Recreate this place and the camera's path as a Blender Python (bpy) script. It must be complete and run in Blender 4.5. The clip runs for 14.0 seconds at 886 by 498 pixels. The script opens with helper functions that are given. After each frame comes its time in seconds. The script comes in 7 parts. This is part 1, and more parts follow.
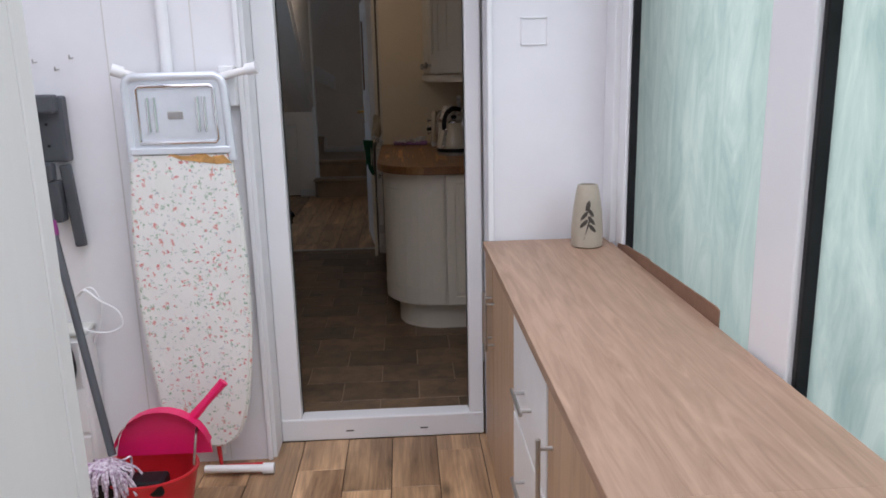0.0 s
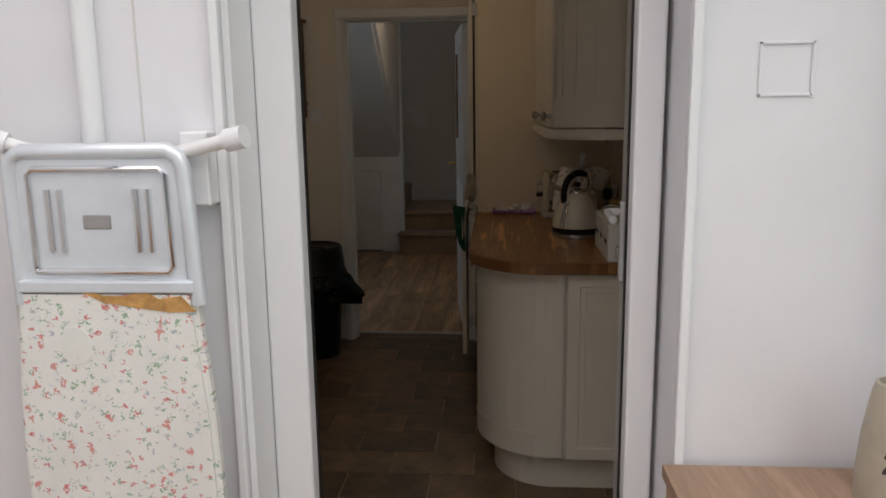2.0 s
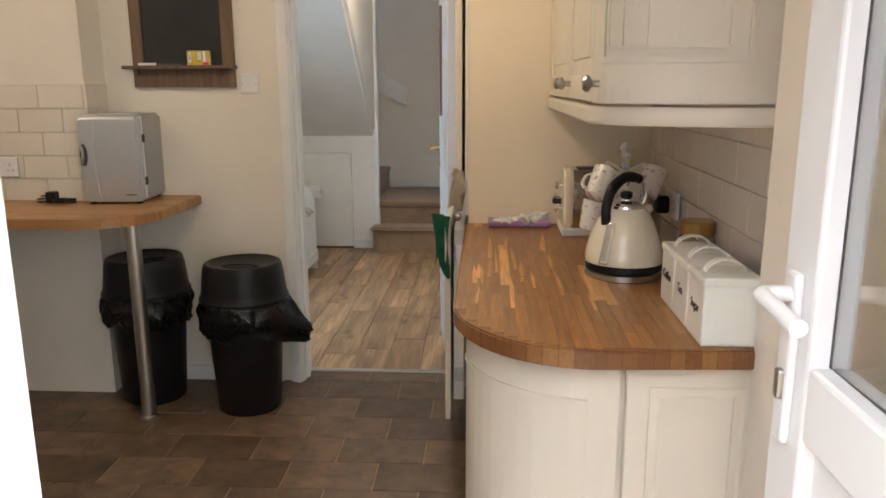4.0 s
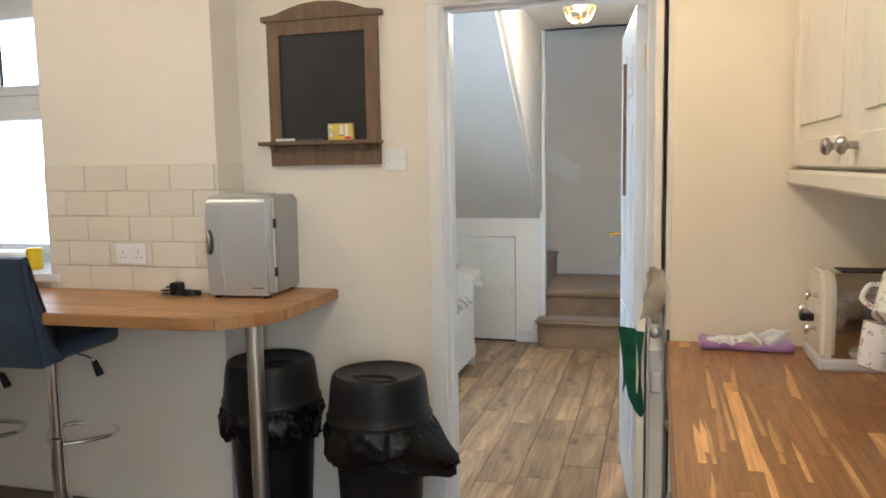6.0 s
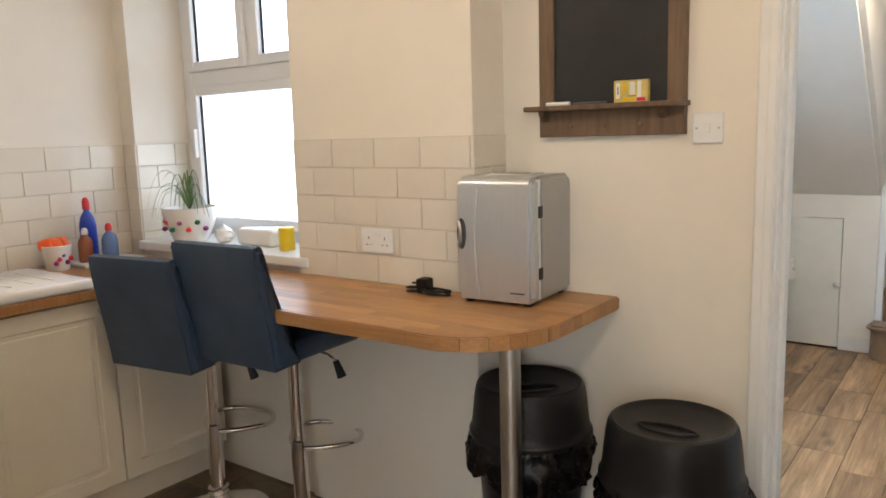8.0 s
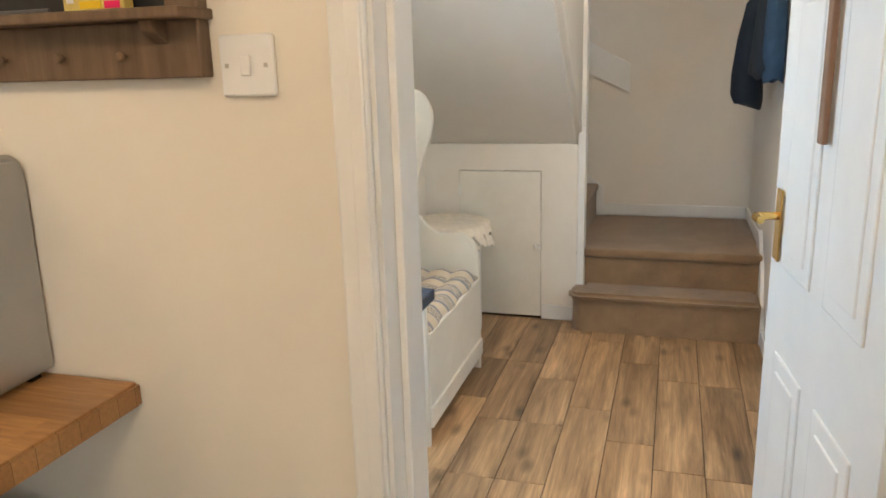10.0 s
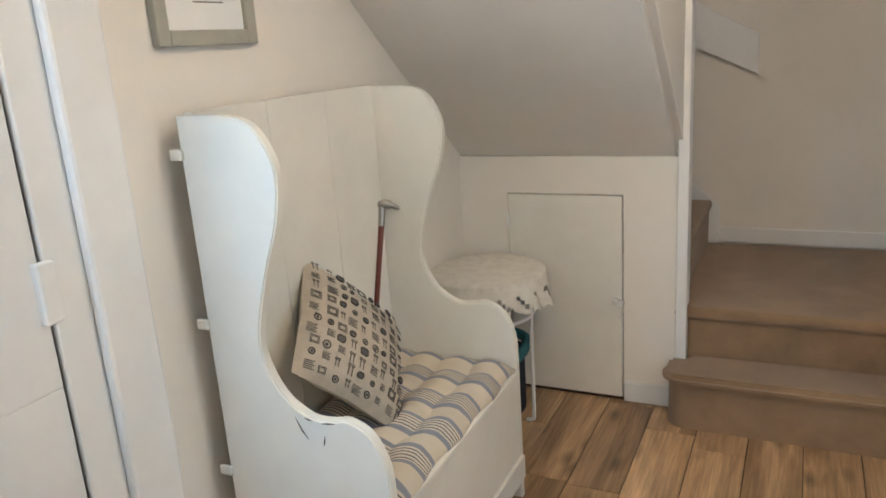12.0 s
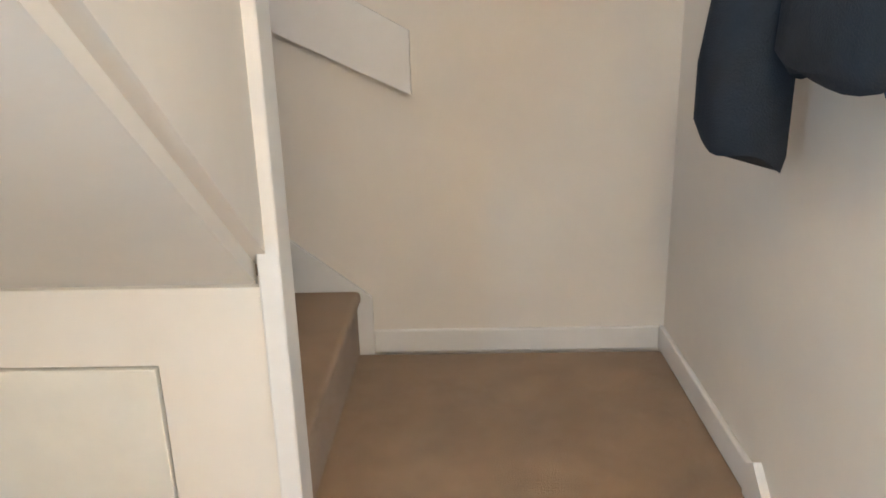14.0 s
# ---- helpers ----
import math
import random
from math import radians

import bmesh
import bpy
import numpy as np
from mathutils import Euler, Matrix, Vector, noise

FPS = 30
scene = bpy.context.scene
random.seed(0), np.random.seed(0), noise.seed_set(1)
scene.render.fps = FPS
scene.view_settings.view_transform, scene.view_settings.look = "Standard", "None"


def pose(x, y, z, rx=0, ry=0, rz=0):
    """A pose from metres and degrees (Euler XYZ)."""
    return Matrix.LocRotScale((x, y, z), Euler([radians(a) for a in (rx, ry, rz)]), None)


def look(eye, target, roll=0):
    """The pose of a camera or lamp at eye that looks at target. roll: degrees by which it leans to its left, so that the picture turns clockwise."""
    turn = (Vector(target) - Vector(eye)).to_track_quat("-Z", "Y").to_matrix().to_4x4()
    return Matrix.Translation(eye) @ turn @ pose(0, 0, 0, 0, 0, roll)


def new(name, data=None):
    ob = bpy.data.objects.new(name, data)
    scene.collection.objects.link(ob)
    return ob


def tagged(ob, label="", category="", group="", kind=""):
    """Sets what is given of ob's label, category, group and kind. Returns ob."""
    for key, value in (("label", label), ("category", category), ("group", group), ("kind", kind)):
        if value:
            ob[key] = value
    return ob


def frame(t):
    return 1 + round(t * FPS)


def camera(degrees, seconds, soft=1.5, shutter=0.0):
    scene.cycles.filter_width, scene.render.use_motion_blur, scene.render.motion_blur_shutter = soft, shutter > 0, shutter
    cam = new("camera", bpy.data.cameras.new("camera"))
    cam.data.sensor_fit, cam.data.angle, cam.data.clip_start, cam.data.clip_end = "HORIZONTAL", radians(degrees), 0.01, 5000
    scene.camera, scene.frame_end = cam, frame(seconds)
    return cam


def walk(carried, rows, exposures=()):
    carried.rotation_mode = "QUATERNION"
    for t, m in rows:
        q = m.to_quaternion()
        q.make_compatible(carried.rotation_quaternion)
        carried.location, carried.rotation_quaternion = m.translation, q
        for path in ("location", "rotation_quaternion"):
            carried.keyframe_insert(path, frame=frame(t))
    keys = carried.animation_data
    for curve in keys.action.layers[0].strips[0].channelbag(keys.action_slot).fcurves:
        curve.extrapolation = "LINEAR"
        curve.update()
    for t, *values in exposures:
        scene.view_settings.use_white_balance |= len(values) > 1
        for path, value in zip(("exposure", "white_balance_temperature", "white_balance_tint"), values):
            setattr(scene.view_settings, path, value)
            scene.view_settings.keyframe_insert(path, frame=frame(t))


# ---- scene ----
cam = camera(61.0, 14.0, soft=1.7)
PATH = [
    (0, (0.243, 0.193, 1.389), (0.337, 2.139, 0.935), -1.3),
    (0.5, (0.287, 0.479, 1.419), (0.283, 2.434, 1.002), -1.9),
    (1, (0.284, 0.827, 1.403), (0.236, 2.795, 1.054), -0.9),
    (1.5, (0.235, 1.11, 1.417), (0.116, 3.079, 1.085), -1.1),
    (2, (0.206, 1.448, 1.462), (0.059, 3.409, 1.097), -0.8),
    (2.2, (0.175, 1.581, 1.458), (0.063, 3.543, 1.087), -0.1),
    (4.3, (0.158, 2.802, 1.424), (0.046, 4.751, 0.992), -0.2),
    (4.5, (0.132, 2.892, 1.419), (0.092, 4.849, 1.011), -0.1),
    (5, (0.089, 3.028, 1.457), (0.135, 5.004, 1.15), 0.4),
    (5.5, (0.094, 3.147, 1.434), (-0.013, 5.131, 1.2), 0.5),
    (6, (0.059, 3.319, 1.407), (-0.485, 5.231, 1.189), -1.0),
    (6.5, (0.031, 3.491, 1.412), (-0.958, 5.211, 1.153), -1.4),
    (7, (-0.034, 3.629, 1.426), (-1.418, 5.035, 1.095), -2.0),
    (7.2, (-0.086, 3.679, 1.434), (-1.548, 5.004, 1.119), -2.0),
    (7.5, (-0.164, 3.753, 1.447), (-1.596, 5.115, 1.138), -1.9),
    (8, (-0.245, 3.928, 1.442), (-1.423, 5.515, 1.139), -1.7),
    (8.5, (-0.261, 4.25, 1.444), (-1.148, 6.008, 1.097), -0.7),
    (9, (-0.288, 4.524, 1.441), (-0.989, 6.354, 1.041), 0.2),
    (9.2, (-0.312, 4.631, 1.432), (-0.951, 6.477, 1.003), 0.6),
    (11.3, (-0.353, 5.992, 1.438), (-0.906, 7.845, 0.924), -3.4),
    (11.5, (-0.37, 6.111, 1.443), (-1.02, 7.93, 0.924), -3.0),
    (12, (-0.411, 6.385, 1.439), (-1.26, 8.118, 0.913), -3.9),
    (12.5, (-0.442, 6.737, 1.454), (-1.268, 8.48, 0.925), -4.5),
    (13, (-0.507, 7.092, 1.44), (-1.017, 8.945, 0.884), -2.5),
    (13.5, (-0.515, 7.509, 1.432), (-0.66, 9.427, 0.886), -2.6),
    (14, (-0.459, 7.98, 1.422), (-0.524, 9.89, 0.834), -1.6),
]
# exposure in stops, white balance in kelvin, tint
LIGHT_LEVEL = [
    (0.0, -2.05, 6050, 17), (0.5, -2.1, 6400, 14), (1.0, -2.15, 6600, 14), (2.2, -2.2, 6700, 14), (3.2, -1.2, 6500, 12), (3.9, 0.3, 6350, 11), (4.3, 0.96, 6700, 13), (5.0, 1.0, 6450, 12), (5.5, 1.0, 5650, 8),
    (6.0, 0.98, 5850, 8), (6.5, 0.95, 5750, 8), (7.0, 1.08, 5950, 9), (7.5, 1.05, 5800, 9), (8.0, 0.94, 6350, 11), (8.5, 0.92, 7800, 14), (9.2, 1.06, 7900, 14), (11.3, 0.88, 5500, 8), (12.0, 0.85, 6900, 13), (12.5, 0.95, 7400, 15), (13.0, 1.3, 6600, 13), (13.5, 1.36, 6900, 14), (14.0, 1.58, 7000, 14),
]
walk(cam, [(t, look(eye, target, roll)) for t, eye, target, roll in PATH], LIGHT_LEVEL)

# ---- sky and lamps ----
world = bpy.data.worlds.new("sky")
scene.world = world
world.use_nodes = True
wn = world.node_tree
sky = wn.nodes.new("ShaderNodeTexSky")
sky.sky_type, sky.sun_disc = "NISHITA", False
sky.sun_elevation, sky.sun_rotation = radians(38), radians(120)
wn.nodes["Background"].inputs["Strength"].default_value = 0.12
wn.links.new(sky.outputs[0], wn.nodes["Background"].inputs["Color"])


def area_lamp(name, at, target, sx, sy, watts, color, spread=180):
    data = bpy.data.lights.new(name, "AREA")
    data.shape, data.size, data.size_y, data.energy, data.color = "RECTANGLE", sx, sy, watts, color
    data.spread = radians(spread)
    ob = new(name, data)
    ob.matrix_world = look(at, target)
    return ob


sun = bpy.data.lights.new("sun", "SUN")
sun.energy, sun.angle, sun.color = 0.8, radians(12), (1.0, 0.95, 0.88)
new("sun", sun).matrix_world = look((0, 0, 0), (-0.55, 0.95, -0.8))
DAY = (0.86, 0.93, 1.0)
WARM = (1.0, 0.80, 0.58)
area_lamp("roof_daylight", (0.0, 0.9, 2.42), (0.0, 0.9, 0), 2.2, 3.4, 200, (0.97, 0.95, 0.95), 140)
area_lamp("side_daylight", (1.3, 0.9, 1.6), (-1, 0.9, 1.2), 2.8, 1.7, 90, DAY)
area_lamp("kitchen_window_daylight", (-2.95, 6.42, 1.6), (-2.95, 3.5, 1.6), 1.3, 1.5, 12, (0.74, 0.86, 1.0))
area_lamp("side_room_daylight", (0.62, 7.3, 1.45), (-1.6, 7.75, 0.9), 0.9, 1.5, 6, (0.70, 0.86, 1.0))
area_lamp("hall_door_daylight", (-1.655, 6.83, 1.4), (0.2, 7.10, 1.2), 0.36, 0.95, 8.0, (0.50, 0.74, 1.0))


def bulb_lamp(name, at, watts, color, radius):
    data = bpy.data.lights.new(name, "POINT")
    data.energy, data.color, data.shadow_soft_size = watts, color, radius
    ob = new(name, data)
    ob.location = at
    return ob


bulb_lamp("kitchen_bulb", (-0.40, 4.70, 2.2), 11.5, WARM, 0.09)
bulb_lamp("kitchen_bulb", (-2.1, 4.95, 2.2), 6.0, WARM, 0.06)
bulb_lamp("hall_bulb", (-0.36, 7.62, 2.25), 24, (1.0, 0.83, 0.62), 0.05)


# ---- materials ----
def node(nt, kind, **values):
    n = nt.nodes.new(kind)
    for key, value in values.items():
        n.inputs[key].default_value = value
    return n


def material(name, color, rough=0.5, metal=0.0, var=0.08, scale=6.0, bump=0.1, bscale=80.0, stretch=(1, 1, 1), rand=0.0,
             island=0.0, coat=0.0, sheen=0.0, second=None, transmission=0.0, emission=0.0, distort=0.0):
    """Colour with large and small variation, gloss and fine relief, in metres of the object's own space."""
    m = bpy.data.materials.new(name)
    m.use_nodes = True
    nt = m.node_tree
    b = nt.nodes["Principled BSDF"]
    b.inputs["Metallic"].default_value = metal
    b.inputs["Coat Weight"].default_value = coat
    b.inputs["Sheen Weight"].default_value = sheen
    b.inputs["Transmission Weight"].default_value = transmission
    co = nt.nodes.new("ShaderNodeTexCoord")
    mp = nt.nodes.new("ShaderNodeMapping")
    mp.inputs["Scale"].default_value = stretch
    nt.links.new(co.outputs["Object"], mp.inputs["Vector"])
    src = mp.outputs["Vector"]
    if rand:
        info = nt.nodes.new("ShaderNodeObjectInfo")
        add = nt.nodes.new("ShaderNodeVectorMath")
        add.operation = "ADD"
        mul = node(nt, "ShaderNodeMath")
        mul.operation = "MULTIPLY"
        mul.inputs[1].default_value = 37.0
        nt.links.new(info.outputs["Random"], mul.inputs[0])
        nt.links.new(src, add.inputs[0])
        nt.links.new(mul.outputs[0], add.inputs[1])
        src = add.outputs[0]
    big = node(nt, "ShaderNodeTexNoise", Scale=scale, Detail=6.0, Roughness=0.65, Distortion=distort)
    fine = node(nt, "ShaderNodeTexNoise", Scale=bscale, Detail=4.0)
    nt.links.new(src, big.inputs["Vector"])
    nt.links.new(src, fine.inputs["Vector"])
    ramp = nt.nodes.new("ShaderNodeValToRGB")
    c = Vector(color)
    lo = tuple(max(0, v * (1 - var * 2)) for v in c) if second is None else second
    hi = tuple(min(1, v * (1 + var)) for v in c)
    ramp.color_ramp.elements[0].position, ramp.color_ramp.elements[0].color = 0.3, (*lo, 1)
    ramp.color_ramp.elements[1].position, ramp.color_ramp.elements[1].color = 0.68, (*hi, 1)
    nt.links.new(big.outputs["Fac"], ramp.inputs["Fac"])
    out = ramp.outputs["Color"]
    for amount, kind, socket in ((rand, "ShaderNodeObjectInfo", "Random"), (island, "ShaderNodeNewGeometry", "Random Per Island")):
        if amount:
            info = nt.nodes.new(kind)
            rng = nt.nodes.new("ShaderNodeMapRange")
            rng.inputs["To Min"].default_value, rng.inputs["To Max"].default_value = 1 - amount, 1 + amount
            hsv = nt.nodes.new("ShaderNodeHueSaturation")
            nt.links.new(info.outputs[socket], rng.inputs["Value"])
            nt.links.new(rng.outputs[0], hsv.inputs["Value"])
            nt.links.new(out, hsv.inputs["Color"])
            out = hsv.outputs["Color"]
    nt.links.new(out, b.inputs["Base Color"])
    rr = nt.nodes.new("ShaderNodeMapRange")
    rr.inputs["To Min"].default_value, rr.inputs["To Max"].default_value = max(0.03, rough - 0.03), min(1, rough + 0.04)
    nt.links.new(fine.outputs["Fac"], rr.inputs["Value"])
    nt.links.new(rr.outputs[0], b.inputs["Roughness"])
    if bump:
        bp = node(nt, "ShaderNodeBump", Strength=bump, Distance=0.004)
        nt.links.new(fine.outputs["Fac"], bp.inputs["Height"])
        nt.links.new(bp.outputs[0], b.inputs["Normal"])
    if emission:
        b.inputs["Emission Color"].default_value = (*color, 1)
        b.inputs["Emission Strength"].default_value = emission
    return m


def stave_material(name, dark, light, along, width, length):
    """Butcher-block wood: staves of uneven colour laid along x or y, with a fine grain."""
    m = material(name, light, 0.36, 0, 0.1, 14, 0.06, 220, (1, 1, 1))
    nt = m.node_tree
    b = nt.nodes["Principled BSDF"]
    co = nt.nodes.new("ShaderNodeTexCoord")
    mp = nt.nodes.new("ShaderNodeMapping")
    mp.inputs["Rotation"].default_value = (0, 0, 0 if along == "x" else radians(90))
    nt.links.new(co.outputs["Object"], mp.inputs["Vector"])
    br = node(nt, "ShaderNodeTexBrick", Scale=1.0)
    br.offset, br.squash = 0.37, 1.0
    br.inputs["Brick Width"].default_value, br.inputs["Row Height"].default_value = length, width
    br.inputs["Mortar Size"].default_value = 0.0006
    br.inputs["Bias"].default_value = -0.45
    br.inputs["Color1"].default_value, br.inputs["Color2"].default_value = (*dark, 1), (*light, 1)
    br.inputs["Mortar"].default_value = (*[v * 0.45 for v in dark], 1)
    nt.links.new(mp.outputs[0], br.inputs["Vector"])
    gr = nt.nodes.new("ShaderNodeMapping")
    gr.inputs["Scale"].default_value = (2.5, 60, 60)
    nt.links.new(mp.outputs[0], gr.inputs["Vector"])
    gn = node(nt, "ShaderNodeTexNoise", Scale=2.0, Detail=8.0, Distortion=0.6)
    nt.links.new(gr.outputs[0], gn.inputs["Vector"])
    mr = nt.nodes.new("ShaderNodeMapRange")
    mr.inputs["To Min"].default_value, mr.inputs["To Max"].default_value = 0.62, 1.3
    nt.links.new(gn.outputs["Fac"], mr.inputs["Value"])
    hs = nt.nodes.new("ShaderNodeHueSaturation")
    nt.links.new(mr.outputs[0], hs.inputs["Value"])
    nt.links.new(br.outputs["Color"], hs.inputs["Color"])
    nt.links.new(hs.outputs[0], b.inputs["Base Color"])
    return m


def plank_material(name, dark, light, rough, knots=True):
    """Wood-look vinyl boards running along y, a different cut of grain on every board."""
    m = material(name, light, rough, 0, 0.3, 1.0, 0.12, 60, (9, 1.1, 9), rand=0.22, second=dark, distort=0.55)
    if knots:
        nt = m.node_tree
        b = nt.nodes["Principled BSDF"]
        link = b.inputs["Base Color"].links[0]
        base = link.from_socket
        co = nt.nodes.new("ShaderNodeTexCoord")
        info = nt.nodes.new("ShaderNodeObjectInfo")
        mp = nt.nodes.new("ShaderNodeMapping")
        mp.inputs["Scale"].default_value = (7, 3.2, 1)
        nt.links.new(co.outputs["Object"], mp.inputs["Vector"])
        sc = node(nt, "ShaderNodeMath")
        sc.operation = "MULTIPLY"
        sc.inputs[1].default_value = 53.0
        nt.links.new(info.outputs["Random"], sc.inputs[0])
        add = nt.nodes.new("ShaderNodeVectorMath")
        nt.links.new(mp.outputs[0], add.inputs[0])
        nt.links.new(sc.outputs[0], add.inputs[1])
        vo = node(nt, "ShaderNodeTexVoronoi", Scale=1.0)
        nt.links.new(add.outputs[0], vo.inputs["Vector"])
        mr = nt.nodes.new("ShaderNodeMapRange")
        mr.inputs["From Min"].default_value, mr.inputs["From Max"].default_value = 0.03, 0.22
        mr.inputs["To Min"].default_value, mr.inputs["To Max"].default_value = 0.35, 1.0
        nt.links.new(vo.outputs["Distance"], mr.inputs["Value"])
        hs = nt.nodes.new("ShaderNodeHueSaturation")
        nt.links.new(base, hs.inputs["Color"])
        nt.links.new(mr.outputs[0], hs.inputs["Value"])
        fm = nt.nodes.new("ShaderNodeMapping")
        fm.inputs["Scale"].default_value = (85, 3.5, 1)
        nt.links.new(co.outputs["Object"], fm.inputs["Vector"])
        fa = nt.nodes.new("ShaderNodeVectorMath")
        nt.links.new(fm.outputs[0], fa.inputs[0])
        nt.links.new(sc.outputs[0], fa.inputs[1])
        fg_ = node(nt, "ShaderNodeTexNoise", Scale=1.0, Detail=5.0, Distortion=0.8)
        nt.links.new(fa.outputs[0], fg_.inputs["Vector"])
        fr = nt.nodes.new("ShaderNodeMapRange")
        fr.inputs["From Min"].default_value, fr.inputs["From Max"].default_value = 0.3, 0.7
        fr.inputs["To Min"].default_value, fr.inputs["To Max"].default_value = 0.74, 1.24
        nt.links.new(fg_.outputs["Fac"], fr.inputs["Value"])
        fh = nt.nodes.new("ShaderNodeHueSaturation")
        nt.links.new(hs.outputs[0], fh.inputs["Color"])
        nt.links.new(fr.outputs[0], fh.inputs["Value"])
        nt.links.new(fh.outputs[0], b.inputs["Base Color"])
    return m


def glass_material(name, color, rough):
    m = bpy.data.materials.new(name)
    m.use_nodes = True
    b = m.node_tree.nodes["Principled BSDF"]
    b.inputs["Base Color"].default_value = (*color, 1)
    b.inputs["Transmission Weight"].default_value = 1.0
    b.inputs["Roughness"].default_value = rough
    b.inputs["IOR"].default_value = 1.45
    return m


WALL = material("warm_white_emulsion", (0.80, 0.75, 0.67), 0.72, 0, 0.025, 1.6, 0.12, 55)
HALLWALL = material("off_white_emulsion", (0.79, 0.75, 0.69), 0.72, 0, 0.03, 1.5, 0.14, 50)
CREAMWALL = material("cream_emulsion", (0.82, 0.72, 0.55), 0.7, 0, 0.03, 1.6, 0.1, 60)
CLAD = material("white_plastic_cladding", (0.78, 0.78, 0.80), 0.35, 0, 0.03, 2.0, 0.03, 30)
UPVC = material("white_upvc", (0.80, 0.81, 0.82), 0.33, 0, 0.008, 2, 0.0, 40)
GLOSS = material("white_gloss_paint", (0.80, 0.80, 0.79), 0.35, 0, 0.03, 4, 0.05, 45)
GREYPANEL = material("pale_grey_panel", (0.66, 0.65, 0.63), 0.45, 0, 0.05, 3, 0.05, 60, (1, 1, 0.08))
CREAM = material("cream_cabinet_paint", (0.74, 0.69, 0.58), 0.42, 0, 0.025, 3, 0.04, 50)
OAKLAM = material("pale_oak_laminate", (0.37, 0.242, 0.167), 0.48, 0, 0.12, 3.0, 0.05, 90, (12, 0.9, 12), second=(0.265, 0.165, 0.108), distort=1.5)
OAKSIDE = material("pale_oak_panel", (0.47, 0.32, 0.20), 0.45, 0, 0.12, 3.0, 0.05, 90, (12, 12, 0.9), second=(0.37, 0.245, 0.15), distort=1.0)
WORKTOP = stave_material("oiled_oak_staves", (0.19, 0.08, 0.026), (0.40, 0.20, 0.07), "y", 0.031, 0.33)
BARTOP = stave_material("oak_bar_staves", (0.34, 0.165, 0.06), (0.50, 0.28, 0.115), "x", 0.042, 0.5)
TILE = material("cream_ceramic", (0.76, 0.71, 0.62), 0.16, 0, 0.03, 4, 0.03, 12, rand=0.03, coat=0.3)
WHITEGROUT = material("white_grout", (0.70, 0.68, 0.63), 0.9, 0, 0.06, 20, 0.3, 200)
GROUT = material("pale_grout", (0.62, 0.58, 0.50), 0.9, 0, 0.08, 20, 0.3, 200)
FLOORTILE = material("brown_slate_vinyl", (0.15, 0.096, 0.054), 0.42, 0, 0.3, 9, 0.25, 45, rand=0.3, second=(0.066, 0.044, 0.028))
FLOORGROUT = material("tan_floor_joint", (0.36, 0.27, 0.18), 0.7, 0, 0.1, 20, 0.1, 100)
PLANK = plank_material("worn_oak_vinyl", (0.165, 0.092, 0.046), (0.47, 0.30, 0.165), 0.36)
PLANKGAP = material("dark_board_joint", (0.075, 0.042, 0.022), 0.7, 0, 0.1, 20, 0, 60)
CARPET = material("beige_carpet", (0.305, 0.192, 0.106), 0.95, 0, 0.16, 4.5, 0.9, 420, sheen=0.3)
BLACK = material("black_plastic", (0.012, 0.012, 0.013), 0.36, 0, 0.2, 8, 0.05, 120)
BLACK.node_tree.nodes["Principled BSDF"].inputs["Specular IOR Level"].default_value = 0.22
BAG = material("black_bin_liner", (0.014, 0.014, 0.016), 0.26, 0, 0.3, 12, 0.5, 40, coat=0.2)
CHROME = material("chrome", (0.78, 0.78, 0.79), 0.1, 1, 0.03, 6, 0.0, 60)
STEEL = material("brushed_steel", (0.52, 0.51, 0.49), 0.34, 1, 0.06, 5, 0.05, 160, (1, 1, 0.1))
PEWTER = material("pewter_knob", (0.42, 0.40, 0.37), 0.3, 1, 0.1, 30, 0.05, 100)
BRASS = material("polished_brass", (0.72, 0.47, 0.16), 0.2, 1, 0.05, 20, 0.02, 90)
LEATHER = material("navy_faux_leather", (0.026, 0.050, 0.095), 0.42, 0, 0.15, 7, 0.35, 130)
SILVER = material("silver_plastic", (0.40, 0.41, 0.42), 0.34, 0.65, 0.03, 4, 0.04, 200)
SLATE = material("chalkboard_black", (0.014, 0.015, 0.017), 0.55, 0, 0.25, 5, 0.04, 120)
PINE = material("stained_pine", (0.155, 0.098, 0.058), 0.5, 0, 0.25, 4, 0.2, 80, (10, 10, 1), second=(0.095, 0.058, 0.034))
CERAMIC = material("white_fireclay", (0.83, 0.81, 0.77), 0.14, 0, 0.02, 4, 0.01, 20, coat=0.4)
ENAMEL = material("cream_enamel", (0.78, 0.71, 0.56), 0.18, 0, 0.02, 4, 0.01, 20, coat=0.5)
TINWHITE = material("white_enamel_tin", (0.76, 0.77, 0.72), 0.28, 0, 0.03, 8, 0.02, 60)
INK = material("black_print", (0.02, 0.02, 0.02), 0.6, 0, 0.1, 20, 0, 60)
GALV = material("pressed_steel_grey", (0.72, 0.76, 0.80), 0.32, 0.35, 0.05, 6, 0.05, 90)
REDP = material("red_plastic", (0.62, 0.02, 0.03), 0.32, 0, 0.06, 8, 0.03, 80)
PINKP = material("pink_plastic", (0.75, 0.012, 0.13), 0.32, 0, 0.06, 8, 0.03, 80)
GREYP = material("dark_grey_plastic", (0.07, 0.075, 0.085), 0.4, 0, 0.1, 8, 0.05, 120)
YELLOWP = material("yellow_plastic", (0.80, 0.55, 0.01), 0.34, 0, 0.05, 8, 0.03, 80)
GREENP = material("lime_plastic", (0.35, 0.65, 0.03), 0.35, 0, 0.05, 8, 0.03, 80)
PURPLEP = material("purple_plastic", (0.22, 0.02, 0.16), 0.35, 0, 0.05, 8, 0.03, 80)
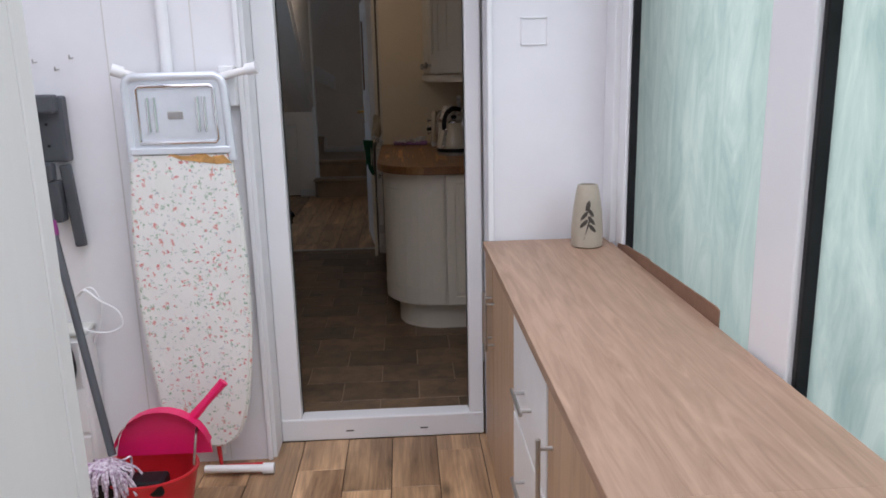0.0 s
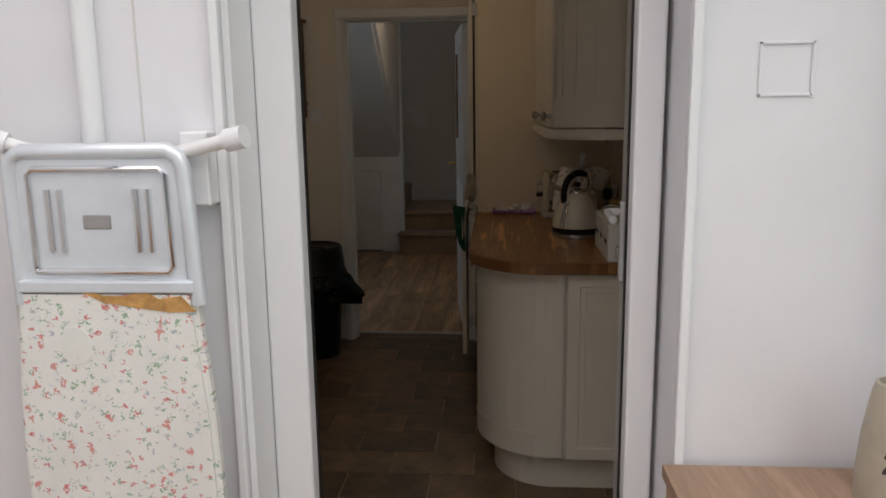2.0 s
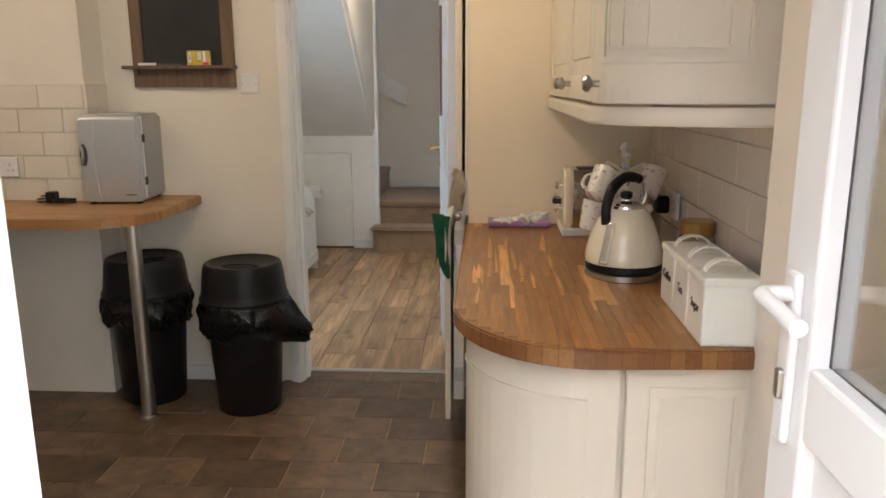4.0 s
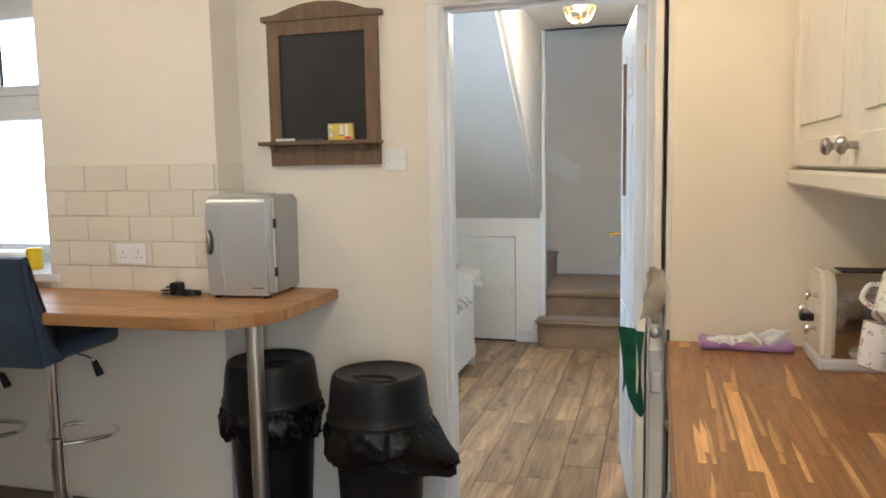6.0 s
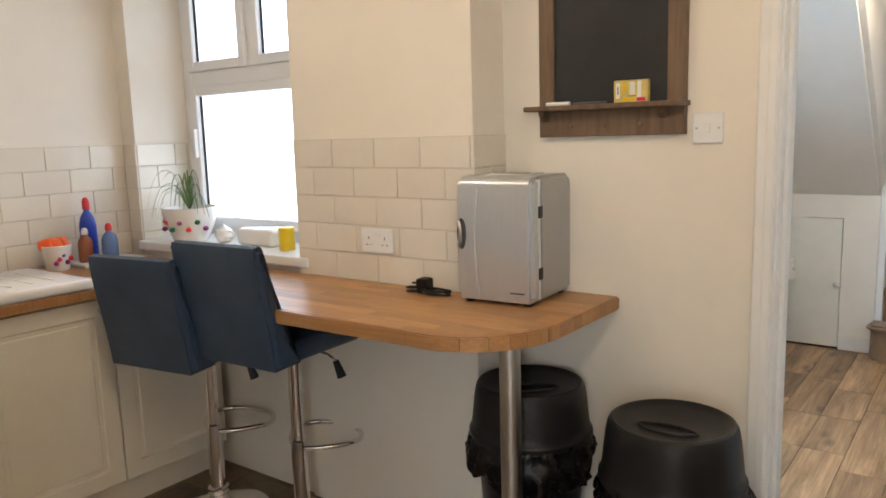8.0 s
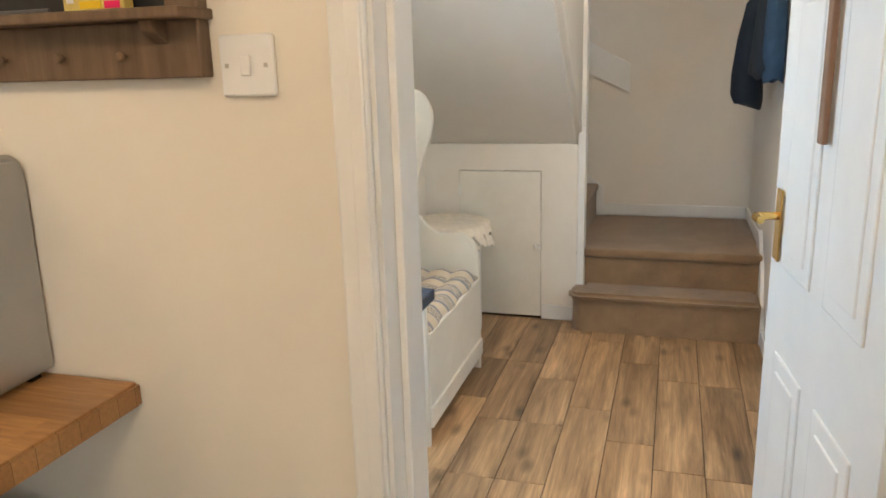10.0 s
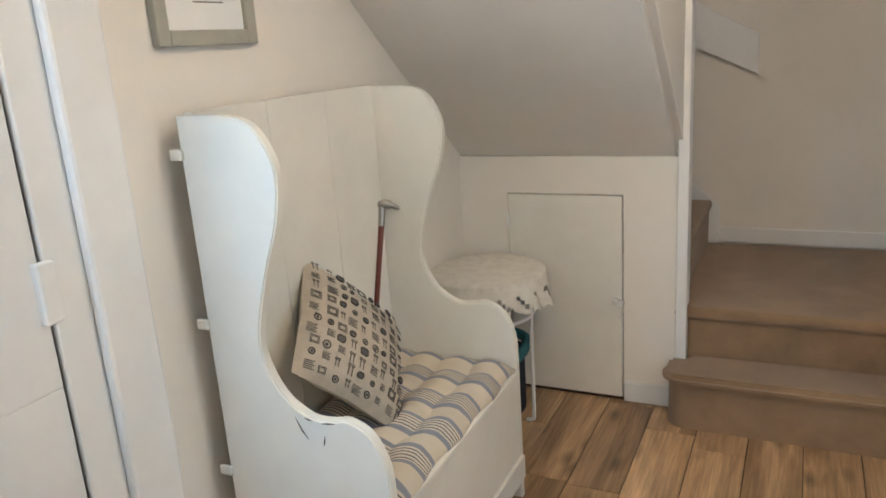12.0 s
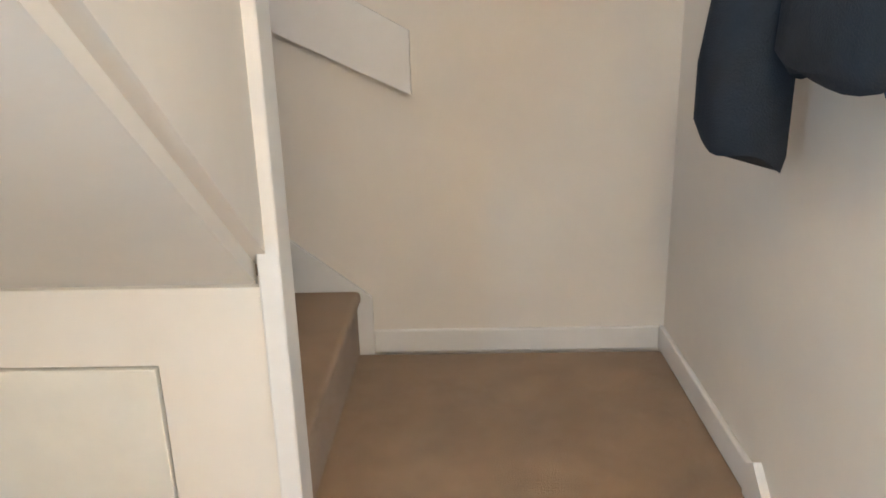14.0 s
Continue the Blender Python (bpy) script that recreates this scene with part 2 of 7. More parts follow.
STONE = material("stoneware_vase", (0.42, 0.37, 0.29), 0.5, 0, 0.08, 10, 0.2, 120)
# dark colour for the shade inside the vase's openings
CUTSHADE = material("cutout_shade", (0.06, 0.05, 0.04), 0.8, 0, 0.1, 20, 0, 60)
DARKBOARD = material("brown_hardboard", (0.24, 0.13, 0.08), 0.7, 0, 0.15, 8, 0.2, 90)
NAVYCLOTH = material("navy_cloth", (0.007, 0.017, 0.034), 0.85, 0, 0.2, 9, 0.5, 300)
# lighter, bluer copy of the navy cloth, with cool daylight in its colour
DAYLITNAVY = material("daylit_navy_cloth", (0.012, 0.05, 0.12), 0.85, 0, 0.15, 9, 0.5, 300)
LACE = material("cream_lace_cloth", (0.78, 0.74, 0.67), 0.85, 0, 0.06, 30, 0.5, 260)
BLUEP = material("deep_blue_plastic", (0.015, 0.05, 0.42), 0.28, 0, 0.05, 8, 0.02, 80)
ORANGE = material("orange_plastic", (0.85, 0.13, 0.02), 0.5, 0, 0.05, 12, 0.3, 120)
LEAF = material("spider_plant_leaf", (0.15, 0.23, 0.085), 0.5, 0, 0.3, 12, 0.1, 90, island=0.3)
SOIL = material("potting_soil", (0.03, 0.02, 0.014), 0.95, 0, 0.3, 40, 0.9, 200)
GREENCLOTH = material("green_cloth", (0.018, 0.15, 0.085), 0.9, 0, 0.25, 12, 0.5, 260)
BEIGECLOTH = material("beige_cotton", (0.76, 0.69, 0.56), 0.9, 0, 0.12, 14, 0.5, 260)
PURPLEPACK = material("lilac_wipes_pack", (0.40, 0.22, 0.46), 0.35, 0, 0.2, 14, 0.2, 90)
COFFEE = material("dark_jar_content", (0.03, 0.015, 0.008), 0.35, 0, 0.2, 20, 0.1, 90)
GOLD = material("gold_lid", (0.50, 0.33, 0.12), 0.32, 1, 0.05, 20, 0.03, 90)
CANEWOOD = material("red_brown_cane", (0.16, 0.03, 0.015), 0.3, 0, 0.2, 14, 0.05, 90)
OBSCURE = bpy.data.materials.new("cloudy_green_glass")
OBSCURE.use_nodes = True
ont = OBSCURE.node_tree
ont.nodes.remove(ont.nodes["Principled BSDF"])
oco = ont.nodes.new("ShaderNodeTexCoord")
omp = ont.nodes.new("ShaderNodeMapping")
omp.inputs["Scale"].default_value = (1.0, 5.0, 1.6)
ont.links.new(oco.outputs["Object"], omp.inputs["Vector"])
ono = node(ont, "ShaderNodeTexNoise", Scale=2.2, Detail=9.0, Roughness=0.72, Distortion=1.0)
ont.links.new(omp.outputs[0], ono.inputs["Vector"])
orp = ont.nodes.new("ShaderNodeValToRGB")
orp.color_ramp.elements[0].position, orp.color_ramp.elements[0].color = 0.32, (0.50, 0.58, 0.53, 1)
orp.color_ramp.elements[1].position, orp.color_ramp.elements[1].color = 0.70, (0.76, 0.80, 0.72, 1)
ont.links.new(ono.outputs["Fac"], orp.inputs["Fac"])
otr = ont.nodes.new("ShaderNodeBsdfTranslucent")
ogl = node(ont, "ShaderNodeBsdfGlossy", Roughness=0.12)
ont.links.new(orp.outputs["Color"], otr.inputs["Color"])
omx = node(ont, "ShaderNodeMixShader", Fac=0.06)
ont.links.new(otr.outputs[0], omx.inputs[1])
ont.links.new(ogl.outputs[0], omx.inputs[2])
ont.links.new(omx.outputs[0], ont.nodes["Material Output"].inputs["Surface"])
CLEAR = glass_material("clear_glass", (0.97, 0.98, 0.98), 0.02)
BULBGLOW = material("lit_bulb", (1.0, 0.74, 0.38), 0.4, emission=14.0, bump=0)
OUTDOOR = material("pale_overcast_distance", (0.92, 0.95, 1.0), 0.9, 0, 0.02, 0.6, 0, 40, emission=2.3)


# ---- mesh helpers ----
def box(bm, x0, x1, y0, y1, z0, z1, bevel=0.0, segs=2, m=None):
    r = bmesh.ops.create_cube(bm, size=1.0)
    vs = r["verts"]
    for v in vs:
        v.co = Vector(((x0 + x1) / 2 + v.co.x * (x1 - x0), (y0 + y1) / 2 + v.co.y * (y1 - y0), (z0 + z1) / 2 + v.co.z * (z1 - z0)))
    if m is not None:
        bmesh.ops.transform(bm, matrix=m, verts=vs)
    if bevel:
        es = list({e for v in vs for e in v.link_edges})
        bmesh.ops.bevel(bm, geom=es, offset=bevel, segments=segs, affect="EDGES", profile=0.5)
    return bm


def slab(x0, x1, y0, y1, z0, z1, bevel=0.0, segs=2):
    return box(bmesh.new(), x0, x1, y0, y1, z0, z1, bevel, segs)


def prism(bm, pts, z0, z1, axis="z", m=None):
    """A flat outline pushed through from z0 to z1 along the axis; for x the outline is (y, z), for y it is (x, z)."""
    def at(p, h):
        return {"z": (p[0], p[1], h), "x": (h, p[0], p[1]), "y": (p[0], h, p[1])}[axis]
    lo = [bm.verts.new(at(p, z0)) for p in pts]
    hi = [bm.verts.new(at(p, z1)) for p in pts]
    n = len(pts)
    fs = [bm.faces.new(lo), bm.faces.new(hi[::-1])]
    for i in range(n):
        fs.append(bm.faces.new((lo[i], hi[i], hi[(i + 1) % n], lo[(i + 1) % n])))
    if m is not None:
        bmesh.ops.transform(bm, matrix=m, verts=lo + hi)
    bmesh.ops.recalc_face_normals(bm, faces=fs)
    return bm


def lathe(bm, profile, seg=28, m=None, close=False):
    rings = []
    for r, z in profile:
        rings.append([bm.verts.new((r * math.cos(2 * math.pi * i / seg), r * math.sin(2 * math.pi * i / seg), z)) for i in range(seg)])
    fs = []
    for a, b in zip(rings, rings[1:]):
        for i in range(seg):
            fs.append(bm.faces.new((a[i], a[(i + 1) % seg], b[(i + 1) % seg], b[i])))
    fs.append(bm.faces.new(rings[0][::-1]))
    fs.append(bm.faces.new(rings[-1]))
    if m is not None:
        bmesh.ops.transform(bm, matrix=m, verts=[v for r in rings for v in r])
    return bm


def tube(bm, pts, radius, seg=10):
    """A round bar along points; radius is one number or one per point."""
    pts = [Vector(p) for p in pts]
    rs = radius if isinstance(radius, (list, tuple)) else [radius] * len(pts)
    rings = []
    up = Vector((0, 0, 1))
    for i, p in enumerate(pts):
        d = (pts[min(i + 1, len(pts) - 1)] - pts[max(i - 1, 0)]).normalized()
        if i == 0:
            up = Vector((0, 0, 1)) if abs(d.z) < 0.9 else Vector((1, 0, 0))
        side = d.cross(up).normalized()
        up = side.cross(d).normalized()
        rings.append([bm.verts.new(p + rs[i] * (side * math.cos(a) + up * math.sin(a))) for a in (2 * math.pi * k / seg for k in range(seg))])
    for a, b in zip(rings, rings[1:]):
        for i in range(seg):
            bm.faces.new((a[i], a[(i + 1) % seg], b[(i + 1) % seg], b[i]))
    bm.faces.new(rings[0][::-1])
    bm.faces.new(rings[-1])
    bmesh.ops.recalc_face_normals(bm, faces=bm.faces[:])
    return bm


def curve_pts(pts, n=6):
    """A smooth line through points."""
    pts = [Vector(p) for p in pts]
    out = []
    for i in range(len(pts) - 1):
        p0, p1, p2, p3 = pts[max(i - 1, 0)], pts[i], pts[i + 1], pts[min(i + 2, len(pts) - 1)]
        for k in range(n):
            t = k / n
            out.append(0.5 * ((2 * p1) + (p2 - p0) * t + (2 * p0 - 5 * p1 + 4 * p2 - p3) * t * t + (3 * p1 - p0 - 3 * p2 + p3) * t ** 3))
    out.append(pts[-1])
    return out


def strip(bm, line, thick, z0, z1):
    """An upright sheet of some thickness along a line in plan; the thickness lies to the line's left."""
    line = [Vector((p[0], p[1])) for p in line]
    inner = []
    for i, p in enumerate(line):
        d = (line[min(i + 1, len(line) - 1)] - line[max(i - 1, 0)]).normalized()
        inner.append(p + Vector((-d.y, d.x)) * thick)
    return prism(bm, [tuple(p) for p in line] + [tuple(p) for p in inner[::-1]], z0, z1)


def arc(cx, cy, r, a0, a1, n=10, ry=None):
    ry = r if ry is None else ry
    return [(cx + r * math.cos(radians(a0 + (a1 - a0) * i / n)), cy + ry * math.sin(radians(a0 + (a1 - a0) * i / n))) for i in range(n + 1)]


def part(name, bm, mat, parent=None, label="", smooth=False):
    me = bpy.data.meshes.new(name)
    bm.to_mesh(me)
    bm.free()
    for m in mat if isinstance(mat, (list, tuple)) else (mat,):
        me.materials.append(m)
    if smooth:
        me.polygons.foreach_set("use_smooth", [True] * len(me.polygons))
        me.set_sharp_from_angle(angle=radians(38))
    ob = new(name, me)
    if parent is not None:
        ob.parent = parent
    return tagged(ob, label)


def thing(name, at, label, category, group="", turn=0.0):
    ob = new(name)
    ob.empty_display_size = 0.05
    ob.matrix_world = pose(*at, 0, 0, turn)
    return tagged(ob, label, category, group)


def setting(name, bm, mat, label, category, smooth=False):
    ob = part(name, bm, mat, None, "", smooth)
    return tagged(ob, label, category, kind="structure")


def panel_door(w, h, t=0.02, rail=0.07, raised=True, m=None):
    """A cupboard door with a moulded panel; x across, front towards -y, foot at z 0."""
    bm = slab(0, w, 0, t, 0, h, 0.003, 1)
    bm.faces.ensure_lookup_table()
    f = min(bm.faces, key=lambda q: (round(q.calc_center_median().y, 4), -q.calc_area()))
    for inset, depth in ((rail, 0.0), (0.006, -0.006), (0.022, 0.0), (0.006, 0.004)) if raised else ((rail, 0.0), (0.005, -0.007)):
        bmesh.ops.inset_region(bm, faces=[f], thickness=inset, depth=depth)
    if m is not None:
        bmesh.ops.transform(bm, matrix=m, verts=bm.verts[:])
    return bm


def knob(parent, at, axis, size=0.016, mat=None):
    """A turned round knob; axis is the way it sticks out."""
    prof = [(size * 0.45, 0), (size * 0.4, size * 0.9), (size, size * 1.3), (size * 1.05, size * 1.7), (size * 0.7, size * 2.1), (size * 0.1, size * 2.2)]
    turn = Vector((0, 0, 1)).rotation_difference(Vector(axis)).to_matrix().to_4x4()
    return part("knob", lathe(bmesh.new(), prof, 14, Matrix.Translation(at) @ turn), mat or PEWTER, parent, "round pewter knob", True)


# ---- large structure ----
CEIL = 2.42
# utility room
setting("floor_utility", slab(-1.3, 1.3, -1.2, 2.93, -0.06, -0.004), PLANKGAP, "wood-look vinyl board floor of the utility room", "floor")
bm = slab(-1.2, -0.285, 2.79, 3.3, 0, CEIL)
setting("wall_utility_house", bm, CLAD, "white plastic-clad house wall behind the ironing board", "wall")
setting("wall_utility_pier", slab(0.53, 1.2, 2.79, 2.98, 0, CEIL), CLAD, "white smooth wall with a filled switch outline", "wall")
setting("wall_utility_lintel", slab(-0.285, 0.53, 2.79, 3.3, 2.12, CEIL), CLAD, "white wall above the back door", "wall")
setting("wall_utility_left", slab(-1.32, -1.2, -1.2, 3.3, 0, CEIL), CLAD, "white side wall of the utility room", "wall")
setting("wall_utility_back", slab(-1.3, 1.3, -1.32, -1.2, 0, CEIL), CLAD, "white wall at the far end of the utility room", "wall")
setting("wall_utility_sill", slab(1.0, 1.12, -1.2, 2.79, 0, 0.62), CLAD, "low white wall under the side windows", "wall")
bm = bmesh.new()
for y in (-1.2, -0.1, 1.0, 2.1):
    box(bm, -1.3, 1.3, y, y + 0.05, 2.42, 2.5)
box(bm, -1.3, 1.3, 2.74, 2.79, 2.42, 2.5)
setting("ceiling_utility", bm, UPVC, "white glazing bars of the utility roof", "ceiling")
# cladding joints, recessed lines shown by thin cover strips
for x in (-1.0, -0.72, -0.44):
    setting("trim", slab(x, x + 0.004, 2.7885, 2.7905, 0, CEIL), GREYPANEL, "fine joint line in the white cladding", "trim")
setting("trim", slab(-0.30, -0.282, 2.775, 2.792, 0, CEIL, 0.003), UPVC, "white corner trim beside the back door", "trim")
setting("trim", slab(0.53, 0.548, 2.772, 2.788, 0.8, CEIL, 0.004), UPVC, "white corner trim beside the back door", "trim")
bm = tube(bmesh.new(), [(-0.525, 2.775, 1.38), (-0.525, 2.775, CEIL)], 0.02, 12)
tagged(part("waste_pipe", bm, UPVC, None, "", True), "white plastic pipe running up the clad wall", "pipe")

# kitchen
setting("floor_kitchen", slab(-3.7, 0.77, 2.93, 6.24, -0.06, -0.004), FLOORGROUT, "brown slate-look tiled kitchen floor", "floor")
setting("wall_kitchen_right", slab(0.765, 0.9, 2.98, 6.11, 0, CEIL), WALL, "warm white kitchen wall behind the kettle worktop", "wall")
setting("wall_kitchen_nib", slab(0.692, 0.765, 3.3, 4.086, 0, CEIL, 0.002), WALL, "white wall end beside the kettle worktop", "wall")
setting("wall_kitchen_front", slab(-3.6, -1.2, 3.12, 3.3, 0, CEIL), WALL, "warm white kitchen wall behind the walker", "wall")
LW = setting("wall_kitchen_left", slab(-3.75, -3.6, 3.12, 6.5, 0, CEIL), WALL, "white kitchen wall above the sink", "wall")
setting("wall_kitchen_hall", slab(-1.59, -0.76, 6.105, 6.24, 0, CEIL), WALL, "warm white wall with chalkboard beside the hall doorway", "wall")
setting("wall_kitchen_over_door", slab(-0.76, 0.05, 6.105, 6.24, 2.03, CEIL), WALL, "warm white wall over the hall doorway", "wall")
setting("wall_kitchen_door_side", slab(0.05, 0.9, 6.11, 6.24, 0, CEIL), WALL, "white wall beside the hall doorway", "wall")
PW = setting("wall_window_pier", slab(-2.41, -1.59, 5.916, 6.5, 0, CEIL), WALL, "white pier beside the window, above the breakfast bar", "wall")
setting("wall_window_under", slab(-3.6, -2.41, 5.93, 6.5, 0, 0.945), WALL, "white wall under the kitchen window", "wall")
setting("wall_window_over", slab(-3.6, -2.41, 5.93, 6.5, 2.22, CEIL), WALL, "white wall above the kitchen window", "wall")
setting("wall_window_left", slab(-3.6, -3.5, 5.93, 6.5, 0.945, 2.22), WALL, "narrow white wall between sink wall and window", "wall")
setting("ceiling_kitchen", slab(-3.75, 0.9, 3.0, 6.24, CEIL, CEIL + 0.1), WALL, "plain white kitchen ceiling", "ceiling")

# hall
setting("floor_hall", slab(-1.75, 0.3, 6.24, 9.3, -0.06, -0.004), PLANKGAP, "worn wood-look board floor of the hall", "floor")
bm = slab(-1.83, -1.68, 6.24, 6.55, 0, CEIL)
box(bm, -1.83, -1.68, 6.55, 7.27, 2.02, CEIL)
box(bm, -1.83, -1.68, 7.27, 10.3, 0, CEIL)
setting("wall_hall_left", bm, HALLWALL, "off-white hall wall behind the settle", "wall")
setting("wall_hall_kitchen_side", slab(-1.68, -0.76, 6.24, 6.26, 0, CEIL), HALLWALL, "off-white hall side of the kitchen wall", "wall")
setting("wall_hall_right_far", slab(0.145, 0.245, 8.58, 10.3, 0, CEIL + 0.6), HALLWALL, "off-white wall beside the stairs", "wall")
setting("wall_hall_right_near", slab(0.145, 0.245, 6.24, 6.98, 0, CEIL), HALLWALL, "off-white hall wall beside the side room door", "wall")
setting("wall_hall_right_over", slab(0.145, 0.245, 6.98, 8.58, 2.03, CEIL), HALLWALL, "off-white wall over the side room doorway", "wall")
setting("wall_stairs_back", slab(-1.83, 0.3, 10.155, 10.3, 0, CEIL + 0.6), HALLWALL, "off-white wall at the back of the stair landing", "wall")
setting("ceiling_hall", slab(-1.83, 0.3, 6.24, 9.2, CEIL, CEIL + 0.1), HALLWALL, "plain white hall ceiling", "ceiling")
setting("ceiling_stairs", slab(-1.83, 0.3, 9.2, 10.3, CEIL + 0.6, CEIL + 0.7), HALLWALL, "plain white ceiling over the stairs", "ceiling")
setting("wall_over_stairs", slab(-0.77, 0.145, 9.12, 9.2, CEIL, CEIL + 0.7), HALLWALL, "white drop wall above the stairs", "wall")
# wall of the under-stair cupboard with its opening
bm = slab(-1.68, -1.475, 9.18, 9.24, 0, 0.99)
box(bm, -1.475, -1.01, 9.18, 9.24, 0.845, 0.99)
box(bm, -1.01, -0.81, 9.18, 9.24, 0, 0.99)
setting("wall_under_stairs", bm, HALLWALL, "white boarded wall under the stairs", "wall")
# sloping underside of the upper flight, with its upright string side
SL = 0.80
bm = prism(bmesh.new(), [(9.2, 0.988), (9.2, CEIL), (9.18 - (CEIL - 0.988) / SL, CEIL)], -1.68, -0.795, "x")
edge = [e for e in bm.edges if all(v.co.x > -0.8 for v in e.verts) and abs(e.verts[0].co.z - e.verts[1].co.z) > 0.5 and abs(e.verts[0].co.y - e.verts[1].co.y) > 0.5]
bmesh.ops.bevel(bm, geom=edge, offset=0.03, segments=6, affect="EDGES")
setting("wall_stair_soffit", bm, HALLWALL, "grey-white sloping plaster under the upper stairs", "wall", True)
setting("trim", slab(-0.812, -0.772, 9.165, 9.25, 0, CEIL, 0.004), GLOSS, "white gloss post at the foot of the stairs", "trim")

# side room glimpsed past the door frame
setting("floor_side_room", slab(0.245, 2.6, 6.6, 9.6, -0.06, 0), CARPET, "beige carpet of the side room", "floor")
setting("wall_side_room", slab(0.245, 2.6, 9.5, 9.6, 0, CEIL), HALLWALL, "white wall of the side room", "wall")
setting("wall_side_room_far", slab(2.5, 2.6, 6.6, 9.5, 0, CEIL), HALLWALL, "white far wall of the side room", "wall")
setting("wall_side_room_near", slab(0.245, 2.6, 6.5, 6.6, 0, CEIL), HALLWALL, "white near wall of the side room", "wall")
setting("ceiling_side_room", slab(0.245, 2.6, 6.5, 9.6, CEIL, CEIL + 0.1), HALLWALL, "white ceiling of the side room", "ceiling")


# skirtings
def skirting(x0, x1, y0, y1, z0=0.0, h=0.075, label="white painted skirting board"):
    return setting("baseboard", slab(x0, x1, y0, y1, z0, z0 + h, 0.005), GLOSS, label, "skirting")


skirting(-1.588, -0.82, 6.088, 6.104)
skirting(-0.755, 0.128, 10.139, 10.154, 0.42)
skirting(0.129, 0.144, 9.35, 10.154, 0.42)
skirting(0.129, 0.144, 8.64, 9.04)
skirting(-1.009, -0.812, 9.164, 9.179, 0, 0.085)
bm = prism(bmesh.new(), [(9.0, 0.0), (9.0, 0.09), (9.14, 0.36), (9.36, 0.52), (9.4, 0.495), (9.4, 0.42), (9.2, 0.3), (9.06, 0.0)], 0.126, 0.1445, "x")
setting("baseboard", bm, GLOSS, "white stair string rising beside the steps", "skirting")
bm = prism(bmesh.new(), [(-0.756, 0.40), (-0.756, 0.605), (-1.35, 1.07), (-1.35, 0.7), (-0.86, 0.40)], 10.139, 10.1545, "y")
setting("baseboard", bm, GLOSS, "white stair string climbing round the corner", "skirting")

# stairs: carpeted, first tread with a rounded bull-nose end, then the landing and the turning steps
st = thing("staircase", (0, 0, 0), "beige carpeted winding staircase with a bull-nose first step", "stairs")
bm = prism(bmesh.new(), [(0.126, 9.21), (0.126, 8.985)] + arc(-0.77, 9.065, 0.07, 270, 150, 8, 0.08) + [(-0.83, 9.162), (-0.77, 9.163), (-0.77, 9.21)], 0.175, 0.222)
bmesh.ops.bevel(bm, geom=[e for e in bm.edges if abs(e.verts[0].co.z - e.verts[1].co.z) < 1e-4], offset=0.018, segments=3, affect="EDGES")
part("tread", bm, CARPET, st, "", True)
bm = prism(bmesh.new(), [(0.126, 9.21), (0.126, 9.01)] + arc(-0.76, 9.085, 0.06, 270, 150, 8, 0.07) + [(-0.815, 9.16), (-0.77, 9.163), (-0.77, 9.21)], 0, 0.18)
part("riser", bm, CARPET, st, "", True)
part("riser", slab(-0.77, 0.126, 9.205, 9.25, 0.2, 0.385), CARPET, st)
part("tread", slab(-0.835, 0.141, 9.18, 10.138, 0.37, 0.42, 0.018, 3), CARPET, st, "square carpeted landing", True)
for i in range(4):
    x = -0.80 - 0.2 * i
    z = 0.42 + 0.21 * i
    part("riser", slab(x - 0.03, x - 0.003, 9.25, 10.139, z - 0.02, z + 0.19), CARPET, st)
    part("tread", slab(x - 0.24, x + 0.012, 9.25, 10.138, z + 0.17, z + 0.21, 0.016, 3), CARPET, st, "", True)
bm = prism(bmesh.new(), [(-0.61, 1.217), (-0.61, 1.391), (-1.2, 1.72), (-1.2, 1.5)], 10.112, 10.1545, "y")
tagged(part("rail_board", bm, GLOSS), "white sloping board fixed to the stair wall", "rail board")


# ---- door frames and doors ----
def door_frame(name, x0, x1, y0, y1, h, label, arch=0.06, face=0.016):
    """A lining through a wall that runs along x, with architraves on both faces."""
    fr = tagged(part(name, slab(x0 - 0.03, x0, y0, y1, 0, h), GLOSS), label, "door frame", kind="structure")
    part("lining", slab(x1, x1 + 0.03, y0, y1, 0, h), GLOSS, fr)
    part("lining", slab(x0 - 0.03, x1 + 0.03, y0, y1, h, h + 0.03), GLOSS, fr)
    part("stop", slab(x0, x0 + 0.012, y0 + 0.05, y0 + 0.085, 0, h, 0.002), GLOSS, fr)
    part("stop", slab(x0, x1, y0 + 0.05, y0 + 0.085, h - 0.012, h, 0.002), GLOSS, fr)
    for yy0, yy1 in ((y0 - face, y0 - 0.0005), (y1 + 0.0005, y1 + face)):
        for xa, xb in ((x0 - arch, x0 - 0.006), (x1 + 0.006, x1 + arch)):
            bm = slab(xa, xb, yy0, yy1, 0, h + 0.006, 0.005)
            box(bm, xa + arch * 0.45, xb - 0.004, yy0 - 0.006 if yy0 < y0 else yy1 - 0.003, yy0 + 0.003 if yy0 < y0 else yy1 + 0.006, 0, h, 0.003)
            part("architrave", bm, GLOSS, fr)
        part("architrave", slab(x0 - arch, x1 + arch, yy0, yy1, h + 0.006, h + arch, 0.005), GLOSS, fr)
    return fr


door_frame("door_frame_hall", -0.72, 0.02, 6.095, 6.255, 2.0, "white gloss door frame between kitchen and hall")
tagged(part("threshold_strip", slab(-0.72, 0.02, 6.225, 6.262, 0.0, 0.008, 0.003), STEEL), "thin silver threshold strip in the hall doorway", "threshold", kind="structure")


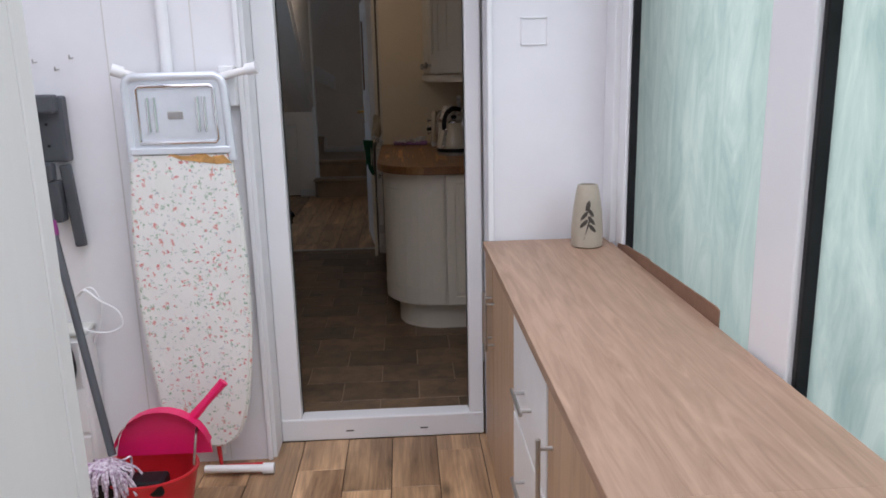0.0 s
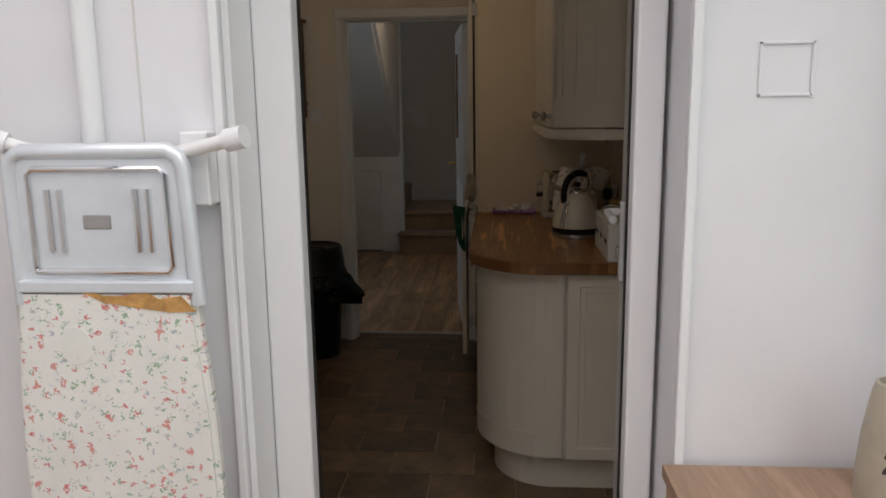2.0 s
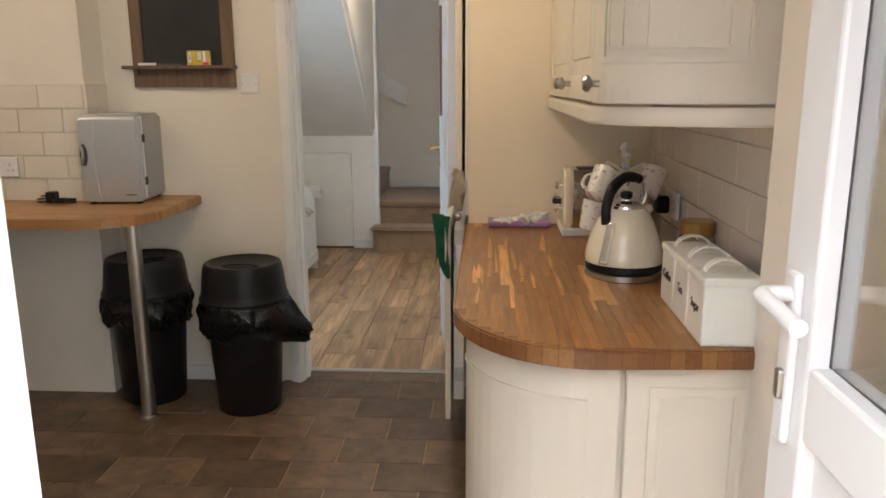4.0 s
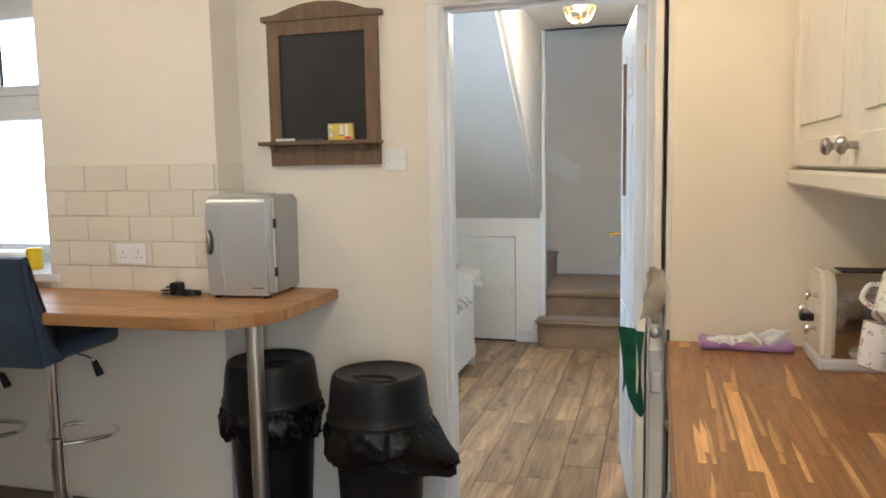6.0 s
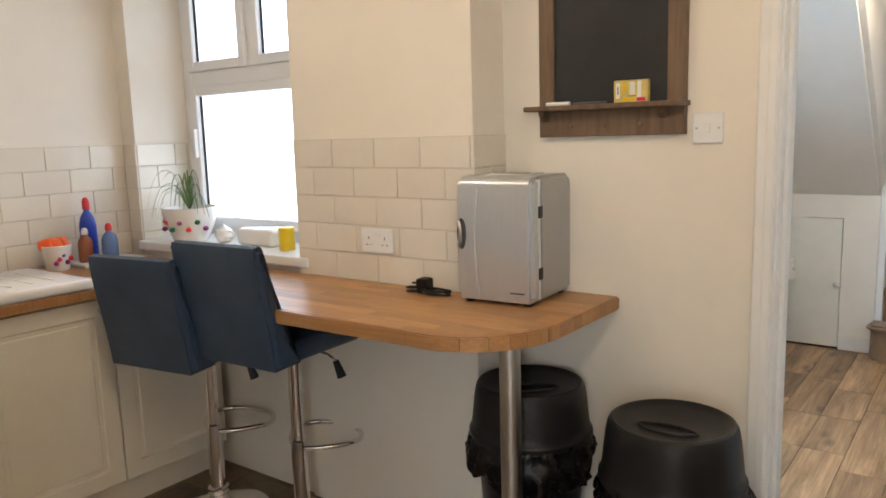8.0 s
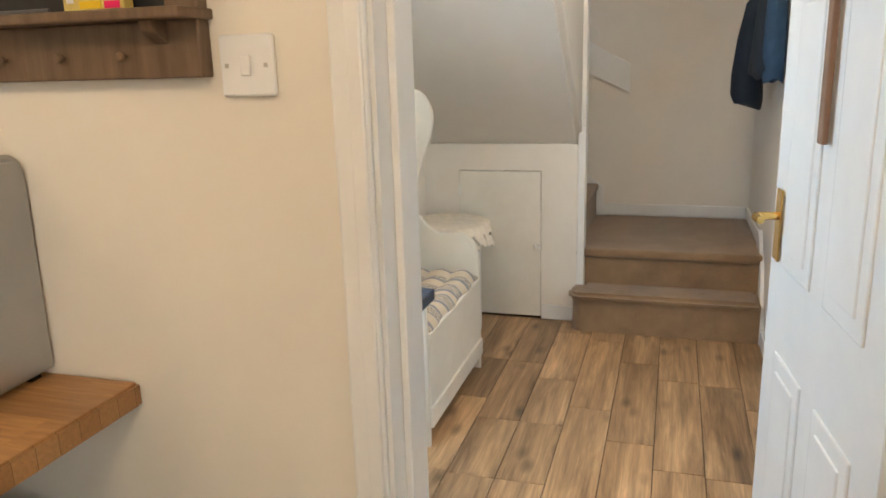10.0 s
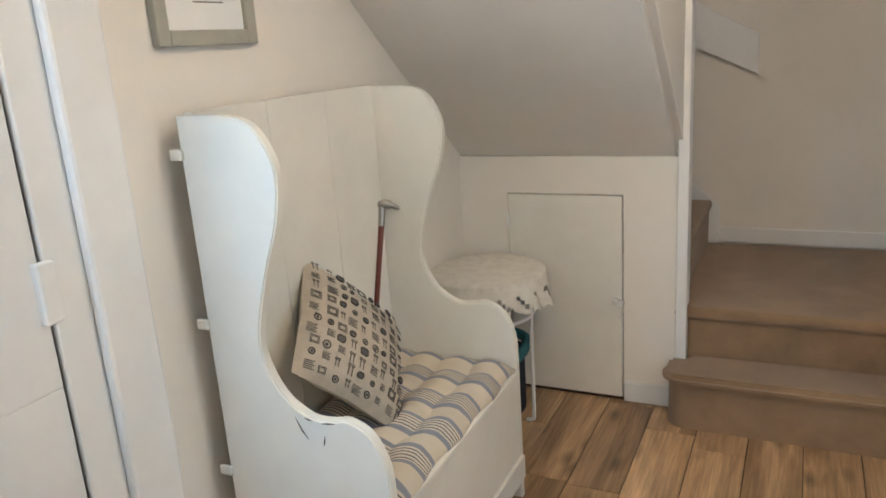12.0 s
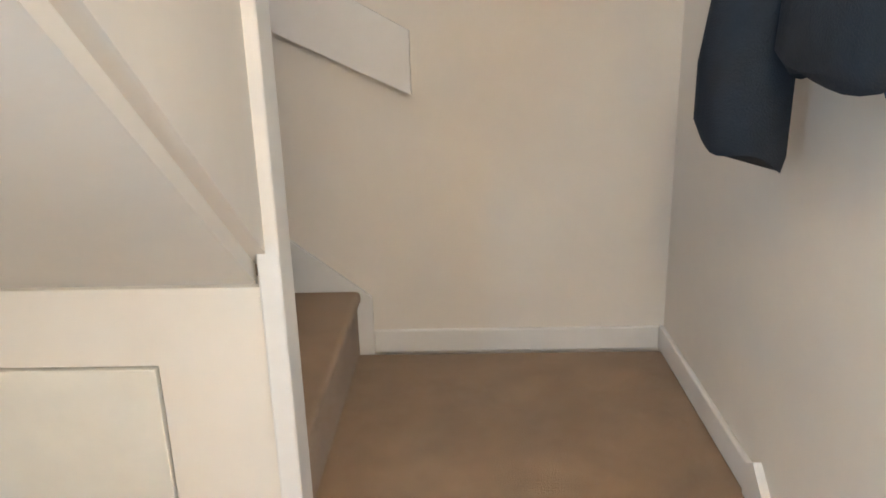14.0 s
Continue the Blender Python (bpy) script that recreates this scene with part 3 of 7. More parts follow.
def six_panel_door(name, w, h, label):
    d = tagged(new(name), label, "door", kind="structure")
    bm = slab(0, w, 0, 0.038, 0.005, h, 0.002, 1)
    part("leaf", bm, GLOSS, d)
    cols = ((0.11, w / 2 - 0.045), (w / 2 + 0.045, w - 0.11))
    for x0, x1 in cols:
        for z0, z1 in ((0.2, 0.78), (0.98, 1.56), (1.67, 1.86)):
            for y0, y1 in ((-0.005, 0.001), (0.037, 0.043)):
                bm = bmesh.new()
                box(bm, x0, x1, y0, y1, z0, z1, 0.005, 2)
                box(bm, x0 + 0.035, x1 - 0.035, y0 - 0.004 if y0 < 0 else y0, y1 if y0 < 0 else y1 + 0.004, z0 + 0.035, z1 - 0.035, 0.004, 2)
                part("panel", bm, GLOSS, d)
    for y, s in ((-0.004, -1), (0.042, 1)):
        bm = slab(w - 0.085, w - 0.04, min(y, y + s * 0.004), max(y, y + s * 0.004), 0.98, 1.14, 0.002)
        plate = part("handle_plate", bm, BRASS, d, "polished brass lever plate")
        tube_pts = [(w - 0.062, y, 1.08), (w - 0.062, y + s * 0.045, 1.08), (w - 0.075, y + s * 0.052, 1.08), (w - 0.105, y + s * 0.048, 1.079)]
        part("lever", tube(bmesh.new(), curve_pts(tube_pts, 4), 0.009), BRASS, plate, "curled brass lever", True)
    for z in (0.25, 1.75):
        part("hinge", slab(-0.006, 0.004, -0.008, 0.006, z, z + 0.09, 0.002), BRASS, d)
    return d


hd = six_panel_door("door_hall", 0.72, 1.985, "white six-panel door standing open into the hall")
hd.matrix_world = pose(0.018, 6.262, 0, 0, 0, 96.5)
bm = slab(0.36, 0.39, -0.018, -0.006, 1.27, 1.82, 0.003)
sg = tagged(part("door_plaque", bm, DARKBOARD), "narrow wooden plaque hanging on the hall door", "plaque")
sg.matrix_world = pose(0.018, 6.262, 0, 0, 0, 96.5) @ pose(0, 0.062, 0)

# hall's far-left door with its frame, closed
fr = tagged(part("door_frame_left", slab(-1.70, -1.668, 7.27, 7.50, 0, 2.05, 0.006), GLOSS), "wide white frame of the closed hall door", "door frame", kind="structure")
part("architrave", slab(-1.668, -1.64, 7.35, 7.48, 0, 2.05, 0.01), GLOSS, fr)
part("architrave", slab(-1.70, -1.668, 6.47, 6.55, 0, 2.05, 0.006), GLOSS, fr)
part("head", slab(-1.70, -1.668, 6.47, 7.5, 2.0, 2.08, 0.006), GLOSS, fr)
cd = tagged(part("door_left", slab(-1.705, -1.672, 6.556, 7.262, 0.006, 0.85, 0.003), GLOSS), "white painted front door, shut, with a frosted glass panel", "door", kind="structure")
part("stile", slab(-1.705, -1.672, 6.556, 6.665, 0.85, 1.995, 0.003), GLOSS, cd)
part("stile", slab(-1.705, -1.672, 7.015, 7.262, 0.85, 1.995, 0.003), GLOSS, cd)
part("rail", slab(-1.705, -1.672, 6.665, 7.015, 1.88, 1.995, 0.003), GLOSS, cd)
part("pane", slab(-1.692, -1.686, 6.66, 7.02, 0.845, 1.885), glass_material("frosted_glass", (0.95, 0.97, 0.98), 0.5), cd).visible_shadow = False
part("hinge", slab(-1.676, -1.655, 7.245, 7.285, 0.98, 1.10, 0.005), GLOSS, cd, "overpainted white hinge")
part("hinge", slab(-1.676, -1.655, 7.245, 7.285, 1.72, 1.84, 0.005), GLOSS, cd, "overpainted white hinge")

# doorway into the side room
fr = tagged(part("door_frame_side", slab(0.14, 0.25, 8.555, 8.58, 0, 2.0), GLOSS), "white door frame of the side room", "door frame", kind="structure")
part("lining", slab(0.14, 0.25, 6.98, 7.005, 0, 2.0), GLOSS, fr)
part("lining", slab(0.14, 0.25, 6.98, 8.58, 2.0, 2.03), GLOSS, fr)
part("architrave", slab(0.122, 0.1445, 8.562, 8.635, 0, 2.06, 0.006), GLOSS, fr)
part("architrave", slab(0.122, 0.1445, 6.93, 6.995, 0, 2.0, 0.006), GLOSS, fr)
part("architrave", slab(0.122, 0.1445, 6.93, 8.635, 2.062, 2.12, 0.006), GLOSS, fr)
part("keep_plate", slab(0.205, 0.235, 8.550, 8.556, 1.10, 1.16, 0.001), BRASS, fr, "small brass latch keep")

# white plastic back door, folded back against the kitchen wall
fr = tagged(part("door_frame_back", slab(-0.27, -0.19, 2.92, 2.99, 0, 2.1, 0.006), UPVC), "white plastic frame of the back door", "door frame", kind="structure")
part("jamb", slab(0.465, 0.52, 2.92, 2.99, 0, 2.1, 0.006), UPVC, fr)
part("head", slab(-0.27, 0.52, 2.92, 2.99, 2.04, 2.12, 0.006), UPVC, fr)
part("sill", slab(-0.27, 0.52, 2.915, 2.99, 0.0, 0.092, 0.006), UPVC, fr, "white plastic sill with drain slots")
for x in (-0.02, 0.27):
    part("drain_slot", slab(x, x + 0.03, 2.9135, 2.9155, 0.035, 0.039), BLACK, fr)
part("seal", slab(-0.191, -0.188, 2.965, 2.985, 0.092, 2.04), BLACK, fr, "black rubber seal")
part("seal", slab(0.463, 0.466, 2.965, 2.985, 0.092, 2.04), BLACK, fr, "black rubber seal")
setting("trim", slab(-0.284, -0.2705, 2.80, 3.3, 0, 2.12), UPVC, "white reveal lining beside the back door", "trim")
bd = tagged(new("door_back"), "white plastic back door standing open against the wall", "door", kind="structure")
bd.matrix_world = pose(0.562, 3.03, 0.04)
bm = slab(0, 0.06, 0.0, 0.09, 0.1, 2.03, 0.006)
part("stile", bm, UPVC, bd)
part("stile", slab(0, 0.06, 0.52, 0.62, 0.1, 2.03, 0.006), UPVC, bd)
part("rail", slab(0, 0.06, 0.09, 0.52, 0.1, 0.25, 0.006), UPVC, bd)
part("rail", slab(0, 0.06, 0.09, 0.52, 1.9, 2.03, 0.006), UPVC, bd)
part("rail", slab(0, 0.06, 0.09, 0.52, 0.95, 1.05, 0.006), UPVC, bd)
part("panel", slab(0.02, 0.04, 0.09, 0.52, 0.25, 0.95), UPVC, bd)
part("pane", slab(0.025, 0.035, 0.09, 0.52, 1.05, 1.9), CLEAR, bd)
pl = part("handle_plate", slab(-0.012, 0.0, 0.55, 0.582, 0.93, 1.16, 0.005), UPVC, bd, "white handle plate")
part("lever", tube(bmesh.new(), curve_pts([(-0.01, 0.566, 1.13), (-0.045, 0.566, 1.13), (-0.05, 0.53, 1.13), (-0.05, 0.44, 1.125)], 4), 0.011), UPVC, pl, "white lever", True)
part("lock", slab(-0.02, -0.002, 0.558, 0.574, 0.99, 1.03, 0.004), STEEL, pl, "steel key cylinder")

# utility side windows: white mullions, black gaskets, obscured greenish glass
wf = tagged(part("window_side", slab(0.965, 1.03, -1.2, 2.785, 0.62, 0.68, 0.005), UPVC), "white plastic window with cloudy green-tinted glass", "window", kind="structure")
for y0, y1 in ((2.60, 2.68), (1.50, 1.665), (0.42, 0.585)):
    part("mullion", slab(0.955, 1.03, y0, y1, 0.68, 2.42, 0.006), UPVC, wf)
    part("gasket", slab(0.966, 1.0, y0 - (0.012 if y0 > 2 else 0.018), y0 - 0.001, 0.68, 2.42, 0.003), BLACK, wf, "black rubber gasket")
for y0, y1 in ((1.665, 2.60), (0.585, 1.50), (-1.2, 0.42)):
    p = part("pane", slab(0.99, 0.996, y0 - 0.01, y1, 0.67, 2.42), OBSCURE, wf)
    p.visible_shadow = False
part("head", slab(0.955, 1.03, -1.2, 2.785, 2.36, 2.42), UPVC, wf)
setting("trim", slab(0.935, 1.0, 2.68, 2.79, 0.811, CEIL, 0.004), UPVC, "white corner post of the side window", "trim")

# kitchen window
kw = tagged(part("window_kitchen", slab(-3.5, -2.41, 6.22, 6.28, 0.965, 1.03, 0.005), UPVC), "white plastic casement window over a tiled sill", "window", kind="structure")
for x0, x1 in ((-3.5, -3.44), (-2.47, -2.41)):
    part("window_frame", slab(x0, x1, 6.22, 6.28, 1.03, 2.22, 0.005), UPVC, kw)
part("window_frame", slab(-3.5, -2.41, 6.22, 6.28, 2.16, 2.22, 0.005), UPVC, kw)
part("transom", slab(-3.44, -2.47, 6.22, 6.28, 1.70, 1.77, 0.005), UPVC, kw)
part("mullion", slab(-3.02, -2.965, 6.22, 6.28, 1.77, 2.16, 0.005), UPVC, kw)
for x0, x1, z0, z1 in ((-3.44, -2.47, 1.03, 1.70), (-3.44, -3.02, 1.77, 2.16), (-2.965, -2.47, 1.77, 2.16)):
    sash = bmesh.new()
    for a in ((x0, x0 + 0.045, z0, z1), (x1 - 0.045, x1, z0, z1), (x0 + 0.045, x1 - 0.045, z0, z0 + 0.045), (x0 + 0.045, x1 - 0.045, z1 - 0.045, z1)):
        box(sash, a[0], a[1], 6.205, 6.25, a[2], a[3], 0.004, 1)
    s = part("sash", sash, UPVC, kw)
    p = part("pane", slab(x0 + 0.04, x1 - 0.04, 6.238, 6.244, z0 + 0.04, z1 - 0.04), CLEAR, s)
    p.visible_shadow = False
    bl = bmesh.new()
    box(bl, x0 + 0.045, x0 + 0.052, 6.228, 6.237, z0 + 0.045, z1 - 0.045)
    part("gasket", bl, BLACK, s)
hn = part("catch", slab(-3.418, -3.40, 6.185, 6.205, 1.36, 1.50, 0.005), UPVC, kw, "white window catch")
part("window_sill", slab(-3.5, -2.36, 5.90, 6.22, 0.945, 0.985, 0.006), UPVC, kw, "white window sill board")
tagged(part("backdrop", slab(-7, 1, 9.6 + 30, 9.7 + 30, -5, 14), OUTDOOR), "bright overcast distance outside the window", "backdrop", kind="structure")
setting("ground", slab(-60, 60, -40, 60, -0.3, -0.2), FLOORGROUT, "plain ground outside the house", "ground")


# ---- utility room things ----
def bar_handle(parent, p0, p1, out):
    """A slim steel bar on two short posts; out is the way it stands off."""
    p0, p1, out = Vector(p0), Vector(p1), Vector(out)
    d = (p1 - p0).normalized()
    bm = tube(bmesh.new(), [p0 + out - d * 0.02, p1 + out + d * 0.02], 0.005, 10)
    tube(bm, [p0, p0 + out], 0.0045, 8)
    tube(bm, [p1, p1 + out], 0.0045, 8)
    return part("handle", bm, STEEL, parent, "slim steel bar handle", True)


sb = thing("sideboard", (0, 0, 0), "pale oak-effect sideboard with white drawers under the side window", "sideboard")
part("top", slab(0.508, 0.946, 1.112, 2.77, 0.786, 0.811, 0.002), OAKLAM, sb)
part("carcass", slab(0.535, 0.92, 1.115, 2.765, 0.03, 0.786), OAKSIDE, sb)
for y0, y1 in ((2.55, 2.765), (2.07, 2.54)):
    d = part("door", slab(0.516, 0.534, y0, y1, 0.05, 0.775, 0.002), OAKSIDE, sb)
    bar_handle(d, (0.516, y0 + 0.03 if y0 > 2.5 else y1 - 0.03, 0.52), (0.516, y0 + 0.03 if y0 > 2.5 else y1 - 0.03, 0.66), (-0.028, 0, 0))
for z0, z1 in ((0.51, 0.775), (0.27, 0.50), (0.05, 0.26)):
    d = part("drawer", slab(0.514, 0.534, 1.60, 2.06, z0, z1, 0.002), GLOSS, sb, "white drawer front")
    bar_handle(d, (0.514, 1.78, z0 + 0.12), (0.514, 1.88, z0 + 0.12), (-0.028, 0, 0))
d = part("door", slab(0.516, 0.534, 1.125, 1.59, 0.05, 0.775, 0.002), OAKSIDE, sb)
bar_handle(d, (0.516, 1.545, 0.50), (0.516, 1.545, 0.66), (-0.028, 0, 0))

s2 = thing("sideboard", (0, 0, 0), "second pale oak-effect cupboard butted against the sideboard", "sideboard")
part("top", slab(0.50, 0.946, -0.6, 1.108, 0.79, 0.815, 0.002), OAKLAM, s2)
part("carcass", slab(0.535, 0.92, -0.58, 1.105, 0.03, 0.79), OAKSIDE, s2)
for y0, y1 in ((0.56, 1.10), (0.0, 0.55), (-0.57, -0.01)):
    d = part("door", slab(0.516, 0.534, y0, y1, 0.05, 0.78, 0.002), OAKSIDE, s2)
    bar_handle(d, (0.516, y1 - 0.045, 0.50), (0.516, y1 - 0.045, 0.66), (-0.028, 0, 0))

for y0, y1, z1, lab in ((1.80, 2.42, 0.848, "strip of brown hardboard standing behind the sideboard"), (2.30, 2.64, 0.838, "second hardboard offcut behind the sideboard")):
    bm = prism(bmesh.new(), [(y0, 0.72), (y0, z1), (y0 + 0.02, z1 + 0.004), (y1 - 0.1, z1 - 0.006), (y1, z1 - 0.02), (y1, 0.72)], 0.948 if y0 < 2 else 0.953, 0.952 if y0 < 2 else 0.957, "x")
    tagged(part("board_offcut", bm, DARKBOARD), lab, "board")

vs = thing("vase", (0.848, 2.645, 0.811), "pale stoneware vase with leaf-shaped cut-outs on the sideboard", "vase")
part("body", lathe(bmesh.new(), [(0.045, 0), (0.052, 0.006), (0.053, 0.05), (0.048, 0.12), (0.038, 0.19), (0.033, 0.208), (0.028, 0.21), (0.026, 0.18), (0.03, 0.12)], 32), STONE, vs, "", True)
# no real openings: dark blobs on the body colour in their shade
for ax, z, tilt, w, h in ((-0.2, 0.14, 10, 0.008, 0.022), (-0.45, 0.11, 35, 0.007, 0.02), (0.02, 0.12, -30, 0.007, 0.02), (-0.45, 0.085, 40, 0.007, 0.02), (0.05, 0.095, -35, 0.007, 0.02), (0.1, 0.07, -40, 0.007, 0.018), (-0.2, 0.075, 15, 0.0025, 0.05)):
    bm = bmesh.new()
    r = 0.0525 - max(0, z - 0.05) * 0.085
    bmesh.ops.create_uvsphere(bm, u_segments=10, v_segments=6, radius=1.0, matrix=pose(0, 0, z, 0, 0, math.degrees(ax)) @ pose(0, -r, 0, 0, tilt, 0) @ Matrix.Diagonal((w, 0.0025, h, 1)))
    part("cutout", bm, CUTSHADE, vs, "leaf-shaped cut-out, its inner shade coloured in", True)

# raised outline where a switch was filled in
bm = bmesh.new()
for a in ((0.645, 0.735, 1.562, 1.567), (0.645, 0.735, 1.476, 1.481), (0.645, 0.650, 1.476, 1.567), (0.731, 0.737, 1.474, 1.569)):
    box(bm, a[0], a[1], 2.7865, 2.7895, a[2], a[3], 0.0008, 1)
tagged(part("filled_switch_outline", bm, CLAD), "square ridge of filler where a switch was removed", "wall patch")

# ironing board hung on the wall
ib = thing("ironing_board", (-0.487, 2.70, 0), "floral ironing board with a steel iron rest hung nose down", "ironing board")
half = [(0.0, 0.108), (0.06, 0.112), (0.11, 0.15), (0.145, 0.24), (0.165, 0.36), (0.182, 0.52), (0.187, 0.7), (0.184, 0.9), (0.172, 1.05), (0.165, 1.14), (0.165, 1.16)]
half = [tuple(p)[:2] for p in curve_pts([(x, z, 0) for x, z in half], 4)]
outline = half + [(-x, z) for x, z in half[::-1][:-1]]
bm = prism(bmesh.new(), outline, -0.012, 0.022, "y")
bmesh.ops.bevel(bm, geom=[e for e in bm.edges if abs(e.verts[0].co.y - e.verts[1].co.y) < 1e-5], offset=0.01, segments=3, affect="EDGES")
FLORAL = material("floral_cotton", (0.78, 0.78, 0.74), 0.8, 0, 0.04, 5, 0.25, 60)


def scatter_spots(mat, scale, colors, limit, size):
    """Small printed motifs: dots of several colours strewn over the cloth."""
    nt = mat.node_tree
    b = nt.nodes["Principled BSDF"]
    co = nt.nodes.new("ShaderNodeTexCoord")
    base = b.inputs["Base Color"].links[0].from_socket
    for k, c in enumerate(colors):
        mp = nt.nodes.new("ShaderNodeMapping")
        mp.inputs["Location"].default_value = (0.37 * k, 0.0, 0.71 * k)
        mp.inputs["Scale"].default_value = (1.0, 0.05, 0.8 if k % 2 else 1.3)
        nt.links.new(co.outputs["Object"], mp.inputs["Vector"])
        wob = node(nt, "ShaderNodeTexNoise", Scale=scale * 2.2, Detail=3.0)
        nt.links.new(mp.outputs[0], wob.inputs["Vector"])
        ad = nt.nodes.new("ShaderNodeVectorMath")
        ad.operation = "MULTIPLY_ADD"
        ad.inputs[1].default_value = (0.035, 0.0, 0.035)
        nt.links.new(wob.outputs["Color"], ad.inputs[0])
        nt.links.new(mp.outputs[0], ad.inputs[2])
        vo = node(nt, "ShaderNodeTexVoronoi", Scale=scale, Randomness=1.0)
        nt.links.new(ad.outputs[0], vo.inputs["Vector"])
        lt = node(nt, "ShaderNodeMath")
        lt.operation = "LESS_THAN"
        lt.inputs[1].default_value = size
        nt.links.new(vo.outputs["Distance"], lt.inputs[0])
        sep = nt.nodes.new("ShaderNodeSeparateColor")
        nt.links.new(vo.outputs["Color"], sep.inputs[0])
        pick = node(nt, "ShaderNodeMath")
        pick.operation = "LESS_THAN"
        pick.inputs[1].default_value = limit
        nt.links.new(sep.outputs[0], pick.inputs[0])
        mu = node(nt, "ShaderNodeMath")
        mu.operation = "MULTIPLY"
        nt.links.new(lt.outputs[0], mu.inputs[0])
        nt.links.new(pick.outputs[0], mu.inputs[1])
        fd = node(nt, "ShaderNodeMath")
        fd.operation = "MULTIPLY"
        fd.inputs[1].default_value = 0.85
        nt.links.new(mu.outputs[0], fd.inputs[0])
        mx = nt.nodes.new("ShaderNodeMix")
        mx.data_type = "RGBA"
        mx.inputs["B"].default_value = (*c, 1)
        nt.links.new(fd.outputs[0], mx.inputs["Factor"])
        nt.links.new(base, mx.inputs["A"])
        base = mx.outputs["Result"]
    nt.links.new(base, b.inputs["Base Color"])


scatter_spots(FLORAL, 66, [(0.16, 0.34, 0.19), (0.22, 0.38, 0.22), (0.38, 0.43, 0.46)], 0.40, 0.24)
scatter_spots(FLORAL, 54, [(0.60, 0.13, 0.13), (0.64, 0.24, 0.20)], 0.34, 0.26)
part("cover", bm, FLORAL, ib, "faded floral cotton cover", True)
SCORCH = material("scorched_cloth", (0.55, 0.30, 0.10), 0.85, 0, 0.3, 20, 0.2, 120)
part("scorch_mark", prism(bmesh.new(), [(-0.06, 1.163), (0.0, 1.148), (0.04, 1.147), (0.07, 1.160), (0.10, 1.142), (0.14, 1.148), (0.166, 1.12), (0.12, 1.118), (0.06, 1.126), (0.0, 1.135)], -0.0135, -0.0115, "y"), SCORCH, ib, "orange-brown scorched edge")
part("iron_mark", prism(bmesh.new(), arc(-0.06, 1.055, 0.03, 0, 345, 16, 0.036), -0.0135, -0.0115, "y"), TINWHITE, ib, "pale round worn patch")
fr = [(-0.155, 1.13), (-0.155, 1.37), (-0.148, 1.39), (-0.13, 1.4), (0.13, 1.4), (0.148, 1.39), (0.156, 1.37), (0.168, 1.13)]
part("rest_frame", tube(bmesh.new(), [(x, 0.0, z) for x, z in fr], 0.014, 10), GALV, ib, "pale grey steel tube frame", True)
bm = slab(-0.145, 0.15, -0.004, 0.004, 1.135, 1.388, 0.003)
part("rest_plate", bm, GALV, ib, "pressed steel iron rest")
bm = tube(bmesh.new(), [(-0.12, -0.006, 1.2), (-0.12, -0.006, 1.36), (-0.11, -0.006, 1.37), (0.115, -0.006, 1.37), (0.125, -0.006, 1.36), (0.128, -0.006, 1.2), (0.12, -0.006, 1.19), (-0.12, -0.006, 1.19), (-0.12, -0.006, 1.2)], 0.006, 8)
part("rim", bm, CHROME, ib, "shiny raised rim", True)
for x in (-0.088, -0.066, 0.07, 0.092):
    part("rib", tube(bmesh.new(), [(x, -0.005, 1.225), (x, -0.005, 1.335)], 0.0065, 8), CHROME, ib, "", True)
part("badge", slab(-0.028, 0.022, -0.0065, -0.003, 1.265, 1.29, 0.002), STEEL, ib, "small embossed maker's badge")
part("cross_rail", slab(-0.155, 0.165, -0.016, 0.012, 1.152, 1.175, 0.004), GALV, ib)
for s, x0, x1 in ((-1, -0.08, -0.165), (1, 0.10, 0.245)):
    leg = part("foot_bar", tube(bmesh.new(), [(x0, 0.03, 1.385), (x1, 0.0, 1.417)], 0.0125, 12), GLOSS, ib, "white tube leg end", True)
    d = (Vector((x1, 0.0, 1.417)) - Vector((x0, 0.03, 1.385))).normalized()
    part("end_cap", tube(bmesh.new(), [Vector((x1, 0.0, 1.417)) - d * 0.01, Vector((x1, 0.0, 1.417)) + d * 0.025], 0.02, 14), UPVC, leg, "white plastic foot cap", True)
part("leg", tube(bmesh.new(), [(0.02, 0.05, 1.38), (0.03, 0.055, 0.05)], 0.011, 10), GLOSS, ib, "", True)
part("leg", tube(bmesh.new(), [(0.02, 0.03, 0.13), (0.03, 0.02, 0.015), (0.18, 0.02, 0.015)], 0.010, 10), REDP, ib, "red-painted lower leg", True)
leg = part("foot_bar", tube(bmesh.new(), [(-0.02, -0.02, 0.03), (0.19, -0.02, 0.022)], 0.014, 12), GLOSS, ib, "", True)
part("end_cap", tube(bmesh.new(), [(0.185, -0.02, 0.0225), (0.225, -0.02, 0.021)], 0.02, 14), UPVC, leg, "", True)
br = tagged(part("wall_bracket", slab(-0.35, -0.30, 2.735, 2.789, 1.30, 1.43, 0.004), UPVC), "white plastic bracket holding the ironing board", "bracket")

# cordless vacuum dock and its cable
dk = thing("vacuum_dock", (-0.92, 2.74, 0.012), "dark grey vacuum wall dock with a hanging nozzle", "vacuum dock")
part("back_plate", slab(-0.05, 0.055, 0.0, 0.048, 1.12, 1.335, 0.008), GREYP, dk)
part("cradle", slab(-0.045, 0.045, -0.04, 0.01, 1.28, 1.34, 0.008), GREYP, dk)
part("cradle", slab(-0.035, 0.01, -0.03, 0.01, 1.06, 1.12, 0.008), GREYP, dk)
part("clip", slab(-0.03, 0.02, -0.02, 0.03, 0.92, 1.06, 0.008), GREYP, dk)
bm = bmesh.new()
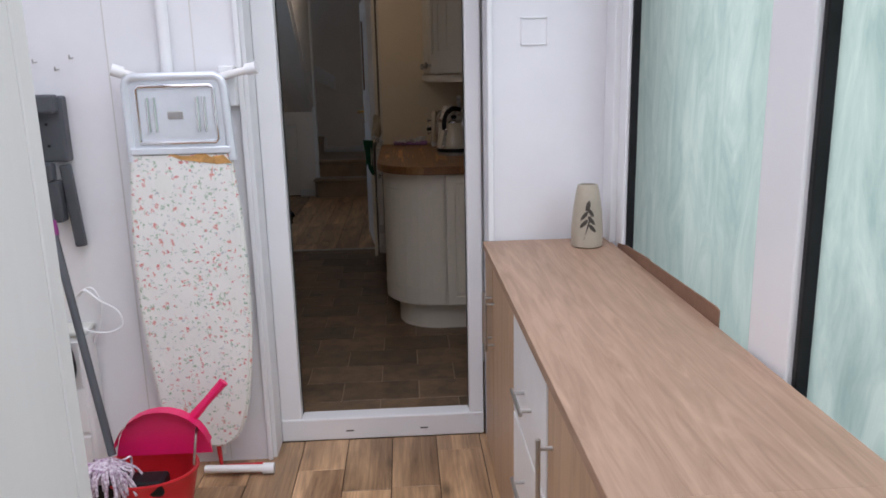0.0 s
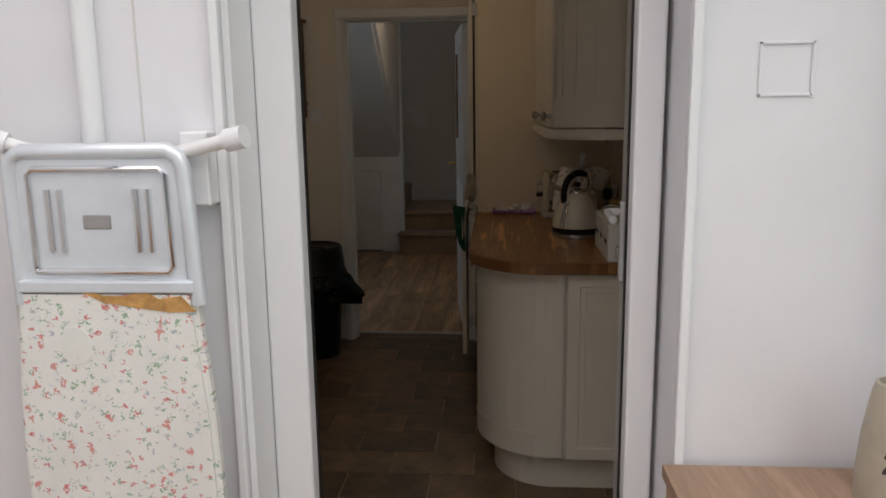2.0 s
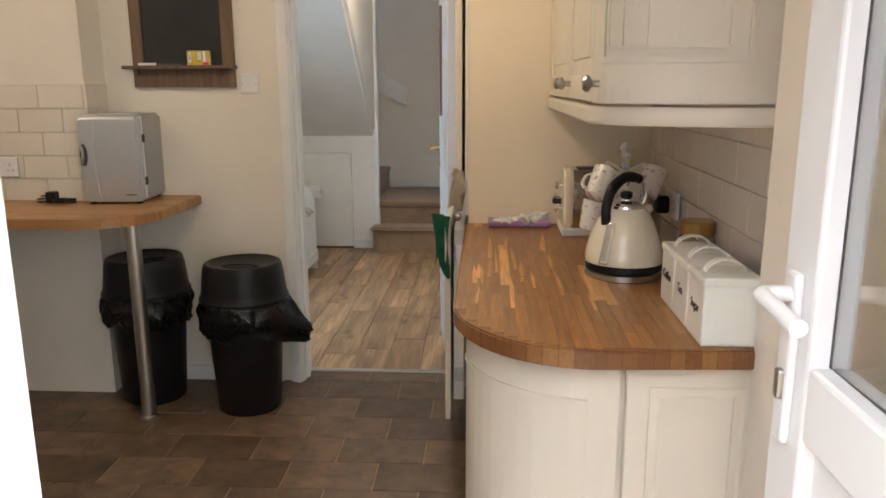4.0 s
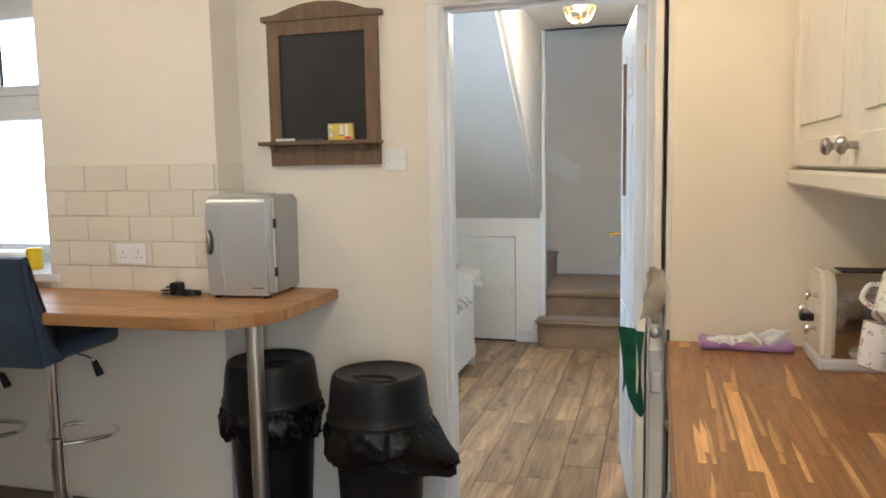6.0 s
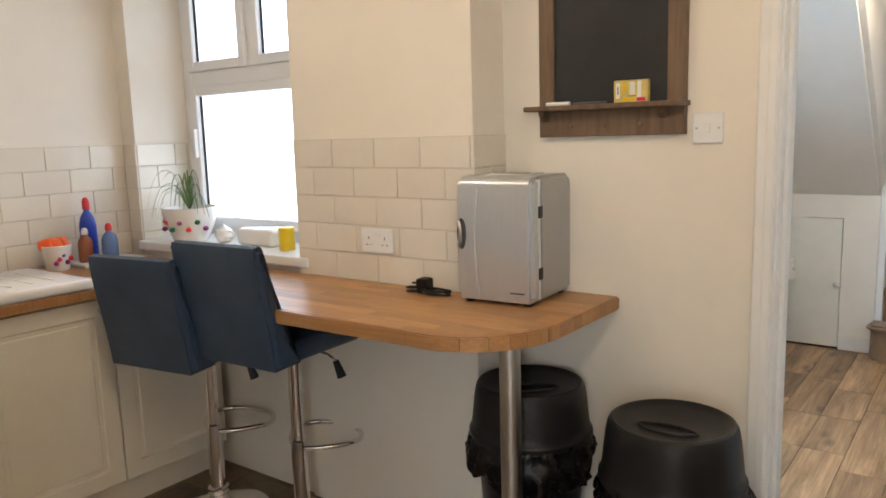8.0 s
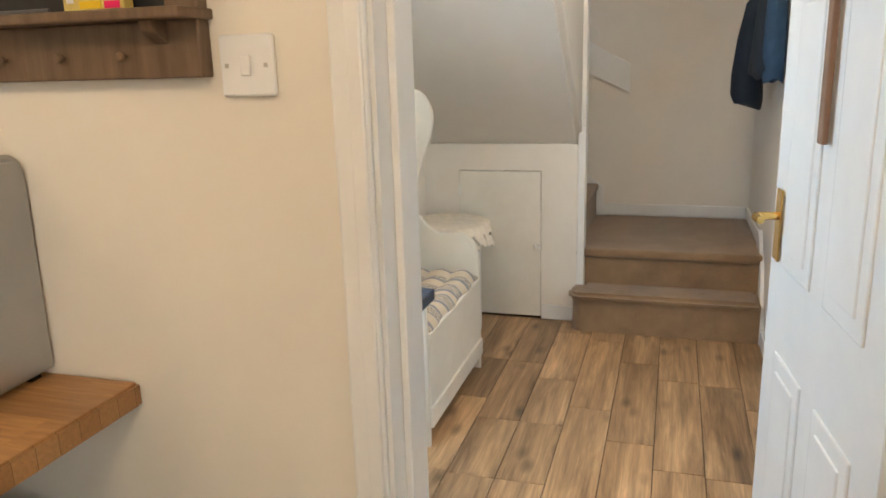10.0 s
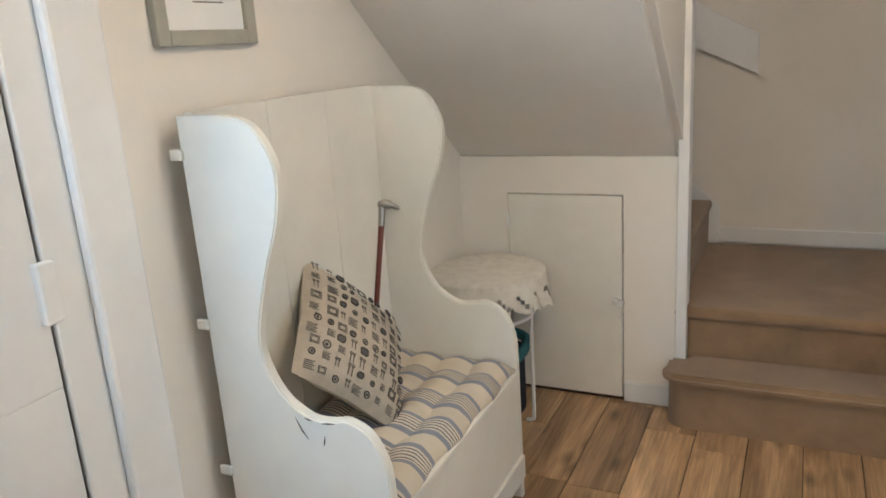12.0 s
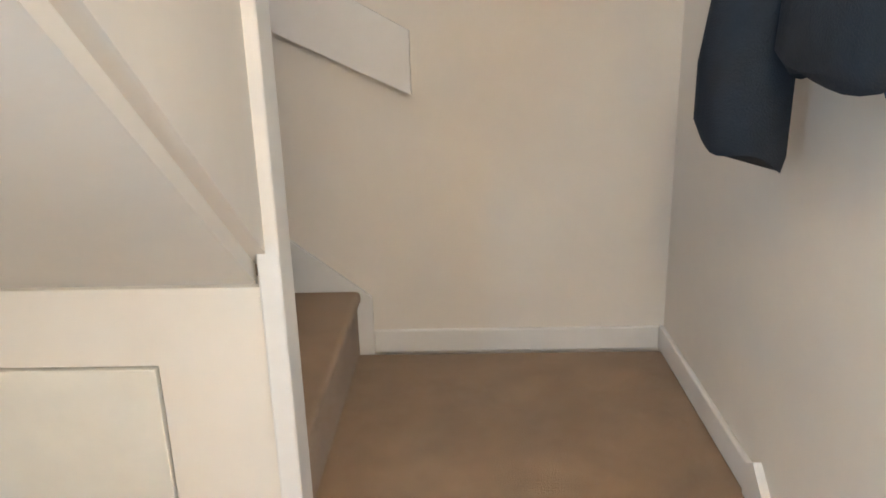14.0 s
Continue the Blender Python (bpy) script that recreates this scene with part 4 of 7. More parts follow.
box(bm, -0.018, 0.018, -0.012, 0.012, -0.26, 0.02, 0.006, 2, pose(0.035, 0.02, 1.09, 0, -4, 0))
part("nozzle", bm, GREYP, dk, "long crevice nozzle")
for z in (1.24, 1.17):
    part("screw", slab(-0.004, 0.004, -0.003, 0.001, z, z + 0.008), BLACK, dk)
for x, z in ((-0.945, 1.455), (-0.878, 1.43), (-0.828, 1.466)):
    tagged(part("nail", tube(bmesh.new(), [(x, 2.789, z), (x, 2.76, z - 0.003), (x + 0.004, 2.752, z + 0.008)], 0.0025, 6), STEEL, None, "", True), "small steel hook in the clad wall", "hook", "wall hooks")
cb = curve_pts([(-0.90, 2.72, 0.66), (-0.86, 2.71, 0.70), (-0.81, 2.71, 0.66), (-0.76, 2.72, 0.62), (-0.75, 2.72, 0.57), (-0.79, 2.715, 0.545), (-0.86, 2.71, 0.555), (-0.90, 2.71, 0.60), (-0.88, 2.72, 0.68), (-0.84, 2.73, 0.70), (-0.82, 2.74, 0.62), (-0.86, 2.74, 0.5)], 6)
tagged(part("mains_cable", tube(bmesh.new(), cb, 0.004, 8), UPVC, None, "", True), "loop of thin white cable hanging on the wall", "cable")
wv = thing("window_vacuum", (-1.03, 2.64, -0.06), "yellow and grey steam cleaner hanging on the wall", "cleaner")
part("body", tube(bmesh.new(), curve_pts([(-0.03, 0, 1.0), (0.03, -0.01, 0.96), (0.02, -0.01, 0.80), (0.0, 0, 0.6), (-0.01, 0, 0.40), (-0.01, 0, 0.31)], 4), [0.022] * 12 + [0.028] * 8 + [0.02]), YELLOWP, wv, "", True)
part("handle", tube(bmesh.new(), curve_pts([(0.02, -0.01, 0.82), (0.075, -0.015, 0.74), (0.06, -0.015, 0.66), (0.01, 0, 0.64)], 4), 0.014), YELLOWP, wv, "", True)
part("nozzle", tube(bmesh.new(), [(-0.01, 0, 0.31), (-0.012, 0, 0.25)], [0.018, 0.012]), GREYP, wv, "", True)
part("hose", tube(bmesh.new(), curve_pts([(-0.02, 0.02, 0.42), (0.06, 0.01, 0.42), (0.12, 0.0, 0.50), (0.10, 0.0, 0.64)], 5), 0.022), BLACK, wv, "ribbed black hose", True)
sx = thing("storage_box", (-1.12, 2.67, 0), "white plastic storage tower by the clad wall", "storage box")
part("body", slab(0, 0.25, 0.004, 0.115, 0, 0.545, 0.012, 3), GLOSS, sx)
part("lid", slab(-0.004, 0.254, 0, 0.118, 0.545, 0.565, 0.008, 3), TINWHITE, sx, "pale plastic lid")
for k in range(3):
    dr = part("drawer", slab(0.014, 0.236, -0.003, 0.006, 0.02 + 0.175 * k, 0.18 + 0.175 * k, 0.003), GLOSS, sx)
    part("pull", slab(0.09, 0.16, -0.010, -0.002, 0.145 + 0.175 * k, 0.16 + 0.175 * k, 0.003), GLOSS, dr)

bk = thing("mop_bucket", (-0.60, 2.40, 0), "red plastic mop bucket with a dark wringer", "bucket")
part("tub", lathe(bmesh.new(), [(0.10, 0), (0.112, 0.02), (0.142, 0.2), (0.148, 0.22), (0.152, 0.228), (0.15, 0.235), (0.142, 0.232), (0.136, 0.2), (0.1, 0.03)], 32, Matrix.Diagonal((1.05, 0.85, 0.86, 1))), REDP, bk, "", True)
part("wringer", slab(-0.14, 0.08, -0.115, -0.03, 0.155, 0.205, 0.012), BLACK, bk, "dark grey wringer insert")
part("bail", tube(bmesh.new(), curve_pts([(0.150, -0.02, 0.21), (0.158, 0.0, 0.29), (0.155, 0.03, 0.31)], 4), 0.004), STEEL, bk, "", True)
dp = thing("dustpan", (-0.535, 2.44, 0.305), "bright pink dustpan standing in the mop bucket", "dustpan")
dp.scale = (1.2, 1.0, 1.15)
bm = prism(bmesh.new(), arc(-0.01, -0.06, 0.125, 25, 165, 10, 0.13) + [(-0.14, -0.07), (0.11, -0.07)], -0.01, -0.004, "y")
strip_pts = arc(-0.01, -0.06, 0.127, 15, 170, 12, 0.132)
for a, b2 in zip(strip_pts, strip_pts[1:]):
    v = [bm.verts.new((p[0], y, p[1])) for p, y in ((a, -0.01), (b2, -0.01), (b2, -0.05), (a, -0.05))]
    bm.faces.new(v)
part("pan", bm, PINKP, dp)
part("handle", tube(bmesh.new(), [(0.07, -0.01, 0.04), (0.11, -0.005, 0.085), (0.155, 0.0, 0.135)], [0.014, 0.011, 0.013], 8), PINKP, dp, "", True)
mp_ = thing("mop", (0, 0, 0), "grey-handled mop with purple and white strands", "mop")
part("handle", tube(bmesh.new(), [(-0.70, 2.39, 0.25), (-0.84, 2.55, 0.78), (-0.98, 2.71, 1.33)], 0.0125, 10), GREYP, mp_, "dark grey metal handle", True)
part("grip", tube(bmesh.new(), [(-0.905, 2.626, 1.04), (-0.945, 2.668, 1.18)], 0.0145, 10), GREENP, mp_, "lime green sleeve", True)
part("collar", tube(bmesh.new(), [(-0.875, 2.59, 0.915), (-0.886, 2.604, 0.96)], 0.016, 10), PURPLEP, mp_, "purple collar", True)
STRAND = material("purple_white_yarn", (0.78, 0.74, 0.78), 0.95, 0, 0.1, 90, 0.5, 300, second=(0.17, 0.03, 0.14))
bm = bmesh.new()
for i in range(120):
    a, s = random.uniform(0, 6.28), random.uniform(0.3, 1)
    dx, dy = math.cos(a) * 0.10 * s, math.sin(a) * 0.075 * s
    z = random.uniform(-0.07, 0.02)
    tube(bm, curve_pts([(-0.70, 2.37, 0.25), (-0.70 + dx * 0.6, 2.33 + dy * 0.6, 0.262 - 0.02 * s), (-0.70 + dx, 2.32 + dy, 0.235 + z * 0.7), (-0.70 + dx * random.uniform(0.9, 1.3), 2.32 + dy * 1.15, 0.20 + z)], 3), 0.0042, 5)
tagged(part("strands", bm, STRAND, mp_, "", True), "tangled purple and white cotton strands", kind="stuff")

# pale panel that stands edge-on just inside the utility room
cp = thing("tall_cupboard", (-0.612, 1.12, 0), "tall pale grey cupboard end with a wood-grain film", "cupboard")
part("side_panel", slab(0.0, 0.42, -0.5, 0.0, 0.0, 2.2, 0.003), GREYPANEL, cp)
part("back_edge", slab(0.405, 0.4225, -0.03, 0.004, 0.0, 2.2, 0.002), GREYPANEL, cp)

# ---- kitchen: kettle side ----
bu = thing("base_unit", (0, 0.012, 0), "cream base units with a curved end door under the worktop", "kitchen unit")
body = [(0.745, 4.12), (0.745, 5.43), (0.135, 5.43), (0.135, 4.45)] + arc(0.42, 4.42, 0.285, 180, 270, 10, 0.285)
part("carcass", prism(bmesh.new(), body, 0.15, 0.878), CREAM, bu)
part("plinth", prism(bmesh.new(), [(0.745, 4.19), (0.745, 5.43), (0.19, 5.43), (0.19, 4.42)] + arc(0.42, 4.42, 0.23, 180, 270, 10), 0.0, 0.15), CREAM, bu, "curved cream plinth")
door_line = [(0.13, 4.62)] + [(0.13, 4.45)] + arc(0.42, 4.42, 0.302, 180, 270, 12) + [(0.445, 4.118)]
part("curved_door", strip(bmesh.new(), door_line, 0.02, 0.155, 0.872), CREAM, bu, "curved cream door")
bm = bmesh.new()
inner = [(0.1305, 4.52), (0.1305, 4.45)] + arc(0.42, 4.42, 0.303, 188, 258, 10)
for z0, z1 in ((0.24, 0.252), (0.775, 0.787)):
    strip(bm, inner, -0.004, z0, z1)
strip(bm, arc(0.42, 4.42, 0.303, 257, 262, 2), -0.004, 0.24, 0.787)
part("moulding", bm, CREAM, bu)
part("end_door", panel_door(0.285, 0.715, 0.02, 0.06, True, pose(0.455, 4.10, 0.157)), CREAM, bu)
for i, (y1, w) in enumerate(((5.02, 0.39), (5.43, 0.40))):
    d = part("door", panel_door(w, 0.715, 0.02, 0.065, True, pose(0.115, y1, 0.157, 0, 0, -90)), CREAM, bu)
    knob(d, (0.113, y1 - w + 0.04, 0.80), (-1, 0, 0), 0.014)
wt = thing("worktop", (0, 0, 0), "oiled oak block worktop with a rounded end", "worktop")
top = [(0.698, 4.076), (0.698, 4.090), (0.762, 4.090), (0.762, 5.438), (0.088, 5.438), (0.088, 4.39)] + arc(0.388, 4.385, 0.30, 180, 268, 14, 0.325)
bm = prism(bmesh.new(), top, 0.88, 0.92)
bmesh.ops.bevel(bm, geom=[e for e in bm.edges if abs(e.verts[0].co.z - e.verts[1].co.z) < 1e-5], offset=0.004, segments=2, affect="EDGES")
part("slab", bm, WORKTOP, wt)

uc = thing("wall_unit", (0, 0, 0), "cream wall units with grooved doors and a curved end", "kitchen unit")
ubody = [(0.764, 4.21), (0.764, 5.437), (0.415, 5.437), (0.415, 4.40)] + arc(0.764, 4.40, 0.349, 180, 268, 10, 0.185)
part("carcass", prism(bmesh.new(), ubody, 1.388, 2.15), CREAM, uc)
pel = [(0.382, 5.437), (0.382, 4.38)] + arc(0.762, 4.38, 0.38, 180, 270, 16, 0.21)
bm = bmesh.new()
rings = []
for dx, z in ((0.0, 1.352), (0.0, 1.378), (0.005, 1.384), (0.026, 1.384), (0.026, 1.348), (0.006, 1.346)):
    rings.append([bm.verts.new(((x + dx, y, z) if k < 2 else (x + dx * max(0.0, (0.762 - x) / 0.38), y + dx * (1 - max(0.0, (0.762 - x) / 0.38)), z))) for k, (x, y) in enumerate(pel)])
for a, c in zip(rings, rings[1:] + rings[:1]):
    for k in range(len(pel) - 1):
        bm.faces.new((a[k], a[k + 1], c[k + 1], c[k]))
bmesh.ops.recalc_face_normals(bm, faces=bm.faces[:])
part("pelmet", bm, CREAM, uc, "cream light pelmet", True)
for y1, w, kn in ((5.43, 0.60, "n"), (4.825, 0.50, "f")):
    d = part("door", panel_door(w, 0.745, 0.022, 0.08, False, pose(0.391, y1, 1.392, 0, 0, -90)), CREAM, uc)
    n = 4
    for k in range(n):
        a = y1 - 0.083 - (w - 0.166) * k / n
        part("board", slab(0.3925, 0.399, a - (w - 0.166) / n + 0.003, a, 1.49, 2.06, 0.002, 1), CREAM, d)
    ky = y1 - w + 0.065 if kn == "n" else y1 - 0.055
    knob(d, (0.391, ky, 1.432), (-1, 0, 0), 0.016)
CURVE = [(0.391, 4.316), (0.392, 4.30)] + arc(0.758, 4.30, 0.366, 188, 268, 16, 0.115)
cd2 = part("curved_door", strip(bmesh.new(), CURVE, 0.02, 1.392, 2.14), CREAM, uc, "curved cream door")
bm = bmesh.new()
for ry, z0, z1, a0, a1 in ((0.1165, 1.472, 1.486, 194, 258), (0.1165, 1.500, 1.506, 199, 250)):
    strip(bm, arc(0.758, 4.30, 0.3675, a0, a1, 14, ry), -0.009 if z0 < 1.49 else -0.005, z0, z1)
for ang, z0 in ((196, 1.478), (199, 1.503), (208, 1.505), (220, 1.505), (234, 1.505), (250, 1.503), (256, 1.478)):
    strip(bm, arc(0.758, 4.30, 0.3675, ang, ang + 1.5, 1, 0.1165), -0.006, z0, 2.08)
part("moulding", bm, CREAM, cd2)
knob(cd2, (0.398, 4.272, 1.432), (-1, 0, 0), 0.017)

tu = thing("tall_unit", (0, 0, 0), "tall cream larder unit with its doors ajar", "kitchen unit")
part("side_panel", slab(0.10, 0.763, 5.44, 5.46, 0.0, 2.3), CREAMWALL, tu, "flat cream side panel")
part("carcass", slab(0.10, 0.763, 5.46, 6.09, 0.12, 2.3), CREAM, tu)
part("plinth", slab(0.15, 0.763, 5.46, 6.09, 0.0, 0.12), CREAM, tu)
part("edge_strip", slab(0.086, 0.0995, 5.441, 5.459, 0.95, 2.3), CREAM, tu)
part("upper_door", slab(0.052, 0.074, 5.455, 6.05, 0.96, 2.28, 0.003), CREAM, tu)
hg = part("hinge", slab(0.068, 0.1, 5.435, 5.4395, 1.93, 1.99, 0.002), STEEL, tu, "steel cup hinge")
ld = part("lower_door", slab(0.012, 0.034, 5.40, 5.98, 0.14, 0.93, 0.003), CREAM, tu, "cream lower door standing ajar")
part("door_liner", slab(0.045, 0.085, 5.41, 5.97, 0.22, 0.90, 0.004), GREYPANEL, tu, "pale inner door frame")
for z in (0.30, 0.78):
    part("hinge", slab(0.05, 0.08, 5.404, 5.4095, z, z + 0.06, 0.003), STEEL, tu, "steel cup hinge")
knob(tu, (0.06, 5.40, 0.955), (0, -1, 0), 0.015)


def draped(name, bm_pts, mat, label, category, thick=0.008):
    bm = bmesh.new()
    rows = [[bm.verts.new(p) for p in r] for r in bm_pts]
    for a, b in zip(rows, rows[1:]):
        for i in range(len(a) - 1):
            bm.faces.new((a[i], a[i + 1], b[i + 1], b[i]))
    r = bmesh.ops.solidify(bm, geom=bm.faces[:], thickness=thick)
    bmesh.ops.recalc_face_normals(bm, faces=bm.faces[:])
    return tagged(part(name, bm, mat, None, "", True), label, category)


rows = []
for i in range(9):
    u = i / 8
    z = 0.952 - 0.19 * u if i else 0.955
    rows.append([(0.034 - 0.0085 * k - 0.010 * math.sin(u * 3 + k * 1.1), 5.378 + 0.009 * k - 0.006 * u, z - 0.05 * math.sin(k * 0.8) * u) for k in range(9)])
draped("tea_towel", rows, GREENCLOTH, "crumpled dark green cloth over the lower larder door", "cloth")
rows = []
for i in range(8):
    u = i / 7
    rows.append([(0.034 + 0.05 * k / 6 + 0.008 * math.sin(k * 2 + u * 4) - 0.01 * u, 5.43 - 0.02 * math.sin(math.pi * k / 6) - 0.012 * math.sin(u * 5 + k), 1.12 - 0.135 * u - 0.012 * math.cos(k * 1.3)) for k in range(7)])
draped("oven_glove", rows, BEIGECLOTH, "beige cotton glove hanging on the larder door", "glove", 0.012)

kt = thing("kettle", (0.540, 4.675, 0.92), "cream pyramid kettle with a black handle on the worktop", "kettle", turn=30)
kt.scale = (0.96, 0.96, 0.96)
part("base", lathe(bmesh.new(), [(0.103, 0), (0.108, 0.004), (0.108, 0.018), (0.10, 0.022)], 36), STEEL, kt, "steel power base", True)
part("band", lathe(bmesh.new(), [(0.104, 0.022), (0.107, 0.024), (0.107, 0.042), (0.104, 0.044)], 36), BLACK, kt, "", True)
part("body", lathe(bmesh.new(), [(0.108, 0.044), (0.110, 0.055), (0.106, 0.08), (0.094, 0.12), (0.078, 0.16), (0.062, 0.185), (0.052, 0.195), (0.05, 0.197)], 40), ENAMEL, kt, "", True)
part("collar", lathe(bmesh.new(), [(0.052, 0.195), (0.05, 0.202), (0.046, 0.204)], 32), CHROME, kt, "", True)
part("lid", lathe(bmesh.new(), [(0.047, 0.203), (0.044, 0.209), (0.02, 0.214), (0.012, 0.214), (0.011, 0.222), (0.016, 0.228), (0.016, 0.236), (0.008, 0.238)], 28), [CHROME], kt, "", True)
part("lid_knob", lathe(bmesh.new(), [(0.010, 0.216), (0.017, 0.224), (0.017, 0.236), (0.010, 0.24)], 20), BLACK, kt, "black lid knob", True)
part("handle", tube(bmesh.new(), curve_pts([(-0.075, -0.01, 0.155), (-0.077, -0.01, 0.20), (-0.058, -0.008, 0.25), (-0.01, 0, 0.278), (0.03, 0, 0.276), (0.045, 0, 0.27)], 5), [0.014] * 10 + [0.015] * 10 + [0.013] * 6, 12), BLACK, kt, "arched black handle", True)
part("handle_arm", tube(bmesh.new(), curve_pts([(0.045, 0, 0.27), (0.062, 0, 0.25), (0.065, 0, 0.22), (0.055, 0, 0.195)], 4), 0.006, 8), CHROME, kt, "chrome handle arm", True)
part("spout", tube(bmesh.new(), [(0.055, 0, 0.17), (0.088, 0, 0.188)], [0.02, 0.012], 12), ENAMEL, kt, "", True)
gz = pose(-0.0945, -0.0382, 0.104, 0, 20, 22)
bm = bmesh.new()
box(bm, -0.006, 0.006, -0.011, 0.011, -0.05, 0.055, 0.005, 2, gz)
part("gauge", bm, CLEAR, kt, "clear water gauge", True)
bm = bmesh.new()
box(bm, -0.004, 0.004, -0.013, 0.013, -0.056, 0.06, 0.004, 2, pose(-0.0915, -0.037, 0.104, 0, 20, 22))
part("gauge_frame", bm, CHROME, kt, "", True)

GLAZED = TINWHITE


def text_mesh(words, size, depth=0.0006):
    cu = bpy.data.curves.new("print", "FONT")
    cu.body, cu.size, cu.extrude, cu.align_x = words, size, depth, "CENTER"
    ob = bpy.data.objects.new("print", cu)
    scene.collection.objects.link(ob)
    bpy.context.view_layer.update()
    me = bpy.data.meshes.new_from_object(ob.evaluated_get(bpy.context.evaluated_depsgraph_get()))
    bpy.data.objects.remove(ob)
    return me


for words, y0 in (("Sugar", 4.086), ("Tea", 4.207), ("Coffee", 4.328)):
    cn = thing("canister", (0.591, y0 + 0.008, 0.9212), "white enamel tin canister lettered " + words, "canister", "kitchen canisters")
    part("tin", slab(0, 0.112, 0, 0.114, 0, 0.128, 0.004), GLAZED, cn)
    ld_ = part("lid", slab(-0.003, 0.115, -0.003, 0.117, 0.122, 0.14, 0.005), GLAZED, cn)
    bm = bmesh.new()
    pts = arc(0.056, 0.138, 0.038, 0, 180, 10, 0.026)
    for a, b2 in zip(pts, pts[1:]):
        v = [(a[0], 0.05, a[1]), (b2[0], 0.05, b2[1]), (b2[0], 0.072, b2[1]), (a[0], 0.072, a[1])]
        bm.faces.new([bm.verts.new(p) for p in v])
    bmesh.ops.remove_doubles(bm, verts=bm.verts[:], dist=1e-5)
    bmesh.ops.solidify(bm, geom=bm.faces[:], thickness=0.003)
    part("lid_handle", bm, GLAZED, ld_, "bent strap handle", True)
    me = text_mesh(words, 0.027)
    me.materials.append(INK)
    tx = new("lettering", me)
    tx.parent = cn
    tx.matrix_basis = Matrix.Translation((-0.0008, 0.057, 0.062)) @ Matrix(((0, 0, -1, 0), (-1, 0, 0, 0), (0, 1, 0, 0), (0, 0, 0, 1)))
    tagged(tx, "black handwritten-style lettering")

jr = thing("jar", (0.712, 4.60, 0.92), "glass coffee jar with a gold lid behind the canisters", "jar")
part("glass", lathe(bmesh.new(), [(0.040, 0), (0.046, 0.006), (0.047, 0.112), (0.040, 0.130), (0.038, 0.130), (0.044, 0.111), (0.043, 0.01), (0.01, 0.006)], 28), CLEAR, jr, "clear glass", True)
part("filling", lathe(bmesh.new(), [(0.01, 0.008), (0.041, 0.009), (0.041, 0.062), (0.01, 0.064)], 24), COFFEE, jr, "ground coffee", True)
part("label", lathe(bmesh.new(), [(0.0474, 0.045), (0.0478, 0.046), (0.0478, 0.098), (0.0474, 0.099)], 28), PURPLEPACK, jr, "purple paper label", True)
part("lid", lathe(bmesh.new(), [(0.042, 0.129), (0.045, 0.132), (0.045, 0.162), (0.041, 0.166)], 28), GOLD, jr, "gold screw lid", True)

ts = thing("toaster", (0.428, 5.19, 0.92), "cream and steel toaster at the back of the worktop", "toaster")
part("foot", slab(-0.004, 0.275, 0.0, 0.19, 0.0, 0.030, 0.008), GREYPANEL, ts, "pale grey base")
arch = [(0.004, 0.03), (0.004, 0.165)] + arc(0.06, 0.175, 0.056, 180, 90, 6) + arc(0.13, 0.175, 0.056, 90, 0, 6) + [(0.186, 0.165), (0.186, 0.03)]
for x0, x1 in ((0.0, 0.032), (0.238, 0.27)):
    bm = prism(bmesh.new(), arch, x0, x1, "x")
    bmesh.ops.bevel(bm, geom=[e for e in bm.edges if abs(e.verts[0].co.x - e.verts[1].co.x) < 1e-5], offset=0.008, segments=3, affect="EDGES")
    part("end_panel", bm, ENAMEL, ts, "arched cream end panel", True)
part("body", prism(bmesh.new(), [(y * 0.95 + 0.00475, z - 0.005) for y, z in arch], 0.032, 0.238, "x"), CHROME, ts, "polished steel body", True)
for y in (0.055, 0.085, 0.115):
    part("slot", slab(0.05, 0.22, y, y + 0.016, 0.2225, 0.2275), BLACK, ts)
for y, z in ((0.055, 0.17), (0.055, 0.09), (0.14, 0.12)):
    knob(ts, (0.001, y, z), (-1, 0, 0), 0.013, CHROME)
part("lever", slab(-0.03, 0.002, 0.085, 0.115, 0.10, 0.118, 0.004), BLACK, ts)

mt = thing("mug_tree", (0.60, 5.04, 0.92), "white mug tree on the worktop", "mug tree")
part("base", lathe(bmesh.new(), [(0.07, 0), (0.072, 0.012), (0.03, 0.02)], 24), GLOSS, mt, "", True)
part("stem", lathe(bmesh.new(), [(0.012, 0.018), (0.011, 0.28), (0.016, 0.29), (0.011, 0.30), (0.02, 0.315), (0.012, 0.33), (0.003, 0.335)], 16), GLOSS, mt, "", True)
for a in (0, 90, 180, 270):
    for z in (0.14, 0.24):
        part("peg", tube(bmesh.new(), [(0, 0, z), (0.06 * math.cos(radians(a + z * 300)), 0.06 * math.sin(radians(a + z * 300)), z + 0.03)], 0.005, 8), GLOSS, mt, "", True)
SPOT = material("spotted_china", (0.80, 0.78, 0.73), 0.15, 0, 0.02, 5, 0.0, 20, coat=0.4)
scatter_spots(SPOT, 75, [(0.10, 0.11, 0.16), (0.35, 0.12, 0.1)], 0.6, 0.3)


